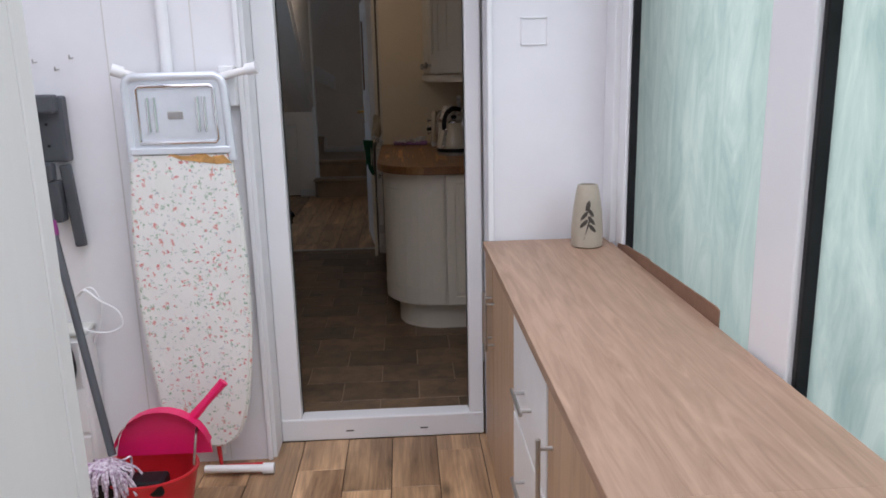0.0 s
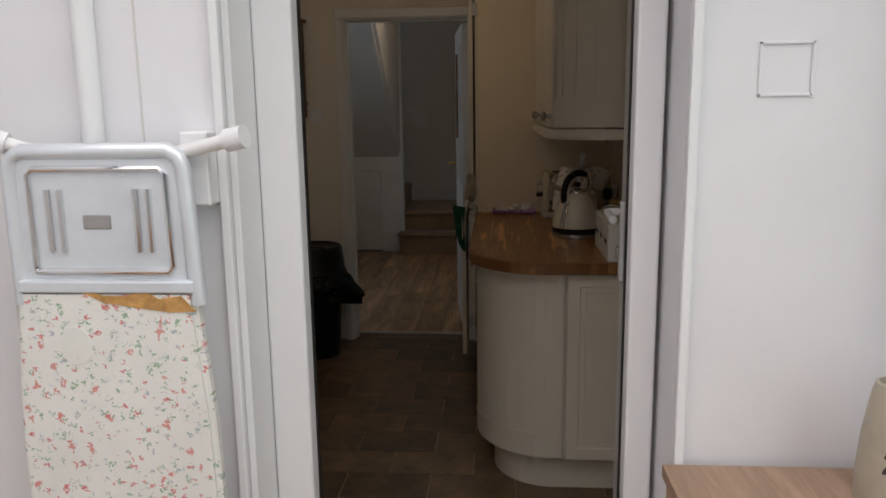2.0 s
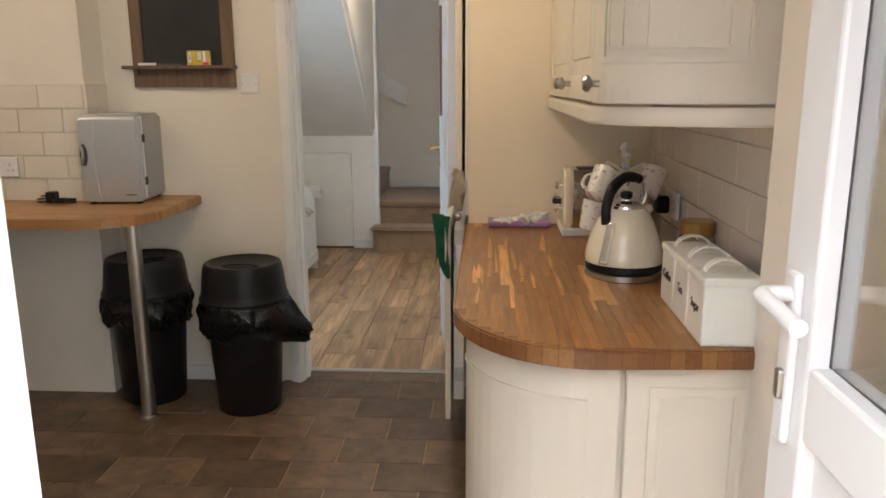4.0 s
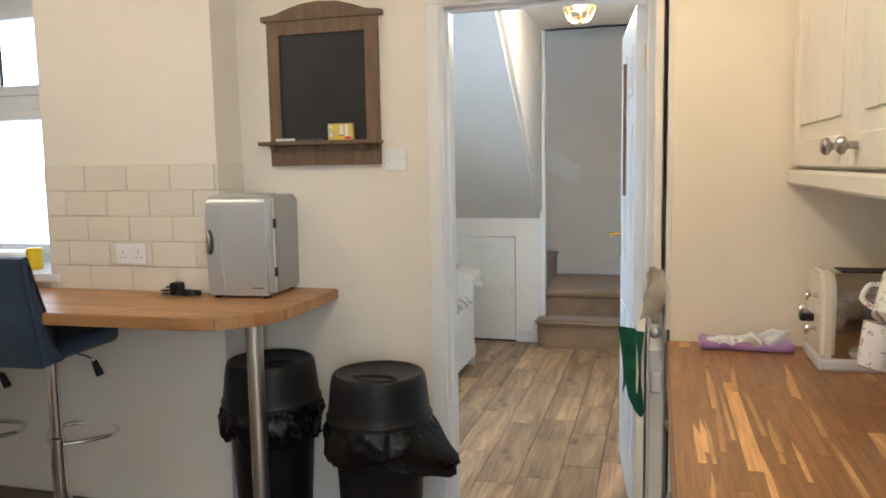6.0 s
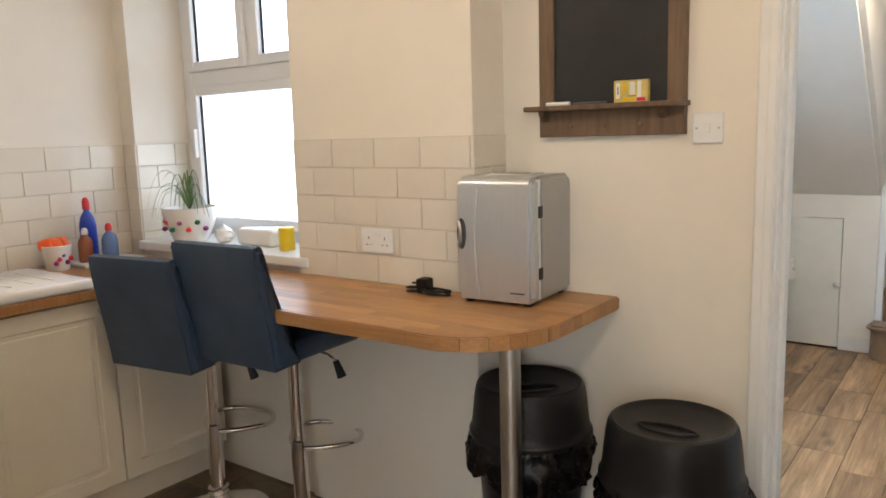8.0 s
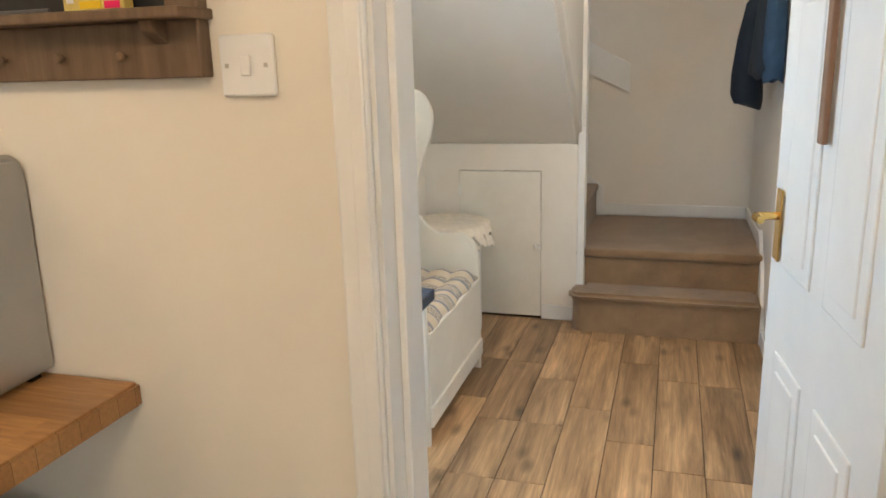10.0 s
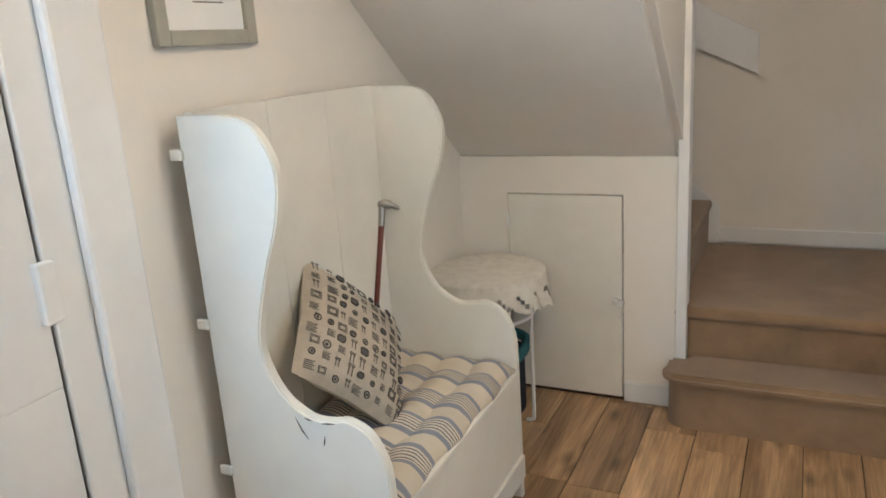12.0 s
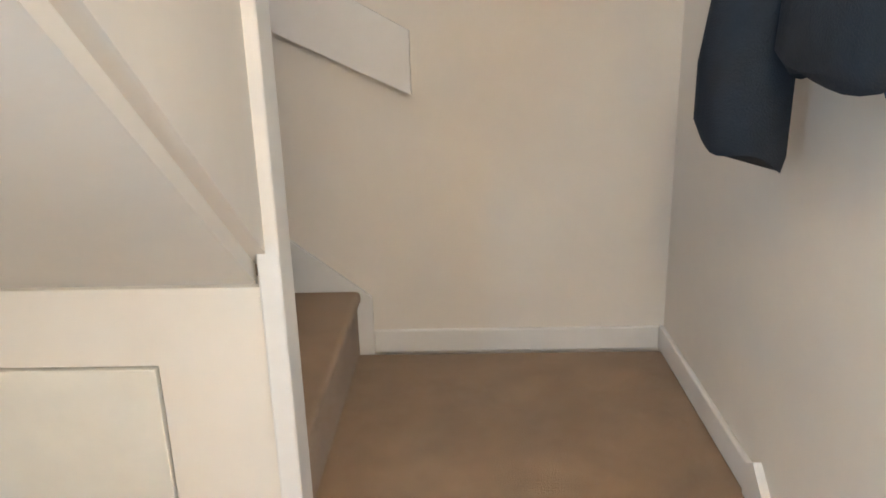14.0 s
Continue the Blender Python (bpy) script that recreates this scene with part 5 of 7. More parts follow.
def mug(at, axis):
    mg = thing("mug", at, "white china mug with small dark spots", "mug", "hanging mugs")
    mg.matrix_world = Matrix.Translation(at) @ Vector(axis).to_track_quat("Z", "Y").to_matrix().to_4x4()
    part("cup", lathe(bmesh.new(), [(0.030, 0), (0.034, 0.003), (0.040, 0.06), (0.043, 0.092), (0.041, 0.092), (0.036, 0.05), (0.03, 0.006)], 26), SPOT, mg, "", True)
    part("handle", tube(bmesh.new(), curve_pts([(0.038, 0, 0.075), (0.065, 0, 0.072), (0.068, 0, 0.04), (0.036, 0, 0.022)], 4), 0.0055, 8), SPOT, mg, "", True)
    return mg


mug((0.495, 4.925, 1.095), (0.40, 0.42, 0.80))
mug((0.592, 4.935, 1.075), (0.15, 0.5, 0.75))
mug((0.655, 4.985, 1.09), (0.30, 0.35, 0.75))
mug((0.488, 4.985, 0.985), (0.22, 0.05, 0.95))
mug((0.64, 5.06, 0.975), (-0.2, -0.1, 0.9))
wp = thing("wipes_packet", (0.285, 5.385, 0.92), "lilac soft pack of wipes with tissue showing", "wipes")
bm = slab(-0.112, 0.118, -0.04, 0.042, 0.0, 0.026, 0.011, 4)
bmesh.ops.subdivide_edges(bm, edges=[e for e in bm.edges if e.calc_length() > 0.1], cuts=8, use_grid_fill=True)
for v in bm.verts:
    if v.co.z > 0.002:
        v.co.z += 0.006 * noise.noise(v.co * 26)
    v.co.y += 0.006 * noise.noise(v.co * 18 + Vector((3, 0, 0)))
part("pack", bm, PURPLEPACK, wp, "", True)
for k in range(5):
    bm = bmesh.new()
    bmesh.ops.create_icosphere(bm, subdivisions=3, radius=1.0, matrix=pose(-0.045 + 0.03 * k, -0.018 + 0.018 * (k % 2), 0.024, 20 * k, 12 * k, 50 * k) @ Matrix.Diagonal((0.045, 0.022, 0.011, 1)))
    for v in bm.verts:
        v.co += v.normal * 0.014 * noise.noise(v.co * 45)
    part("tissue", bm, TINWHITE, wp, "crumpled white tissue", True)


def socket_plate(name, at, w, axis, label, double=True, cat="socket"):
    """A white plastic wall plate, facing -y when axis is y, -x when it is x."""
    ob = thing(name, at, label, cat, turn=0 if axis == "y" else -90)
    part("plate", slab(-w / 2, w / 2, -0.011, 0, -0.043, 0.043, 0.004), UPVC, ob)
    if cat == "socket":
        for x in (-w / 4, w / 4):
            for dx, dz, ww, hh in ((0, 0.010, 0.003, 0.010), (-0.011, -0.014, 0.007, 0.003), (0.011, -0.014, 0.007, 0.003)):
                part("pin_hole", slab(x + dx - ww / 2, x + dx + ww / 2, -0.0118, -0.0105, dz - hh / 2, dz + hh / 2), BLACK, ob)
        for x in (-0.016, 0.004):
            part("rocker", slab(x, x + 0.012, -0.0145, -0.010, 0.012, 0.03, 0.001), UPVC, ob)
    else:
        part("rocker", slab(-0.008, 0.008, -0.016, -0.010, -0.014, 0.014, 0.002), UPVC, ob)
        for x in (-0.031, 0.031):
            part("screw", slab(x - 0.003, x + 0.003, -0.0116, -0.0105, -0.003, 0.003), STEEL, ob)
    return ob


socket_plate("power_socket", (-1.997, 5.909, 1.075), 0.146, "y", "white double power socket on the tiled pier")
socket_plate("power_socket", (0.765 - 0.012, 5.02, 1.065), 0.146, "x", "white power socket on the tiled wall behind the kettle")
socket_plate("light_switch", (-0.914, 6.104, 1.436), 0.086, "y", "white single light switch beside the chalkboard", cat="light switch")
pg = tagged(part("plug", slab(0.700, 0.741, 5.025, 5.075, 1.03, 1.085, 0.008), BLACK), "black plug in the socket behind the kettle", "plug")

# chalkboard with its shelf
cb_ = thing("chalkboard", (0.0, 0, -0.014), "framed chalkboard with a pine shelf on the wall", "chalkboard")
part("slate", slab(-1.405, -1.01, 6.084, 6.092, 1.52, 1.96), SLATE, cb_)
for x0, x1 in ((-1.440, -1.388), (-1.026, -0.974)):
    part("stile", slab(x0, x1, 6.075, 6.104, 1.435, 2.0, 0.003), PINE, cb_)
part("rail", slab(-1.395, -1.02, 6.075, 6.104, 1.435, 1.515, 0.003), PINE, cb_)
part("rail", slab(-1.395, -1.02, 6.075, 6.104, 1.945, 2.0, 0.003), PINE, cb_)
crest = [(-1.46, 2.0), (-1.46, 2.02), (-1.40, 2.025), (-1.34, 2.045), (-1.28, 2.06), (-1.208, 2.066), (-1.13, 2.06), (-1.07, 2.045), (-1.01, 2.025), (-0.955, 2.02), (-0.955, 2.0)]
part("crest", prism(bmesh.new(), crest, 6.068, 6.104, "y"), PINE, cb_)
part("shelf", slab(-1.468, -0.966, 6.02, 6.104, 1.515, 1.53, 0.003), PINE, cb_)
for x in (-1.425, -1.045):
    part("bracket", prism(bmesh.new(), [(6.103, 1.455), (6.103, 1.515), (6.04, 1.515), (6.045, 1.5), (6.08, 1.48), (6.09, 1.455)], x, x + 0.02, "x"), PINE, cb_)
for x in (-1.32, -1.21, -1.10):
    knob(cb_, (x, 6.075, 1.468), (0, -1, 0), 0.007, PINE)
PACK = material("printed_card_pack", (0.62, 0.50, 0.12), 0.4, 0, 0.2, 25, 0, 60, second=(0.50, 0.38, 0.14))
pk = thing("chalk_packet", (-1.178, 6.052, 1.5165), "small yellow card packet printed with chalks on the shelf", "packet")
part("carton", slab(0, 0.104, 0, 0.022, 0, 0.064, 0.003), PACK, pk)
for x0, x1, z0, z1, m in ((0.008, 0.020, 0.012, 0.056, UPVC), (0.028, 0.040, 0.03, 0.056, YELLOWP), (0.05, 0.066, 0.022, 0.058, TINWHITE), (0.074, 0.086, 0.014, 0.060, UPVC), (0.072, 0.098, 0.003, 0.013, PINKP), (0.03, 0.066, 0.004, 0.014, YELLOWP), (0.046, 0.07, 0.017, 0.019, INK), (0.012, 0.016, 0.024, 0.046, INK)):
    part("print", slab(x0, x1, -0.0012, 0.001, z0, z1), m, pk)
tagged(part("marker_pen", tube(bmesh.new(), [(-1.40, 6.05, 1.522), (-1.32, 6.05, 1.522)], 0.006, 8), UPVC, None, "", True), "white chalk pen lying on the shelf", "pen")
tagged(part("marker_pen", tube(bmesh.new(), [(-1.31, 6.055, 1.520), (-1.20, 6.05, 1.520)], 0.004, 8), GREYP, None, "", True), "thin dark pencil lying on the shelf", "pen")

# breakfast bar
bb = thing("breakfast_bar", (0, 0, 0), "oak block breakfast bar on one steel leg", "breakfast bar")
bar = [(-2.9, 5.914), (-2.9, 5.40), (-1.55, 5.437)] + arc(-1.45, 5.72, 0.272, 272, 360, 16, 0.285) + [(-1.178, 6.103), (-1.587, 6.103), (-1.587, 5.914)]
bm = prism(bmesh.new(), bar, 0.880, 0.922)
bmesh.ops.bevel(bm, geom=[e for e in bm.edges if abs(e.verts[0].co.z - e.verts[1].co.z) < 1e-5], offset=0.004, segments=2, affect="EDGES")
part("top", bm, BARTOP, bb)
lg = part("leg", lathe(bmesh.new(), [(0.03, 0.0), (0.03, 0.880)], 24, Matrix.Translation((-1.307, 5.655, 0))), STEEL, bb, "brushed steel leg", True)
part("foot", lathe(bmesh.new(), [(0.036, 0.0), (0.036, 0.012), (0.031, 0.016)], 24, Matrix.Translation((-1.307, 5.655, 0))), STEEL, lg, "", True)

# small fridge
fg = thing("mini_fridge", (-1.583, 5.803, 0.9228), "small silver tabletop fridge on the breakfast bar", "mini fridge", turn=4)
SILVERDOOR = material("brushed_silver_door", (0.52, 0.54, 0.57), 0.32, 0.6, 0.02, 4, 0.015, 160, (30, 30, 1.5))
for x in (0.03, 0.23):
    for y in (0.03, 0.25):
        part("foot", slab(x - 0.012, x + 0.012, y - 0.012, y + 0.012, 0.0, 0.012, 0.002), BLACK, fg)
side = [(0.052, 0.010), (0.285, 0.010), (0.289, 0.30)] + arc(0.255, 0.352, 0.034, 0, 90, 6) + [(0.075, 0.389), (0.052, 0.385)]
bm = prism(bmesh.new(), side, 0.0, 0.258, "x")
bmesh.ops.bevel(bm, geom=[e for e in bm.edges if abs(e.verts[0].co.x - e.verts[1].co.x) < 1e-5], offset=0.012, segments=3, affect="EDGES")
part("cabinet", bm, SILVER, fg, "", True)
face = [(0.050, 0.012), (0.002, 0.012), (-0.004, 0.10), (-0.006, 0.2), (-0.003, 0.32)] + [(0.002 + 0.026 * (1 - math.cos(radians(a))), 0.358 + 0.028 * math.sin(radians(a))) for a in (0, 22, 45, 68, 90)] + [(0.050, 0.388)]
bm = prism(bmesh.new(), face, -0.002, 0.260, "x")
bmesh.ops.bevel(bm, geom=[e for e in bm.edges if abs(e.verts[0].co.x - e.verts[1].co.x) < 1e-5], offset=0.014, segments=4, affect="EDGES")
d = part("door", bm, SILVERDOOR, fg, "bowed brushed silver door", True)
part("moulded_line", tube(bmesh.new(), [(0.078 - 0.012 * math.sin(k * 0.31), -0.0045 - 0.0015 * math.sin(k * 0.31), 0.03 + 0.032 * k) for k in range(11)], 0.003, 8), SILVERDOOR, d, "faint raised line down the door", True)
part("handle_recess", prism(bmesh.new(), arc(0.022, 0.215, 0.016, 0, 345, 20, 0.048), -0.0075, 0.002, "y"), GREYP, d, "dark oval hand recess")
part("handle", tube(bmesh.new(), curve_pts([(0.012, -0.010, 0.252), (0.020, -0.014, 0.235), (0.022, -0.015, 0.215), (0.020, -0.014, 0.192), (0.012, -0.010, 0.178)], 4), 0.006, 8), STEEL, d, "steel-blue curved pull", True)
part("gasket", slab(0.004, 0.2595, 0.0495, 0.0525, 0.02, 0.378), UPVC, fg, "pale door seal")
for z in (0.08, 0.265):
    part("hinge", slab(0.258, 0.2625, 0.040, 0.064, z, z + 0.035, 0.001), BLACK, fg)
part("badge", slab(0.185, 0.232, -0.0055, -0.001, 0.040, 0.044), GREYP, d)
part("carry_handle", slab(0.05, 0.21, 0.10, 0.19, 0.386, 0.3915, 0.003), SILVER, fg)
part("carry_slot", slab(0.07, 0.19, 0.115, 0.135, 0.3905, 0.3925), GREYP, fg, "dark slot in the carry handle")
pw = thing("power_adapter", (-1.745, 5.848, 0.9228), "black power adapter with a coiled cable on the bar", "adapter")
part("block", slab(-0.03, 0.012, -0.02, 0.03, 0, 0.05, 0.008), BLACK, pw)
pts = []
for i in range(70):
    a = i * 0.42
    pts.append((0.05 + 0.05 * math.cos(a) * (1 + 0.15 * math.sin(i)), -0.01 + 0.022 * math.sin(a), 0.006 + 0.012 * (0.5 + 0.5 * math.sin(i * 0.31))))
part("cable", tube(bmesh.new(), pts, 0.0032, 6), BLACK, pw, "", True)
pts = [(-0.03 - 0.03 * math.sin(i * 0.5), -0.02 + 0.025 * math.cos(i * 0.5), 0.004 + 0.001 * i) for i in range(28)]
part("cable", tube(bmesh.new(), pts, 0.0032, 6), BLACK, pw, "", True)
part("tie", slab(0.045, 0.055, -0.03, 0.01, 0.002, 0.016, 0.003), GREYP, pw, "dark grey cable tie")


# swing-lid bins with liners
def bin_thing(at, turn, tail, label):
    b = thing("swing_bin", at, label, "bin", "kitchen bins", turn)
    b.scale = (1.07, 1.07, 1.0)
    part("body", lathe(bmesh.new(), [(0.125, 0), (0.13, 0.006), (0.155, 0.44), (0.17, 0.5), (0.165, 0.51)], 36), BLACK, b, "", True)
    lid = part("lid", lathe(bmesh.new(), [(0.170, 0.50), (0.180, 0.506), (0.181, 0.522), (0.174, 0.530), (0.171, 0.555), (0.163, 0.635), (0.158, 0.662), (0.152, 0.672), (0.144, 0.674), (0.136, 0.668), (0.124, 0.662), (0.02, 0.656)], 44), BLACK, b, "tapered lid with a sunken top", True)
    eye = [(0.075 * math.cos(t), -0.035 + 0.030 * math.sin(t) * abs(math.sin(t)) ** 0.4, 0.6605) for t in (2 * math.pi * k / 32 for k in range(33))]
    part("lid_flap", tube(bmesh.new(), eye, 0.0042, 6), BLACK, lid, "eye-shaped finger slot", True)
    bm = bmesh.new()
    seg, rows_ = 110, 14
    rings = []
    for j in range(rows_):
        u = j / (rows_ - 1)
        ring = []
        for i in range(seg):
            a = 2 * math.pi * i / seg
            n = noise.noise(Vector((math.cos(a) * 3 + at[0] * 7, math.sin(a) * 3, u * 2.2)))
            n2 = noise.noise(Vector((math.cos(a) * 9, math.sin(a) * 9 + at[0], u * 5 + 3)))
            n3 = noise.noise(Vector((math.cos(a) * 22, math.sin(a) * 22 + at[0], u * 11)))
            r = 0.174 + 0.022 * math.sin(min(1, u * 1.15) * math.pi * 0.9) + 0.020 * n * u + 0.012 * n2 + 0.006 * n3 - 0.012 * u
            drop = 0.150 + 0.035 * n + 0.012 * math.sin(a * 2 + at[0])
            x, y, z = r * math.cos(a), r * math.sin(a), 0.518 - drop * u
            if tail:
                w = max(0, math.cos(a - radians(-12))) ** 9
                x += 0.115 * w * min(1, u * 1.6) ** 1.3
                y += 0.02 * math.sin(u * 9) * w
                z -= 0.075 * w * u
            ring.append(bm.verts.new((x, y, z)))
        rings.append(ring)
    for a, c in zip(rings, rings[1:]):
        for i in range(seg):
            bm.faces.new((a[i], a[(i + 1) % seg], c[(i + 1) % seg], c[i]))
    bmesh.ops.solidify(bm, geom=bm.faces[:], thickness=0.002)
    part("liner", bm, BAG, b, "crumpled black bin liner hanging over the rim", True)
    return b


bin_thing((-0.902, 5.812, 0), 0, True, "black swing bin with a liner trailing towards the doorway")
bin_thing((-1.385, 5.90, 0), 40, False, "black swing bin half under the breakfast bar")


# bar stools
def bar_stool(at, turn, seat_z):
    s = thing("bar_stool", at, "navy faux leather bar stool on a chrome gas-lift base", "bar stool", "bar stools", turn)
    part("base", lathe(bmesh.new(), [(0.19, 0), (0.193, 0.006), (0.18, 0.014), (0.10, 0.026), (0.05, 0.04), (0.036, 0.06), (0.034, 0.085)], 44), CHROME, s, "domed chrome disc base", True)
    part("column", lathe(bmesh.new(), [(0.029, 0.08), (0.029, 0.36), (0.024, 0.365), (0.024, seat_z - 0.09)], 24), CHROME, s, "", True)
    part("collar", lathe(bmesh.new(), [(0.033, 0.075), (0.04, 0.085), (0.04, 0.105), (0.031, 0.11)], 24), CHROME, s, "", True)
    ring = curve_pts([(0.028, 0.0, 0.335), (0.09, 0.05, 0.335), (0.15, 0.15, 0.335), (0.08, 0.235, 0.335), (-0.08, 0.235, 0.335), (-0.15, 0.15, 0.335), (-0.09, 0.05, 0.335), (-0.028, 0.0, 0.335)], 5)
    part("footrest", tube(bmesh.new(), ring, 0.0095, 10), CHROME, s, "looped chrome footrest", True)
    part("mount", slab(-0.09, 0.09, -0.09, 0.09, seat_z - 0.10, seat_z - 0.07, 0.006), BLACK, s)
    lv = part("lever", tube(bmesh.new(), [(0.03, 0.02, seat_z - 0.085), (0.12, 0.05, seat_z - 0.11), (0.15, 0.06, seat_z - 0.135)], 0.004, 8), CHROME, s, "", True)
    part("lever_grip", tube(bmesh.new(), [(0.145, 0.058, seat_z - 0.13), (0.165, 0.065, seat_z - 0.19)], [0.011, 0.017], 10), BLACK, lv, "black lever grip", True)
    bm = slab(-0.20, 0.20, -0.225, 0.165, seat_z - 0.07, seat_z, 0.03, 4)
    part("seat", bm, LEATHER, s, "padded navy seat", True)
    prof = [(-0.215, seat_z - 0.075), (-0.235, seat_z + 0.06), (-0.262, seat_z + 0.2), (-0.275, seat_z + 0.31), (-0.262, seat_z + 0.325), (-0.235, seat_z + 0.315), (-0.20, seat_z + 0.18), (-0.17, seat_z + 0.03), (-0.12, seat_z - 0.01), (-0.10, seat_z - 0.07)]
    prof = [tuple(p)[:2] for p in curve_pts([(y - 0.055, z, 0) for y, z in prof], 3)]
    bm = prism(bmesh.new(), prof, -0.208, 0.208, "x")
    bmesh.ops.bevel(bm, geom=[e for e in bm.edges if abs(e.verts[0].co.x - e.verts[1].co.x) < 1e-5], offset=0.018, segments=3, affect="EDGES")
    part("backrest", bm, LEATHER, s, "padded navy backrest", True)
    return s


bar_stool((-2.225, 5.685, 0), 3, 0.795)
bar_stool((-2.625, 5.615, 0), 9, 0.735)


# ---- kitchen: sink side ----
def sink_unit(name, y0, y1, kind, label):
    u = thing(name, (0, 0, 0), label, "kitchen unit")
    if kind == "sink":
        part("carcass", slab(-3.58, -2.955, y0, y1, 0.12, 0.57), CREAM, u)
        part("rail", slab(-2.955, -2.937, y0 + 0.002, y1 - 0.002, 0.515, 0.575, 0.002), CREAM, u)
        d = part("drawer", panel_door(y1 - y0 - 0.006, 0.385, 0.02, 0.07, True, pose(-2.935, y0 + 0.003, 0.125, 0, 0, 90)), CREAM, u)
        knob(d, (-2.935, y1 - 0.05, 0.47), (1, 0, 0), 0.016)
    else:
        part("carcass", slab(-3.58, -2.955, y0, y1, 0.12, 0.872), CREAM, u)
        d = part("door", panel_door(y1 - y0 - 0.006, 0.74, 0.02, 0.085, True, pose(-2.935, y0 + 0.003, 0.125, 0, 0, 90)), CREAM, u)
        knob(d, (-2.935, y1 - 0.045 if kind == "r" else y0 + 0.045, 0.825), (1, 0, 0), 0.016)
    part("plinth", slab(-3.58, -2.99, y0, y1, 0.0, 0.12), CREAM, u)
    return u


sink_unit("base_unit", 4.915, 5.42, "r", "cream panelled base unit beside the sink")
sink_unit("base_unit", 5.42, 5.90, "l", "cream panelled base unit in the window corner")
sink_unit("base_unit", 4.26, 4.90, "sink", "cream base unit with a deep drawer under the sink")
sink_unit("base_unit", 3.72, 4.25, "r", "cream panelled base unit past the sink")
sink_unit("base_unit", 3.32, 3.715, "l", "cream base unit at the end of the run")
tagged(part("end_post", slab(-2.98, -2.93, 4.901, 4.914, 0.0, 0.872), CREAM), "cream filler post beside the sink", "filler panel")
w2 = thing("worktop", (0, 0, 0), "oak block worktop round the sink", "worktop")
part("slab", slab(-3.595, -2.905, 4.905, 5.925, 0.874, 0.913, 0.004), BARTOP, w2)
part("slab", slab(-3.595, -3.42, 4.255, 4.905, 0.874, 0.913, 0.004), BARTOP, w2, "narrow strip behind the sink")
part("slab", slab(-3.595, -2.905, 3.32, 4.255, 0.874, 0.913, 0.004), BARTOP, w2)
sk = thing("belfast_sink", (0, 0, 0), "white fireclay butler sink set under the worktop", "sink")
part("basin_front", slab(-2.925, -2.885, 4.27, 4.892, 0.585, 0.848, 0.012, 3), CERAMIC, sk, "", True)
part("basin_back", slab(-3.44, -3.40, 4.27, 4.892, 0.585, 0.848, 0.012, 3), CERAMIC, sk, "", True)
part("basin_end", slab(-3.405, -2.92, 4.27, 4.31, 0.585, 0.848, 0.012, 3), CERAMIC, sk, "", True)
part("basin_end", slab(-3.405, -2.92, 4.852, 4.892, 0.585, 0.848, 0.012, 3), CERAMIC, sk, "", True)
part("basin_floor", slab(-3.42, -2.90, 4.29, 4.88, 0.585, 0.63, 0.008, 2), CERAMIC, sk, "", True)
part("waste", lathe(bmesh.new(), [(0.04, 0.63), (0.042, 0.634), (0.02, 0.635)], 20, Matrix.Translation((-3.16, 4.58, 0))), CHROME, sk, "chrome waste ring", True)


def drainer(y0, y1):
    d = thing("draining_board", (0, 0, 0.913), "white ceramic draining board on the worktop", "draining board", "draining boards")
    bm = slab(-3.40, -2.90, y0, y1, 0.0, 0.042, 0.014, 3)
    part("slab", bm, CERAMIC, d, "", True)
    for k in range(5):
        y = y0 + 0.10 + k * (y1 - y0 - 0.2) / 4
        part("rib", slab(-3.30, -3.0, y - 0.006, y + 0.006, 0.040, 0.0455, 0.003), CERAMIC, d, "", True)
    return d


drainer(4.85, 5.35)
drainer(3.80, 4.30)
tp = thing("mixer_tap", (-3.50, 4.60, 0.913), "chrome bridge mixer tap with white lever handles", "tap")
part("base", lathe(bmesh.new(), [(0.026, 0), (0.026, 0.008), (0.02, 0.012), (0.02, 0.07), (0.016, 0.09)], 20), CHROME, tp, "", True)
part("spout", tube(bmesh.new(), curve_pts([(0, 0, 0.08), (0, 0, 0.24), (0.02, 0, 0.31), (0.08, 0.0, 0.345), (0.14, 0.0, 0.31), (0.15, 0, 0.26)], 5), 0.013, 12), CHROME, tp, "tall swan-neck spout", True)
for s in (-1, 1):
    arm = part("arm", tube(bmesh.new(), [(0, 0, 0.06), (0, s * 0.06, 0.07), (0, s * 0.075, 0.085)], [0.014, 0.013, 0.015], 12), CHROME, tp, "", True)
    part("lever", tube(bmesh.new(), [(0, s * 0.075, 0.08), (0.01, s * 0.085, 0.15)], [0.006, 0.009], 10), CERAMIC, arm, "white ceramic lever", True)
TOWEL = material("striped_tea_towel", (0.80, 0.77, 0.71), 0.95, 0, 0.1, 5, 0.5, 260, (1, 14, 1), second=(0.45, 0.43, 0.41))
bm = bmesh.new()
bmesh.ops.create_icosphere(bm, subdivisions=4, radius=1.0, matrix=Matrix.Translation((-3.40, 4.60, 1.175)) @ Matrix.Diagonal((0.062, 0.040, 0.088, 1)))
for v in bm.verts:
    low = max(0.0, 1.175 - v.co.z) / 0.088
    v.co += v.normal * (0.012 * noise.noise(v.co * 24) + 0.006 * noise.noise(v.co * 70))
    v.co.z += low * 0.03 * noise.noise(Vector((v.co.x * 60, v.co.y * 60, 0)))
tagged(part("dish_cloth", bm, TOWEL, None, "", True), "striped grey and white tea towel bunched over the tap", "cloth")

cu = thing("cup", (-3.45, 5.20, 0.955), "small white lidded pot with a red flower", "pot")
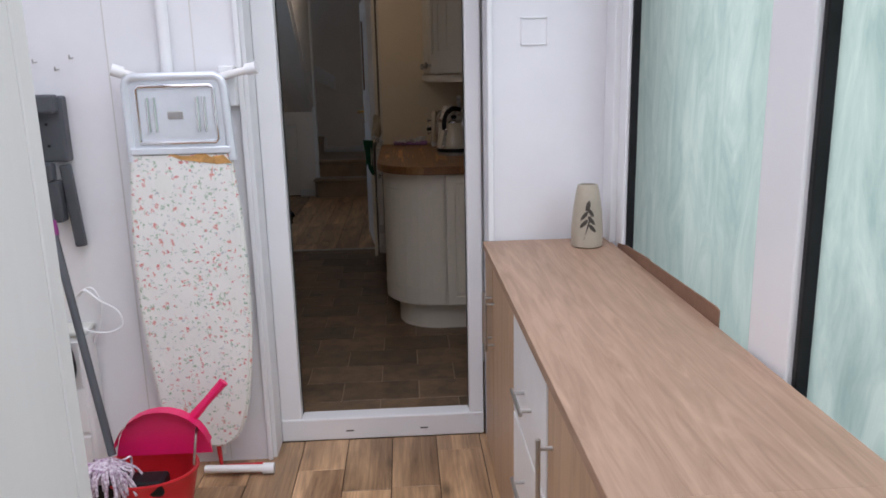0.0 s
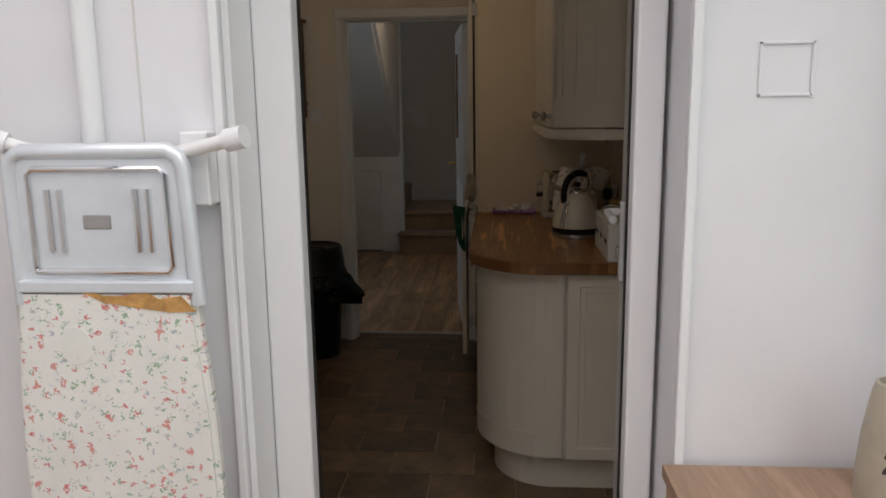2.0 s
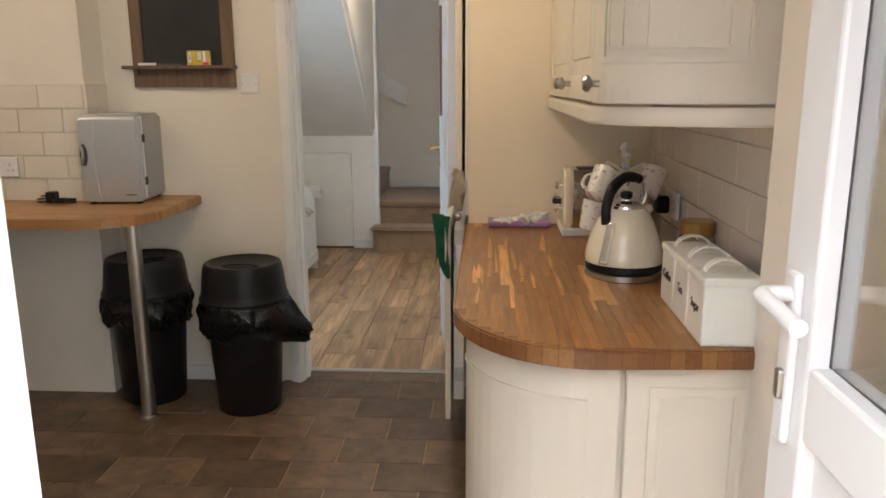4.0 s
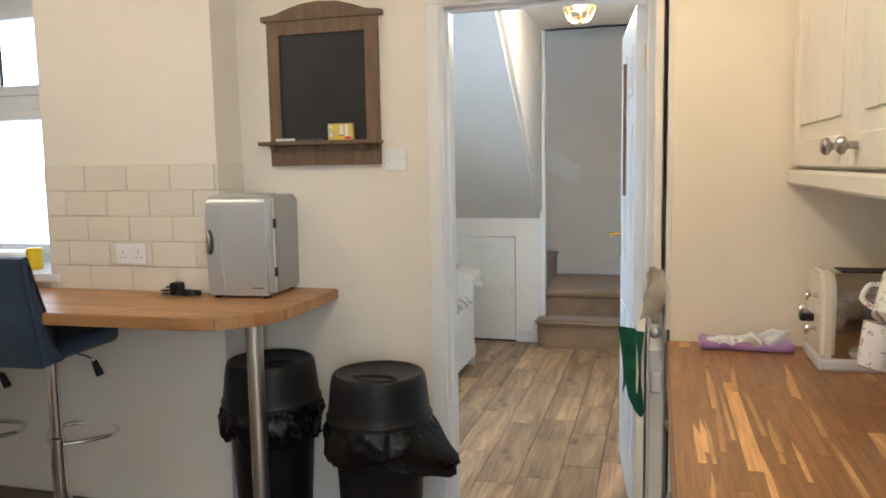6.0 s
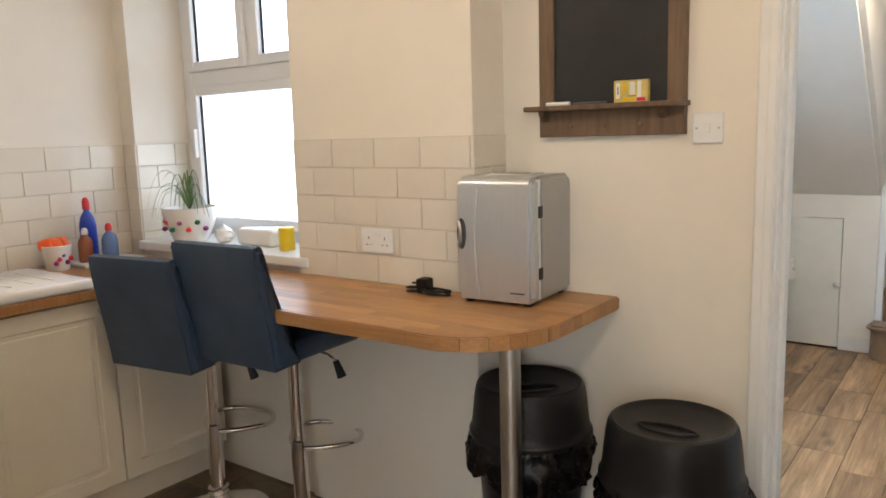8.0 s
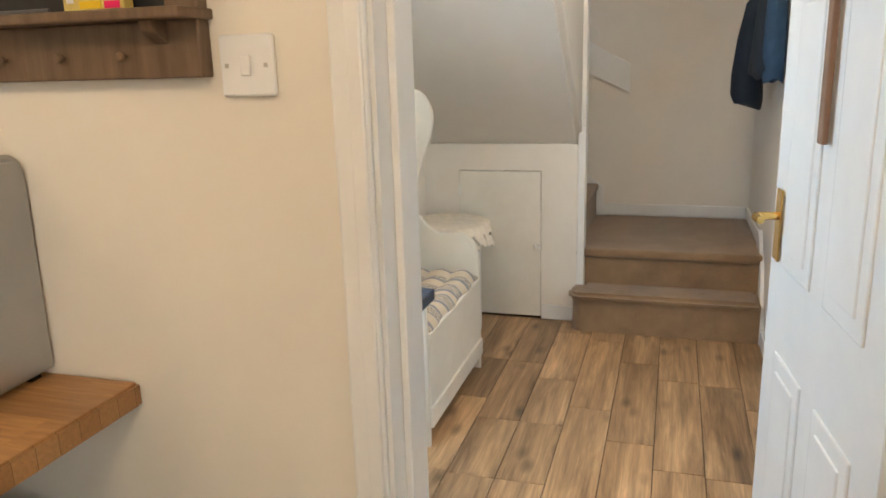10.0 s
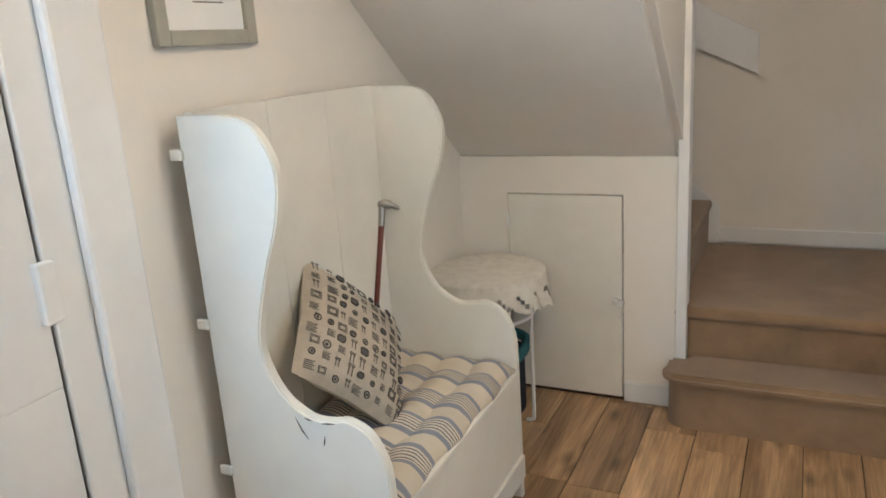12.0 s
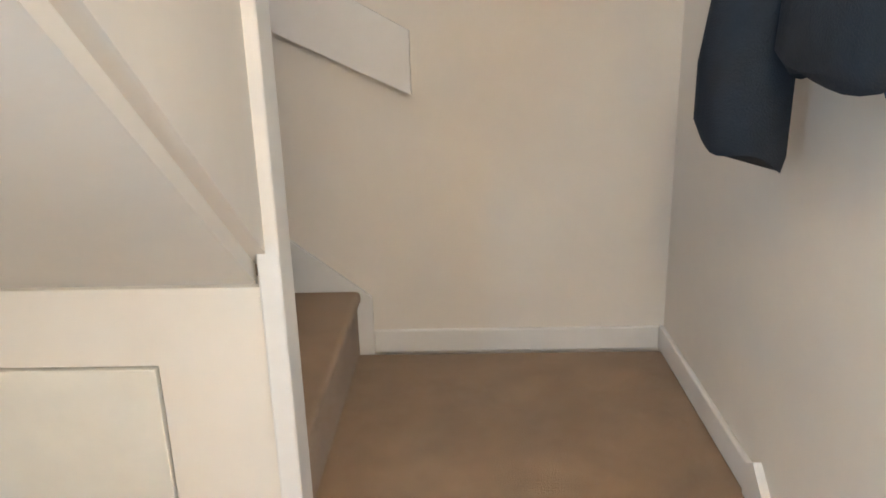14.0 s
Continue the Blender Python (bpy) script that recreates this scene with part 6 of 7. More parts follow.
part("body", lathe(bmesh.new(), [(0.034, 0), (0.038, 0.004), (0.042, 0.06), (0.04, 0.062)], 24), CERAMIC, cu, "", True)
part("lid", lathe(bmesh.new(), [(0.044, 0.062), (0.044, 0.068), (0.012, 0.076), (0.01, 0.085), (0.003, 0.088)], 24), CERAMIC, cu, "", True)
bm = bmesh.new()
bmesh.ops.create_icosphere(bm, subdivisions=2, radius=1.0, matrix=Matrix.Translation((0.036, -0.012, 0.035)) @ Matrix.Diagonal((0.006, 0.016, 0.014, 1)))
part("flower", bm, REDP, cu, "red printed flower", True)
ps = thing("planter", (-3.47, 5.50, 0.913), "white china pot holding sponges beside the sink", "pot")
part("pot", lathe(bmesh.new(), [(0.045, 0), (0.048, 0.004), (0.062, 0.105), (0.06, 0.108), (0.055, 0.10), (0.044, 0.01)], 26), CERAMIC, ps, "", True)
for k in range(5):
    bm = bmesh.new()
    bmesh.ops.create_icosphere(bm, subdivisions=2, radius=1.0, matrix=Matrix.Translation((0.052, -0.03 + 0.016 * k, 0.035 + 0.016 * (k % 3))) @ Matrix.Diagonal((0.006, 0.011, 0.011, 1)))
    part("flower", bm, (PURPLEP, REDP, BLUEP)[k % 3], ps, "small printed flower", True)
bm = bmesh.new()
for k in range(4):
    box(bm, -0.03, 0.03, -0.022, 0.022, 0.0, 0.05, 0.012, 2, pose(0.0, -0.035 + 0.022 * k, 0.085, random.uniform(-25, 25), random.uniform(-20, 20), random.uniform(0, 90)))
tagged(part("sponge", bm, ORANGE, None, "", True), "orange and yellow sponges in the pot", "sponge").matrix_world = pose(-3.47, 5.50, 0.915)
tr = tagged(part("tray", slab(-3.56, -3.38, 5.57, 5.86, 0.913, 0.928, 0.005), GREYPANEL), "pale tray under the soap bottles", "tray")


def bottle(at, h, r, mat, cap, label):
    b = thing("bottle", at, label, "bottle", "bottles by the sink")
    part("body", lathe(bmesh.new(), [(r * 0.9, 0), (r, 0.005), (r, h * 0.55), (r * 0.8, h * 0.68), (r * 0.35, h * 0.78), (r * 0.33, h * 0.82)], 22), mat, b, "", True)
    part("cap", lathe(bmesh.new(), [(r * 0.45, h * 0.81), (r * 0.45, h * 0.93), (r * 0.25, h)], 16), cap, b, "", True)
    return b


SOAP = material("amber_soap", (0.30, 0.10, 0.05), 0.15, 0, 0.1, 10, 0, 40)
bottle((-3.47, 5.63, 0.928), 0.15, 0.032, SOAP, GREYPANEL, "small amber soap dispenser")
bottle((-3.52, 5.675, 0.928), 0.28, 0.036, BLUEP, REDP, "tall blue cleaner bottle with a red cap")
bottle((-3.42, 5.715, 0.928), 0.165, 0.034, material("clear_blue_cleaner", (0.12, 0.20, 0.42), 0.15), REDP, "small clear blue spray bottle with a red cap")

pt = thing("plant_pot", (-3.25, 6.03, 0.985), "spider plant in a flowered white pot on the sill", "houseplant")
part("pot", lathe(bmesh.new(), [(0.06, 0), (0.065, 0.005), (0.095, 0.09), (0.102, 0.135), (0.104, 0.15), (0.097, 0.15), (0.088, 0.10), (0.05, 0.02)], 32), CERAMIC, pt, "white china pot", True)
for k in range(9):
    a = radians(200 + 20 * k)
    bm = bmesh.new()
    bmesh.ops.create_icosphere(bm, subdivisions=1, radius=1.0, matrix=Matrix.Translation((0.094 * math.cos(a), 0.094 * math.sin(a), 0.06 + 0.03 * (k % 2))) @ Matrix.Diagonal((0.012, 0.012, 0.012, 1)))
    part("flower", bm, (REDP, GREENCLOTH, PURPLEP)[k % 3], pt, "small painted flower", True)
part("soil", lathe(bmesh.new(), [(0.09, 0.125), (0.05, 0.135), (0.005, 0.137)], 24), SOIL, pt, "", True)
bm = bmesh.new()
for k in range(34):
    a, r, up = random.uniform(0, 6.28), random.uniform(0.14, 0.33), random.uniform(0.05, 0.14)
    d = Vector((math.cos(a), math.sin(a) * 0.6, 0))
    if d.y > 0:
        r *= 0.4
    r *= 0.55 if d.x > 0.2 else 1.2
    up *= 1.2
    side = Vector((-d.y, d.x, 0)) * 0.0045
    line = curve_pts([(0, 0, 0.135), d * r * 0.35 + Vector((0, 0, 0.135 + up)), d * r * 0.75 + Vector((0, 0, 0.13 + up * 0.9)), d * r + Vector((0, 0, 0.10 + up * 0.2))], 4)
    prev = None
    for i, p in enumerate(line):
        w = side * (1 - 0.85 * i / (len(line) - 1))
        cur = (bm.verts.new(p + w), bm.verts.new(p + Vector((0, 0, -0.0015))), bm.verts.new(p - w))
        if prev:
            bm.faces.new((prev[0], prev[1], cur[1], cur[0]))
            bm.faces.new((prev[1], prev[2], cur[2], cur[1]))
        prev = cur
part("leaves", bm, LEAF, pt, "long arching striped leaves", True)
pt.matrix_world = pose(-3.25, 6.02, 0.985) @ Matrix.Diagonal((1.2, 1.2, 1.05, 1))
tpot = thing("teapot", (-3.06, 6.06, 0.985), "small white teapot on the window sill", "teapot")
part("body", lathe(bmesh.new(), [(0.02, 0), (0.03, 0.004), (0.042, 0.03), (0.035, 0.055), (0.018, 0.066), (0.006, 0.076), (0.003, 0.082)], 24), CERAMIC, tpot, "", True)
part("handle", tube(bmesh.new(), curve_pts([(0.035, 0, 0.05), (0.065, 0, 0.045), (0.06, 0, 0.02), (0.036, 0, 0.02)], 4), 0.004, 8), CERAMIC, tpot, "", True)
part("spout", tube(bmesh.new(), [(-0.035, 0, 0.025), (-0.06, 0, 0.05)], [0.008, 0.005], 8), CERAMIC, tpot, "", True)
tagged(part("storage_tub", slab(-2.93, -2.70, 6.02, 6.16, 0.985, 1.06, 0.02, 3), CERAMIC, None, "", True), "white oval dish on the window sill", "dish")
tagged(part("candle_jar", lathe(bmesh.new(), [(0.03, 0), (0.033, 0.004), (0.033, 0.09), (0.028, 0.095)], 20, Matrix.Translation((-2.60, 6.02, 0.985))), YELLOWP, None, "", True), "yellow printed jar on the window sill", "jar")
# lamps that light the rooms
def ceiling_lamp(at):
    lp = thing("ceiling_lamp", at, "shallow white ceiling lamp in the kitchen", "ceiling lamp", "kitchen ceiling lamps")
    part("rose", lathe(bmesh.new(), [(0.06, 0.0), (0.06, -0.02), (0.012, -0.03), (0.012, -0.12)], 24), GLOSS, lp, "", True)
    part("bulb", lathe(bmesh.new(), [(0.012, -0.11), (0.03, -0.125), (0.034, -0.14), (0.026, -0.16), (0.004, -0.168)], 20), BULBGLOW, lp, "glowing bulb", True)
    part("shade", lathe(bmesh.new(), [(0.02, -0.06), (0.15, -0.10), (0.152, -0.105), (0.148, -0.104), (0.02, -0.066)], 32), GLOSS, lp, "shallow white shade", True)


ceiling_lamp((-0.40, 4.70, CEIL))
ceiling_lamp((-2.1, 4.95, CEIL))
pd = thing("pendant_lamp", (-0.36, 7.62, CEIL), "caged brass pendant lamp, lit", "pendant lamp")
part("rose", lathe(bmesh.new(), [(0.05, 0.0), (0.05, -0.015), (0.024, -0.02), (0.012, -0.03)], 20), BRASS, pd, "", True)
part("holder", lathe(bmesh.new(), [(0.012, -0.018), (0.022, -0.02), (0.022, -0.06), (0.016, -0.065)], 16), BRASS, pd, "brass lamp holder", True)
bm = bmesh.new()
for k in range(8):
    a = 2 * math.pi * k / 8
    c, s = math.cos(a), math.sin(a)
    tube(bm, curve_pts([(0.022 * c, 0.022 * s, -0.050), (0.07 * c, 0.07 * s, -0.100), (0.085 * c, 0.085 * s, -0.160), (0.055 * c, 0.055 * s, -0.225), (0.02 * c, 0.02 * s, -0.240)], 4), 0.0028, 6)
for r, z in ((0.085, -0.160), (0.06, -0.220)):
    tube(bm, [(r * math.cos(i * 0.2618), r * math.sin(i * 0.2618), z) for i in range(25)], 0.0028, 6)
part("cage", bm, BRASS, pd, "brass wire cage", True)
part("bulb", lathe(bmesh.new(), [(0.012, -0.065), (0.016, -0.080), (0.032, -0.130), (0.03, -0.160), (0.012, -0.178), (0.002, -0.180)], 20), BULBGLOW, pd, "glowing bulb", True)

# ---- hall things ----
SETTLE = material("white_painted_settle", (0.78, 0.76, 0.70), 0.42, 0, 0.04, 3, 0.08, 40)
se = thing("settle", (0, 0, 0), "white painted high-backed wing settle with a lift-up seat box", "bench")
XB = -1.622


def wing(y0, y1):
    side = [(XB, 0.0), (XB, 1.327), (-1.50, 1.326), (-1.44, 1.312), (-1.40, 1.27), (-1.376, 1.20), (-1.392, 1.10), (-1.43, 1.0), (-1.462, 0.90), (-1.477, 0.82), (-1.462, 0.755), (-1.425, 0.697), (-1.363, 0.660), (-1.31, 0.660), (-1.265, 0.666), (-1.212, 0.638), (-1.178, 0.57), (-1.172, 0.48), (-1.172, 0.06), (-1.172, 0.0)]
    smooth_part = [tuple(p)[:2] for p in curve_pts([(x, z, 0) for x, z in side[2:18]], 4)]
    pts = side[:2] + smooth_part + [(-1.172, 0.0), (-1.215, 0.0), (-1.24, 0.06), (-1.30, 0.085), (-1.50, 0.085), (-1.56, 0.06), (-1.585, 0.0)]
    bm = prism(bmesh.new(), pts, y0, y1, "y")
    es = [e for e in bm.edges if abs(e.verts[0].co.y - e.verts[1].co.y) < 1e-5]
    bmesh.ops.bevel(bm, geom=es, offset=0.004, segments=2, affect="EDGES")
    return part("side_wing", bm, SETTLE, se, "shaped white wing and arm", True)


wing(7.605, 7.632)
wing(8.398, 8.425)
for k in range(3):
    a = 7.632 + 0.2553 * k
    part("back_board", slab(XB, XB + 0.022, a, a + 0.2543, 0.09, 1.333, 0.0015), SETTLE, se)
part("seat_box", slab(XB + 0.022, -1.185, 7.632, 8.398, 0.10, 0.42), SETTLE, se)
part("front_panel", slab(-1.185, -1.170, 7.633, 8.397, 0.125, 0.43, 0.002), SETTLE, se)
part("base_rail", slab(-1.187, -1.160, 7.62, 8.41, 0.075, 0.155, 0.004), SETTLE, se)
part("seat", slab(XB + 0.022, -1.165, 7.634, 8.396, 0.43, 0.452, 0.004), SETTLE, se)
for z in (1.245, 0.856, 0.48):
    part("tenon", slab(-1.644, -1.612, 7.594, 7.606, z - 0.012, z + 0.012, 0.003), SETTLE, se)
CRACK = material("chipped_paint_wood", (0.05, 0.04, 0.03), 0.8, 0, 0.2, 30, 0, 60)
for x0, z0, x1, z1 in ((-1.405, 0.655, -1.375, 0.605), (-1.33, 0.62, -1.335, 0.595), (-1.38, 0.657, -1.36, 0.653), (-1.335, 0.650, -1.30, 0.655)):
    d = Vector((x1 - x0, 0, z1 - z0))
    part("paint_chip", tube(bmesh.new(), [(x0, 7.6052, z0), (x0 + d.x * 0.5, 7.6048, z0 + d.z * 0.6), (x1, 7.6052, z1)], [0.0008, 0.0022, 0.0008], 5), CRACK, se, "dark chip in the paint")

# striped tufted seat pad
STRIPE = bpy.data.materials.new("striped_ticking")
STRIPE.use_nodes = True
nt = STRIPE.node_tree
b = nt.nodes["Principled BSDF"]
b.inputs["Roughness"].default_value = 0.9
co = nt.nodes.new("ShaderNodeTexCoord")
sp = nt.nodes.new("ShaderNodeSeparateXYZ")
nt.links.new(co.outputs["Object"], sp.inputs[0])
ml = node(nt, "ShaderNodeMath")
ml.operation = "MULTIPLY"
ml.inputs[1].default_value = 1 / 0.145
fr_ = node(nt, "ShaderNodeMath")
fr_.operation = "FRACT"
nt.links.new(sp.outputs["Y"], ml.inputs[0])
nt.links.new(ml.outputs[0], fr_.inputs[0])
rp = nt.nodes.new("ShaderNodeValToRGB")
rp.color_ramp.interpolation = "CONSTANT"
cream_c, blue_c, grey_c = (0.62, 0.54, 0.43, 1), (0.09, 0.10, 0.14, 1), (0.25, 0.26, 0.30, 1)
els = rp.color_ramp.elements
els[0].position, els[0].color = 0.0, cream_c
els[1].position, els[1].color = 0.40, grey_c
for pos, c in ((0.52, cream_c), (0.56, blue_c), (0.585, cream_c), (0.63, blue_c), (0.655, cream_c), (0.70, blue_c), (0.725, cream_c), (0.77, blue_c), (0.795, cream_c), (0.84, grey_c), (0.95, cream_c)):
    e = els.new(pos)
    e.color = c
nt.links.new(fr_.outputs[0], rp.inputs["Fac"])
nt.links.new(rp.outputs["Color"], b.inputs["Base Color"])
wv_ = node(nt, "ShaderNodeTexNoise", Scale=350.0)
bp_ = node(nt, "ShaderNodeBump", Strength=0.4, Distance=0.002)
nt.links.new(co.outputs["Object"], wv_.inputs["Vector"])
nt.links.new(wv_.outputs["Fac"], bp_.inputs["Height"])
nt.links.new(bp_.outputs[0], b.inputs["Normal"])
bm = bmesh.new()
nx, ny = 40, 64
x0, x1, y0, y1 = -1.60, -1.172, 7.645, 8.39
grid = []
for i in range(nx + 1):
    row = []
    for j in range(ny + 1):
        u, v = i / nx, j / ny
        edge = min(1, min(u, 1 - u) * 14) ** 0.5 * min(1, min(v, 1 - v) * 18) ** 0.5
        tuft = abs(math.sin(u * math.pi * 4)) * 0.6 + abs(math.sin(v * math.pi * 6)) * 0.4
        row.append(bm.verts.new((x0 + (x1 - x0) * u + 0.006 * math.sin(v * 19), y0 + (y1 - y0) * v + 0.008 * math.sin(u * 12 + v * 5), 0.462 + edge * (0.014 + 0.028 * tuft))))
    grid.append(row)
for i in range(nx):
    for j in range(ny):
        bm.faces.new((grid[i][j], grid[i + 1][j], grid[i + 1][j + 1], grid[i][j + 1]))
low = [bm.verts.new((x, y, 0.4525)) for x, y in ((x0, y0), (x1, y0), (x1, y1), (x0, y1))]
rim = [e for e in bm.edges if len(e.link_faces) == 1]
ext = bmesh.ops.extrude_edge_only(bm, edges=rim)
for v in ext["geom"]:
    if isinstance(v, bmesh.types.BMVert):
        v.co.z = 0.4525
for v in low:
    bm.verts.remove(v)
tagged(part("seat_pad", bm, STRIPE, None, "", True), "blue and cream striped tufted pad on the settle", "seat pad")

# printed cushion
CUSH = material("printed_linen_cushion", (0.50, 0.44, 0.36), 0.9, 0, 0.06, 20, 0.4, 260)
bm = bmesh.new()
n = 20
gr = [[[], []] for _ in range(n + 1)]
for i in range(n + 1):
    for j in range(n + 1):
        u, v = i / n * 2 - 1, j / n * 2 - 1
        puff = max(0, (1 - u ** 4) * (1 - v ** 4)) ** 0.6
        pinch = 1 - 0.07 * (1 - abs(u * v))
        for s in (0, 1):
            gr[i][s].append(bm.verts.new((u * 0.215 * pinch, (1 if s else -1) * 0.062 * puff, v * 0.215 * pinch)))
for i in range(n):
    for j in range(n):
        for s in (0, 1):
            q = [gr[i][s][j], gr[i + 1][s][j], gr[i + 1][s][j + 1], gr[i][s][j + 1]]
            bm.faces.new(q if s == 0 else q[::-1])
bmesh.ops.remove_doubles(bm, verts=bm.verts[:], dist=0.0008)
cs = thing("cushion", (-1.505, 7.80, 0.71), "grey linen cushion with small black household prints, leaning", "cushion")
cs.matrix_world = pose(-1.475, 7.955, 0.68, -40.7, 36.8, 69.1) @ pose(0, 0, 0, 0, 10, 0) @ Matrix.Diagonal((0.88, 0.88, 0.88, 1))
part("cover", bm, CUSH, cs, "", True)
bm = bmesh.new()
for r in range(10):
    for c in range(9):
        x, z = -0.182 + 0.0445 * c + random.uniform(-0.007, 0.007), -0.186 + 0.041 * r + random.uniform(-0.004, 0.004)
        puff = max(0, (1 - (x / 0.215) ** 4) * (1 - (z / 0.215) ** 4)) ** 0.6
        y = -0.062 * puff - 0.0012
        k = random.randint(0, 4)
        rot = pose(x, y, z, math.degrees(-0.35 * z / 0.2), 0, math.degrees(0.35 * x / 0.2)) @ Matrix.Scale(random.uniform(0.65, 1.1), 4)
        if k == 0:
            for w, h in ((0.036, 0.030), (0.026, 0.02)):
                for a in ((-w / 2, w / 2, -h / 2, -h / 2 + 0.0025), (-w / 2, w / 2, h / 2 - 0.0025, h / 2), (-w / 2, -w / 2 + 0.0025, -h / 2, h / 2), (w / 2 - 0.0025, w / 2, -h / 2, h / 2)):
                    box(bm, a[0], a[1], -0.0006, 0.0006, a[2], a[3], 0, 1, rot)
        elif k == 1:
            for q in range(5):
                box(bm, -0.018, 0.018 - 0.006 * (q % 2), -0.0006, 0.0006, -0.014 + q * 0.0065, -0.0115 + q * 0.0065, 0, 1, rot)
        elif k == 2:
            tube(bm, [rot @ Vector((0.012 * math.cos(t * 0.785), 0, 0.012 * math.sin(t * 0.785))) for t in range(9)], 0.002, 5)
            box(bm, -0.004, 0.004, -0.001, 0.001, -0.004, 0.004, 0, 1, rot)
        elif k == 3:
            for q in (-0.01, 0.004):
                box(bm, q, q + 0.003, -0.0006, 0.0006, -0.018, 0.012, 0, 1, rot)
                tube(bm, [rot @ Vector((q + 0.0015 + 0.005 * math.cos(t), 0, 0.014 + 0.005 * math.sin(t))) for t in range(7)], 0.0013, 5)
        else:
            box(bm, -0.014, 0.014, -0.0006, 0.0006, -0.011, 0.012, 0.004, 1, rot)
pr = part("print", bm, material("grey_print", (0.10, 0.092, 0.085), 0.8), cs, "small black printed motifs")
cn = thing("walking_stick", (-0.012, 0, 0.004), "red-brown walking stick with a silver bird-head handle", "walking stick")
part("shaft", tube(bmesh.new(), [(-1.585, 8.255, 0.50), (-1.583, 8.376, 0.91)], [0.0085, 0.010], 10), CANEWOOD, cn, "", True)
part("collar", tube(bmesh.new(), [(-1.583, 8.372, 0.895), (-1.583, 8.385, 0.955)], 0.0115, 10), PEWTER, cn, "", True)
part("handle", tube(bmesh.new(), curve_pts([(-1.600, 8.368, 0.955), (-1.585, 8.382, 0.966), (-1.558, 8.392, 0.960), (-1.525, 8.396, 0.948)], 4), [0.009] * 5 + [0.014] * 4 + [0.008] * 3 + [0.004], 10), PEWTER, cn, "silver bird-head handle", True)

# round table with lace cloth beside the settle
tb = thing("side_table", (-1.458, 8.888, 0), "small round white wire table beside the settle", "side table")
R = 0.208
TH = 0.06
part("top", lathe(bmesh.new(), [(R, 0.525 + TH), (R + 0.004, 0.53 + TH), (R, 0.545 + TH), (0.01, 0.546 + TH)], 36), GLOSS, tb, "", True)
for a in (0, 90, 180, 270):
    c, s = math.cos(radians(a)), math.sin(radians(a))
    part("leg", tube(bmesh.new(), curve_pts([(0.17 * c, 0.17 * s, 0.525 + TH), (0.165 * c, 0.165 * s, 0.34), (0.165 * c, 0.165 * s, 0.05), (0.155 * c, 0.155 * s, 0.012), (0.135 * c, 0.135 * s, 0.01)], 4), 0.0075, 10), GLOSS, tb, "white wire leg", True)
part("ring", tube(bmesh.new(), [(0.166 * math.cos(i * 0.2094), 0.166 * math.sin(i * 0.2094), 0.44) for i in range(31)], 0.007, 8), GLOSS, tb, "", True)
bm = bmesh.new()
seg = 96
rings = []
for r, z in ((0.002, 0.5525), (0.1, 0.5525), (R, 0.5525), (R + 0.012, 0.545), (R + 0.014, 0.525)):
    rings.append([bm.verts.new((r * math.cos(2 * math.pi * i / seg), r * math.sin(2 * math.pi * i / seg), z + TH)) for i in range(seg)])
for j in range(5):
    u = (j + 1) / 5
    ring = []
    for i in range(seg):
        a = 2 * math.pi * i / seg
        r = R + 0.016 + 0.012 * u * math.sin(a * 11) + 0.01 * u
        ring.append(bm.verts.new((r * math.cos(a), r * math.sin(a), 0.52 + TH - 0.085 * u - 0.018 * u * abs(math.sin(a * 8)) - 0.02 * u * math.sin(a * 2))))
    rings.append(ring)
for k, (a, c) in enumerate(zip(rings, rings[1:])):
    for i in range(seg):
        if k >= 5 and (i * 7 + k * 3) % 5 == 0:
            continue
        bm.faces.new((a[i], a[(i + 1) % seg], c[(i + 1) % seg], c[i]))
bm.faces.new(rings[0][::-1])
cl_ = tagged(part("lace_cloth", bm, LACE, None, "", True), "round cream cloth with a lace edge on the side table", "tablecloth")
cl_.matrix_world = pose(-1.458, 8.888, 0)
bg = thing("bag", (-1.45, 8.90, 0), "dark bag with a teal lining under the side table", "bag")
part("body", slab(-0.09, 0.10, -0.08, 0.09, 0.0, 0.30, 0.03, 3), NAVYCLOTH, bg, "", True)
TEAL = material("teal_lining", (0.03, 0.16, 0.18), 0.8, 0, 0.15, 12, 0.3, 200)
part("lining", tube(bmesh.new(), curve_pts([(-0.08, -0.075, 0.30), (0.09, -0.075, 0.27), (0.10, 0.08, 0.31), (-0.08, 0.085, 0.33), (-0.08, -0.075, 0.30)], 6), 0.02, 8), TEAL, bg, "teal folded lining", True)

# under-stair cupboard door
uc_ = tagged(part("door_cupboard", slab(-1.471, -1.014, 9.172, 9.195, 0.014, 0.841, 0.002), SETTLE), "low white flush door of the under-stair cupboard", "door", kind="structure")
part("turn_button", slab(-1.045, -1.005, 9.155, 9.172, 0.405, 0.43, 0.005), CERAMIC, uc_, "white china turn-button")
knob(uc_, (-1.036, 9.171, 0.43), (0, -1, 0), 0.012, CERAMIC)
for z in (0.15, 0.70):
    part("hinge", slab(-1.478, -1.466, 9.168, 9.173, z, z + 0.06), GLOSS, uc_)

# framed drawing over the settle
SAGE = material("sage_frame", (0.36, 0.35, 0.30), 0.5)
pf = thing("picture_frame", (0, 0, 0), "grey-green framed drawing on the hall wall", "picture")
for a in ((7.63, 7.665, 1.47, 1.92), (7.925, 7.96, 1.47, 1.92), (7.665, 7.925, 1.47, 1.505), (7.665, 7.925, 1.885, 1.92)):
    part("frame", slab(-1.679, -1.655, a[0], a[1], a[2], a[3], 0.004), SAGE, pf, "sage grey frame bar")
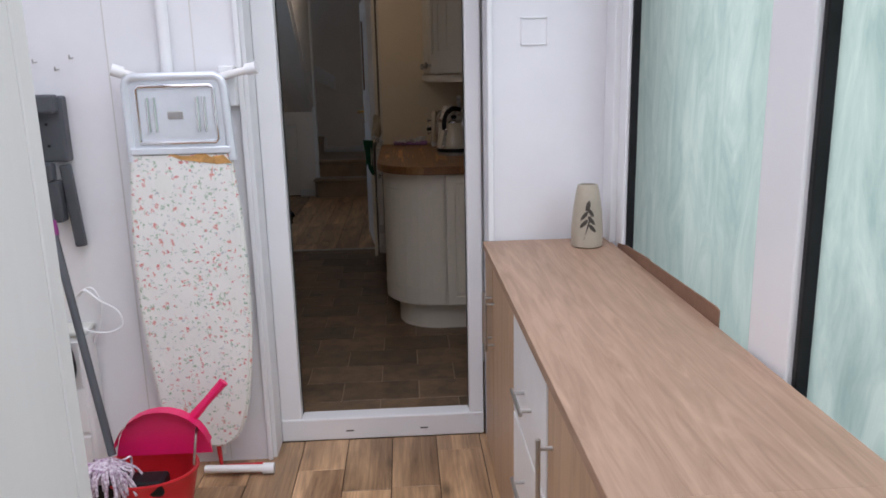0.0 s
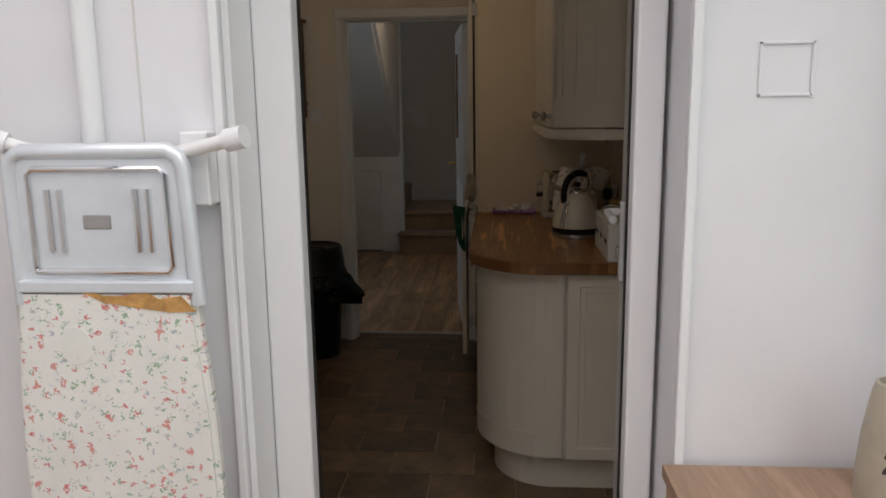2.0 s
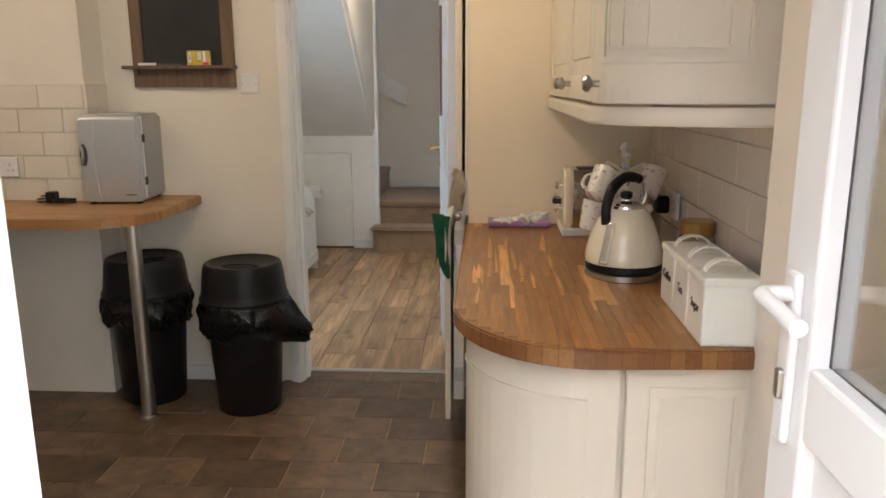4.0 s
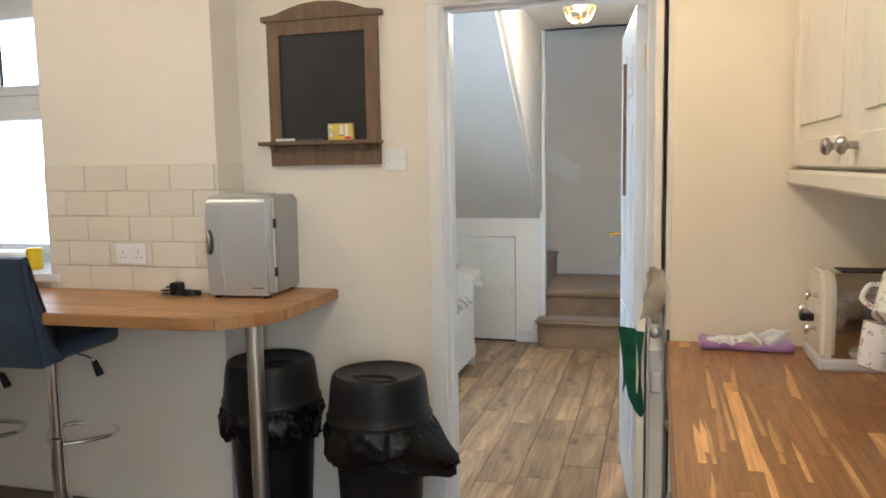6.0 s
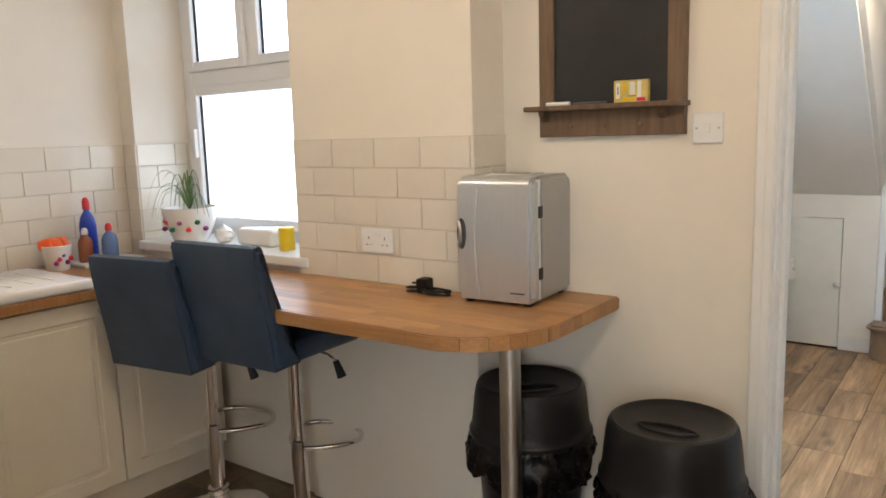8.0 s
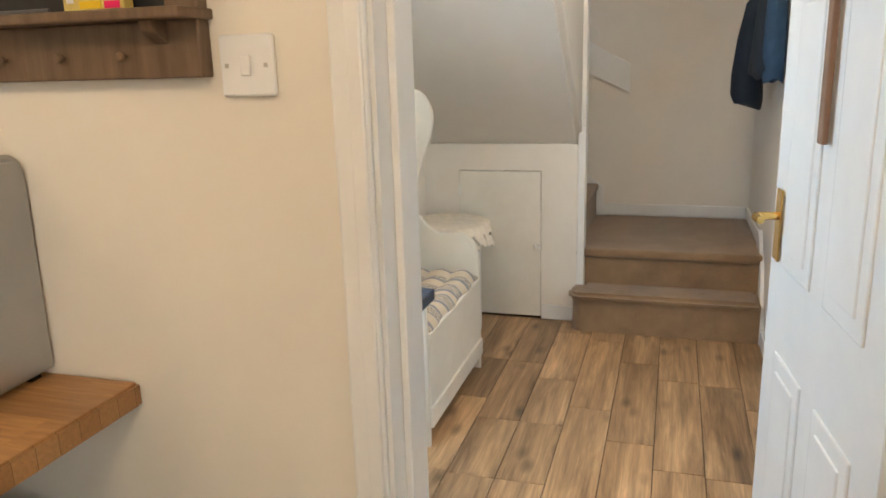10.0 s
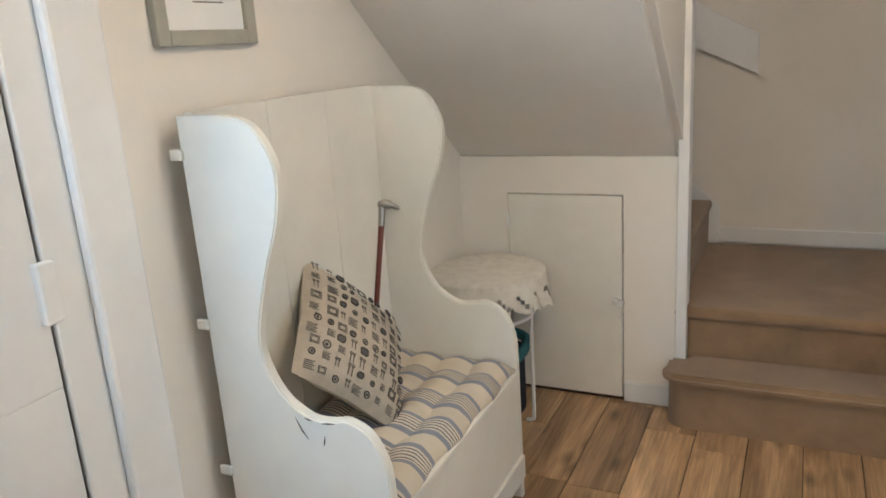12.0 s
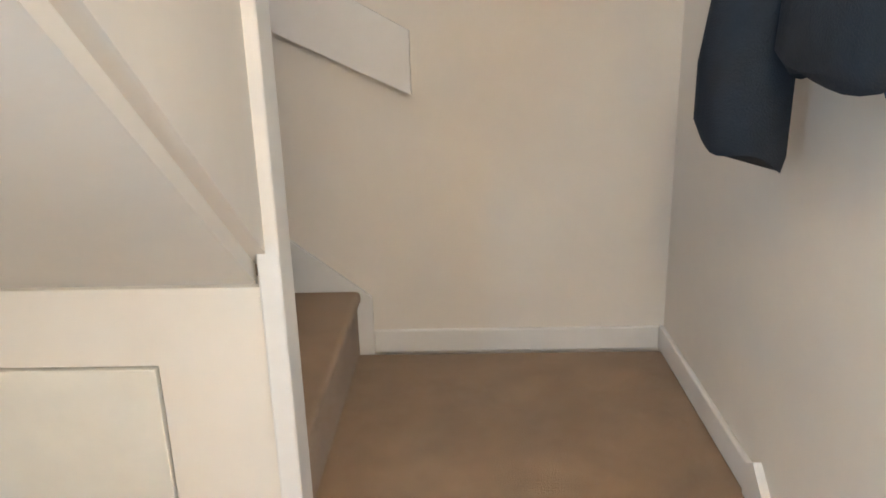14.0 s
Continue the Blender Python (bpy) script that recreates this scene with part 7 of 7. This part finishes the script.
part("mount", slab(-1.678, -1.668, 7.665, 7.925, 1.505, 1.885), GLOSS, pf, "cream paper mount")
bm = bmesh.new()
box(bm, -1.6685, -1.6675, 7.76, 7.86, 1.565, 1.568)
for k in range(7):
    box(bm, -1.6685, -1.6672, 7.78 + 0.009 * k, 7.786 + 0.009 * k, 1.59 + 0.006 * (k % 3), 1.61 + 0.008 * (k % 2))
part("drawing", bm, GREYP, pf, "small pencil drawing")

# navy shelf board just inside the hall
sh = tagged(part("shelf", slab(-1.28, -0.80, 6.265, 6.575, 0.945, 0.97, 0.004), LEATHER), "dark navy shelf board on the hall side of the kitchen wall", "shelf")
part("bracket", prism(bmesh.new(), [(6.262, 0.78), (6.262, 0.945), (6.45, 0.945)], -1.2, -1.18, "x"), GREYP, sh)
part("bracket", prism(bmesh.new(), [(6.262, 0.78), (6.262, 0.945), (6.45, 0.945)], -1.05, -1.03, "x"), GREYP, sh)

# jacket on the stair wall
jk = thing("jacket", (0.0, 0, 0), "navy jacket hanging from a hook on the stair wall", "jacket")


def cloth_loft(rings_, seg=28, tilt=0.0):
    bm = bmesh.new()
    out = []
    for k, (cx, cy, z, rx, ry) in enumerate(rings_):
        ring = []
        for i in range(seg):
            a = 2 * math.pi * i / seg
            f = 1 + 0.10 * noise.noise(Vector((math.cos(a) * 2.2, math.sin(a) * 2.2, z * 7)))
            ring.append(bm.verts.new((cx + rx * f * math.cos(a), cy + ry * f * math.sin(a), z + 0.012 * math.sin(a * 3 + k) + (tilt * math.sin(a) if k < 2 else 0))))
        out.append(ring)
    for a, c in zip(out, out[1:]):
        for i in range(seg):
            bm.faces.new((a[i], a[(i + 1) % seg], c[(i + 1) % seg], c[i]))
    bm.faces.new(out[0][::-1])
    bm.faces.new(out[-1])
    bmesh.ops.recalc_face_normals(bm, faces=bm.faces[:])
    return bm


bm = cloth_loft([(0.015, 9.285, 1.195, 0.070, 0.070), (0.012, 9.285, 1.225, 0.078, 0.082), (0.012, 9.285, 1.35, 0.074, 0.084), (0.022, 9.265, 1.5, 0.072, 0.085), (0.05, 9.22, 1.66, 0.07, 0.09), (0.09, 9.15, 1.74, 0.04, 0.06)], tilt=0.012)
for v in bm.verts:
    if v.co.z < 1.26:
        v.co.z -= 0.30 * v.co.x
part("sleeve", bm, NAVYCLOTH, jk, "", True)
part("body", cloth_loft([(0.075, 9.05, 1.325, 0.055, 0.17), (0.065, 9.05, 1.35, 0.068, 0.185), (0.07, 9.06, 1.5, 0.065, 0.18), (0.08, 9.08, 1.66, 0.06, 0.16), (0.10, 9.10, 1.76, 0.035, 0.07)]), NAVYCLOTH, jk, "", True)
# this sleeve's brighter blue is daylight painted into the cloth colour
part("sleeve", cloth_loft([(0.09, 8.90, 1.31, 0.045, 0.05), (0.085, 8.90, 1.45, 0.05, 0.06), (0.09, 8.95, 1.66, 0.045, 0.07), (0.10, 9.02, 1.74, 0.03, 0.05)]), DAYLITNAVY, jk, "second navy sleeve, cool daylight put into its colour", True)
tagged(part("coat_hook", tube(bmesh.new(), curve_pts([(0.144, 9.10, 1.80), (0.10, 9.10, 1.79), (0.085, 9.10, 1.82)], 4), 0.006, 8), BRASS, None, "", True), "brass coat hook on the stair wall", "hook")

# low chest seen through the side room door
ch = thing("chest", (0.9, 9.0, 0), "white chest with folded navy and white linen in the side room", "chest")
part("body", slab(0, 0.7, 0, 0.42, 0.0, 0.62, 0.006), GLOSS, ch)
for k in range(3):
    part("drawer", slab(0.02, 0.68, -0.012, 0.0, 0.04 + 0.19 * k, 0.215 + 0.19 * k, 0.003), GLOSS, ch)
tagged(part("linen", slab(0.95, 1.5, 9.05, 9.38, 0.62, 0.70, 0.02, 3), NAVYCLOTH, None, "", True), "folded navy linen on the white chest", "linen")

# ---- floor boards, floor tiles and wall tiles ----
SHARED = {}


def piece(name, key, size, mat, at, parent, bevel=0.0015, turn=0):
    """One small block that shares its mesh with its like."""
    k = (key, tuple(round(v, 4) for v in size))
    if k not in SHARED:
        bm = slab(-size[0] / 2, size[0] / 2, -size[1] / 2, size[1] / 2, -size[2], 0, 0)
        top = [e for e in bm.edges if all(v.co.z > -1e-6 for v in e.verts)]
        bmesh.ops.bevel(bm, geom=top, offset=bevel, segments=1, affect="EDGES")
        me = bpy.data.meshes.new(name)
        bm.to_mesh(me)
        bm.free()
        me.materials.append(mat)
        SHARED[k] = me
    ob = new(name, SHARED[k])
    ob.parent = parent
    ob.matrix_basis = at
    return ob


def boards(parent, x0, x1, y0, y1, width, lengths, shift=0.0):
    n = 0
    x = x0 - shift
    while x < x1 - 0.005:
        left, right = max(x, x0), min(x + width, x1)
        w = right - left
        if w < 0.01:
            x += width
            continue
        y = y0 - random.uniform(0, 0.4)
        while y < y1:
            length = random.choice(lengths)
            a, b = max(y, y0), min(y + length, y1)
            if b - a > 0.03:
                piece("board", "board", (w - 0.003, round(b - a, 2) - 0.003, 0.004), PLANK, pose(left + w / 2, (a + b) / 2, 0.0), parent)
            y += length
        x += width


HF = bpy.data.objects["floor_hall"]
boards(HF, -1.68, 0.145, 6.262, 9.18, 0.178, (0.45, 0.62, 0.8), 0.095)
UF = bpy.data.objects["floor_utility"]
boards(UF, -1.2, 1.0, 0.4, 2.915, 0.17, (0.6, 0.9, 1.2))
KF = bpy.data.objects["floor_kitchen"]
TW, TD = 0.342, 0.2025
r = 0
y = 3.0 - 0.13
while y < 6.22:
    x = -3.66 - (0.0 if r % 2 else TW / 2)
    while x < 0.76:
        a, b = max(x, -3.6), min(x + TW, 0.76)
        c, d = max(y, 2.992), min(y + TD, 6.224)
        if b - a > 0.02 and d - c > 0.02:
            piece("floor_tile", "ktile", (round(b - a, 3) - 0.005, round(d - c, 3) - 0.005, 0.004), FLOORTILE, pose((a + b) / 2, (c + d) / 2, 0), KF)
        x += TW
    y += TD
    r += 1


def wall_tiles(parent, axis, plane, u0, u1, z0, z1, facing):
    """Brick-laid glazed tiles 200 x 100 on a wall; axis is the way along the wall."""
    h, w = 0.1028, 0.203
    rows_ = int(math.ceil((z1 - z0) / h))
    for k in range(rows_):
        zt = z1 - k * h
        zb = max(zt - h, z0)
        u = u0 - (w / 2 if k % 2 else 0)
        while u < u1 - 0.003:
            a, b = max(u, u0), min(u + w, u1)
            if b - a > 0.012 and zt - zb > 0.012:
                size = (round(b - a, 3) - 0.0035, round(zt - zb, 3) - 0.0035, 0.006)
                c = ((a + b) / 2, (zt + zb) / 2)
                if axis == "x":
                    m = Matrix.Translation((c[0], plane - 0.007, c[1])) @ pose(0, 0, 0, 90, 0, 0)
                else:
                    m = Matrix.Translation((plane + 0.007 * facing, c[0], c[1])) @ pose(0, 0, 0, 90, 0, 90 * facing)
                piece("wall_tile", "wtile", size, TILE, m, parent, 0.0012)
            u += w


TILETOP = 1.434
part("grout", slab(-2.41, -1.59, 5.9135, 5.9155, 0.922, TILETOP), GROUT, PW)
part("grout", slab(-1.5895, -1.5875, 5.916, 6.104, 0.922, TILETOP), GROUT, PW)
part("grout", slab(-3.5995, -3.5975, 3.32, 5.93, 0.913, TILETOP), GROUT, LW)
RW = bpy.data.objects["wall_kitchen_right"]
part("grout", slab(0.763, 0.7645, 4.17, 5.44, 0.92, 1.40), WHITEGROUT, RW)
wall_tiles(PW, "x", 5.916, -2.41, -1.582, 0.922, TILETOP, -1)
wall_tiles(PW, "y", -1.59, 5.908, 6.104, 0.922, TILETOP, 1)
wall_tiles(LW, "y", -3.6, 3.32, 5.925, 0.913, TILETOP, 1)
wall_tiles(RW, "y", 0.765, 4.17, 5.44, 0.92, 1.40, -1)
OV = bpy.data.objects["wall_window_left"]
part("grout", slab(-3.5, -3.498, 5.93, 6.215, 0.985, TILETOP), GROUT, OV)
wall_tiles(OV, "y", -3.5, 5.93, 6.2, 0.985, TILETOP, 1)
part("grout", slab(-3.6, -3.5, 5.9275, 5.9295, 0.914, TILETOP), GROUT, OV)
wall_tiles(OV, "x", 5.93, -3.59, -3.495, 0.985, TILETOP, -1)


# oak staves glued into the two worktops
STAVE = material("oak_stave", (0.31, 0.150, 0.048), 0.3, 0, 0.25, 2.2, 0.06, 120, (40, 3, 40), rand=0.14, second=(0.20, 0.085, 0.026), distort=0.8)
STAVEPALE = material("pale_oak_stave", (0.62, 0.36, 0.14), 0.34, 0, 0.2, 2.2, 0.06, 120, (40, 3, 40), rand=0.25, second=(0.44, 0.22, 0.078), distort=0.8)
STAVEX = material("oak_bar_stave", (0.46, 0.25, 0.10), 0.34, 0, 0.18, 2.2, 0.06, 120, (3, 40, 40), rand=0.2, second=(0.36, 0.18, 0.066), distort=0.8)


def staves(parent, along, u0, u1, v0, v1, width, z, mat, start, stop):
    """Strips laid across u, running along v between start(u) and stop(u)."""
    u = u0
    while u < u1 - 0.004:
        w = min(width, u1 - u)
        lo, hi = start(u, u + w), stop(u, u + w)
        v = lo - random.uniform(0, 0.2)
        while v < hi:
            length = random.choice((0.2, 0.28, 0.36, 0.5))
            a, b = max(v, lo), min(v + length, hi)
            if b - a > 0.015:
                size = (w - 0.0004, round(b - a, 3) - 0.0004, 0.003) if along == "y" else (round(b - a, 3) - 0.0004, w - 0.0004, 0.003)
                at = pose(u + w / 2, (a + b) / 2, z) if along == "y" else pose((a + b) / 2, u + w / 2, z)
                pale = along == "y" and random.random() < 0.025
                piece("stave", ("pale" if pale else "stave") + along, size, STAVEPALE if pale else mat, at, parent, 0.0003)
            v += length
        u += width


def bow_start(a, b):
    x = max(a, 0.094)
    if b > 0.696:
        return 4.094
    if x >= 0.388:
        return 4.08
    return 4.385 - 0.325 * math.sqrt(max(0.0, 1 - ((0.388 - x) / 0.30) ** 2)) + 0.012


def bar_stop(a, b):
    if a > 5.914:
        return -1.183
    y = a if a < 5.72 else 5.72
    return -1.45 + 0.267 * math.sqrt(max(0.0, 1 - ((5.72 - y) / 0.285) ** 2)) if y > 5.45 else -1.53


staves(wt, "y", 0.094, 0.758, 0, 0, 0.0277, 0.9208, STAVE, bow_start, lambda a, b: 5.436)
staves(bb, "x", 5.447, 6.10, 0, 0, 0.0422, 0.9228, STAVEX, lambda a, b: -2.89 if b < 5.914 else -1.584, bar_stop)
for k in range(22):
    w, h = random.uniform(0.004, 0.0085), random.uniform(0.07, 0.17)
    x, y = random.uniform(0.13, 0.57), random.uniform(4.36, 5.20)
    lean = random.uniform(-0.006, 0.006)
    part("stave", prism(bmesh.new(), [(x - w + lean, y - h), (x + w * 0.5 + lean, y - h), (x + w, y + h * 0.2), (x + w * 0.3 - lean, y + h), (x - w * 0.6, y + h * 0.1)], 0.9185, 0.9210 + 0.00005 * k), STAVEPALE, wt, "pale sapwood sliver")
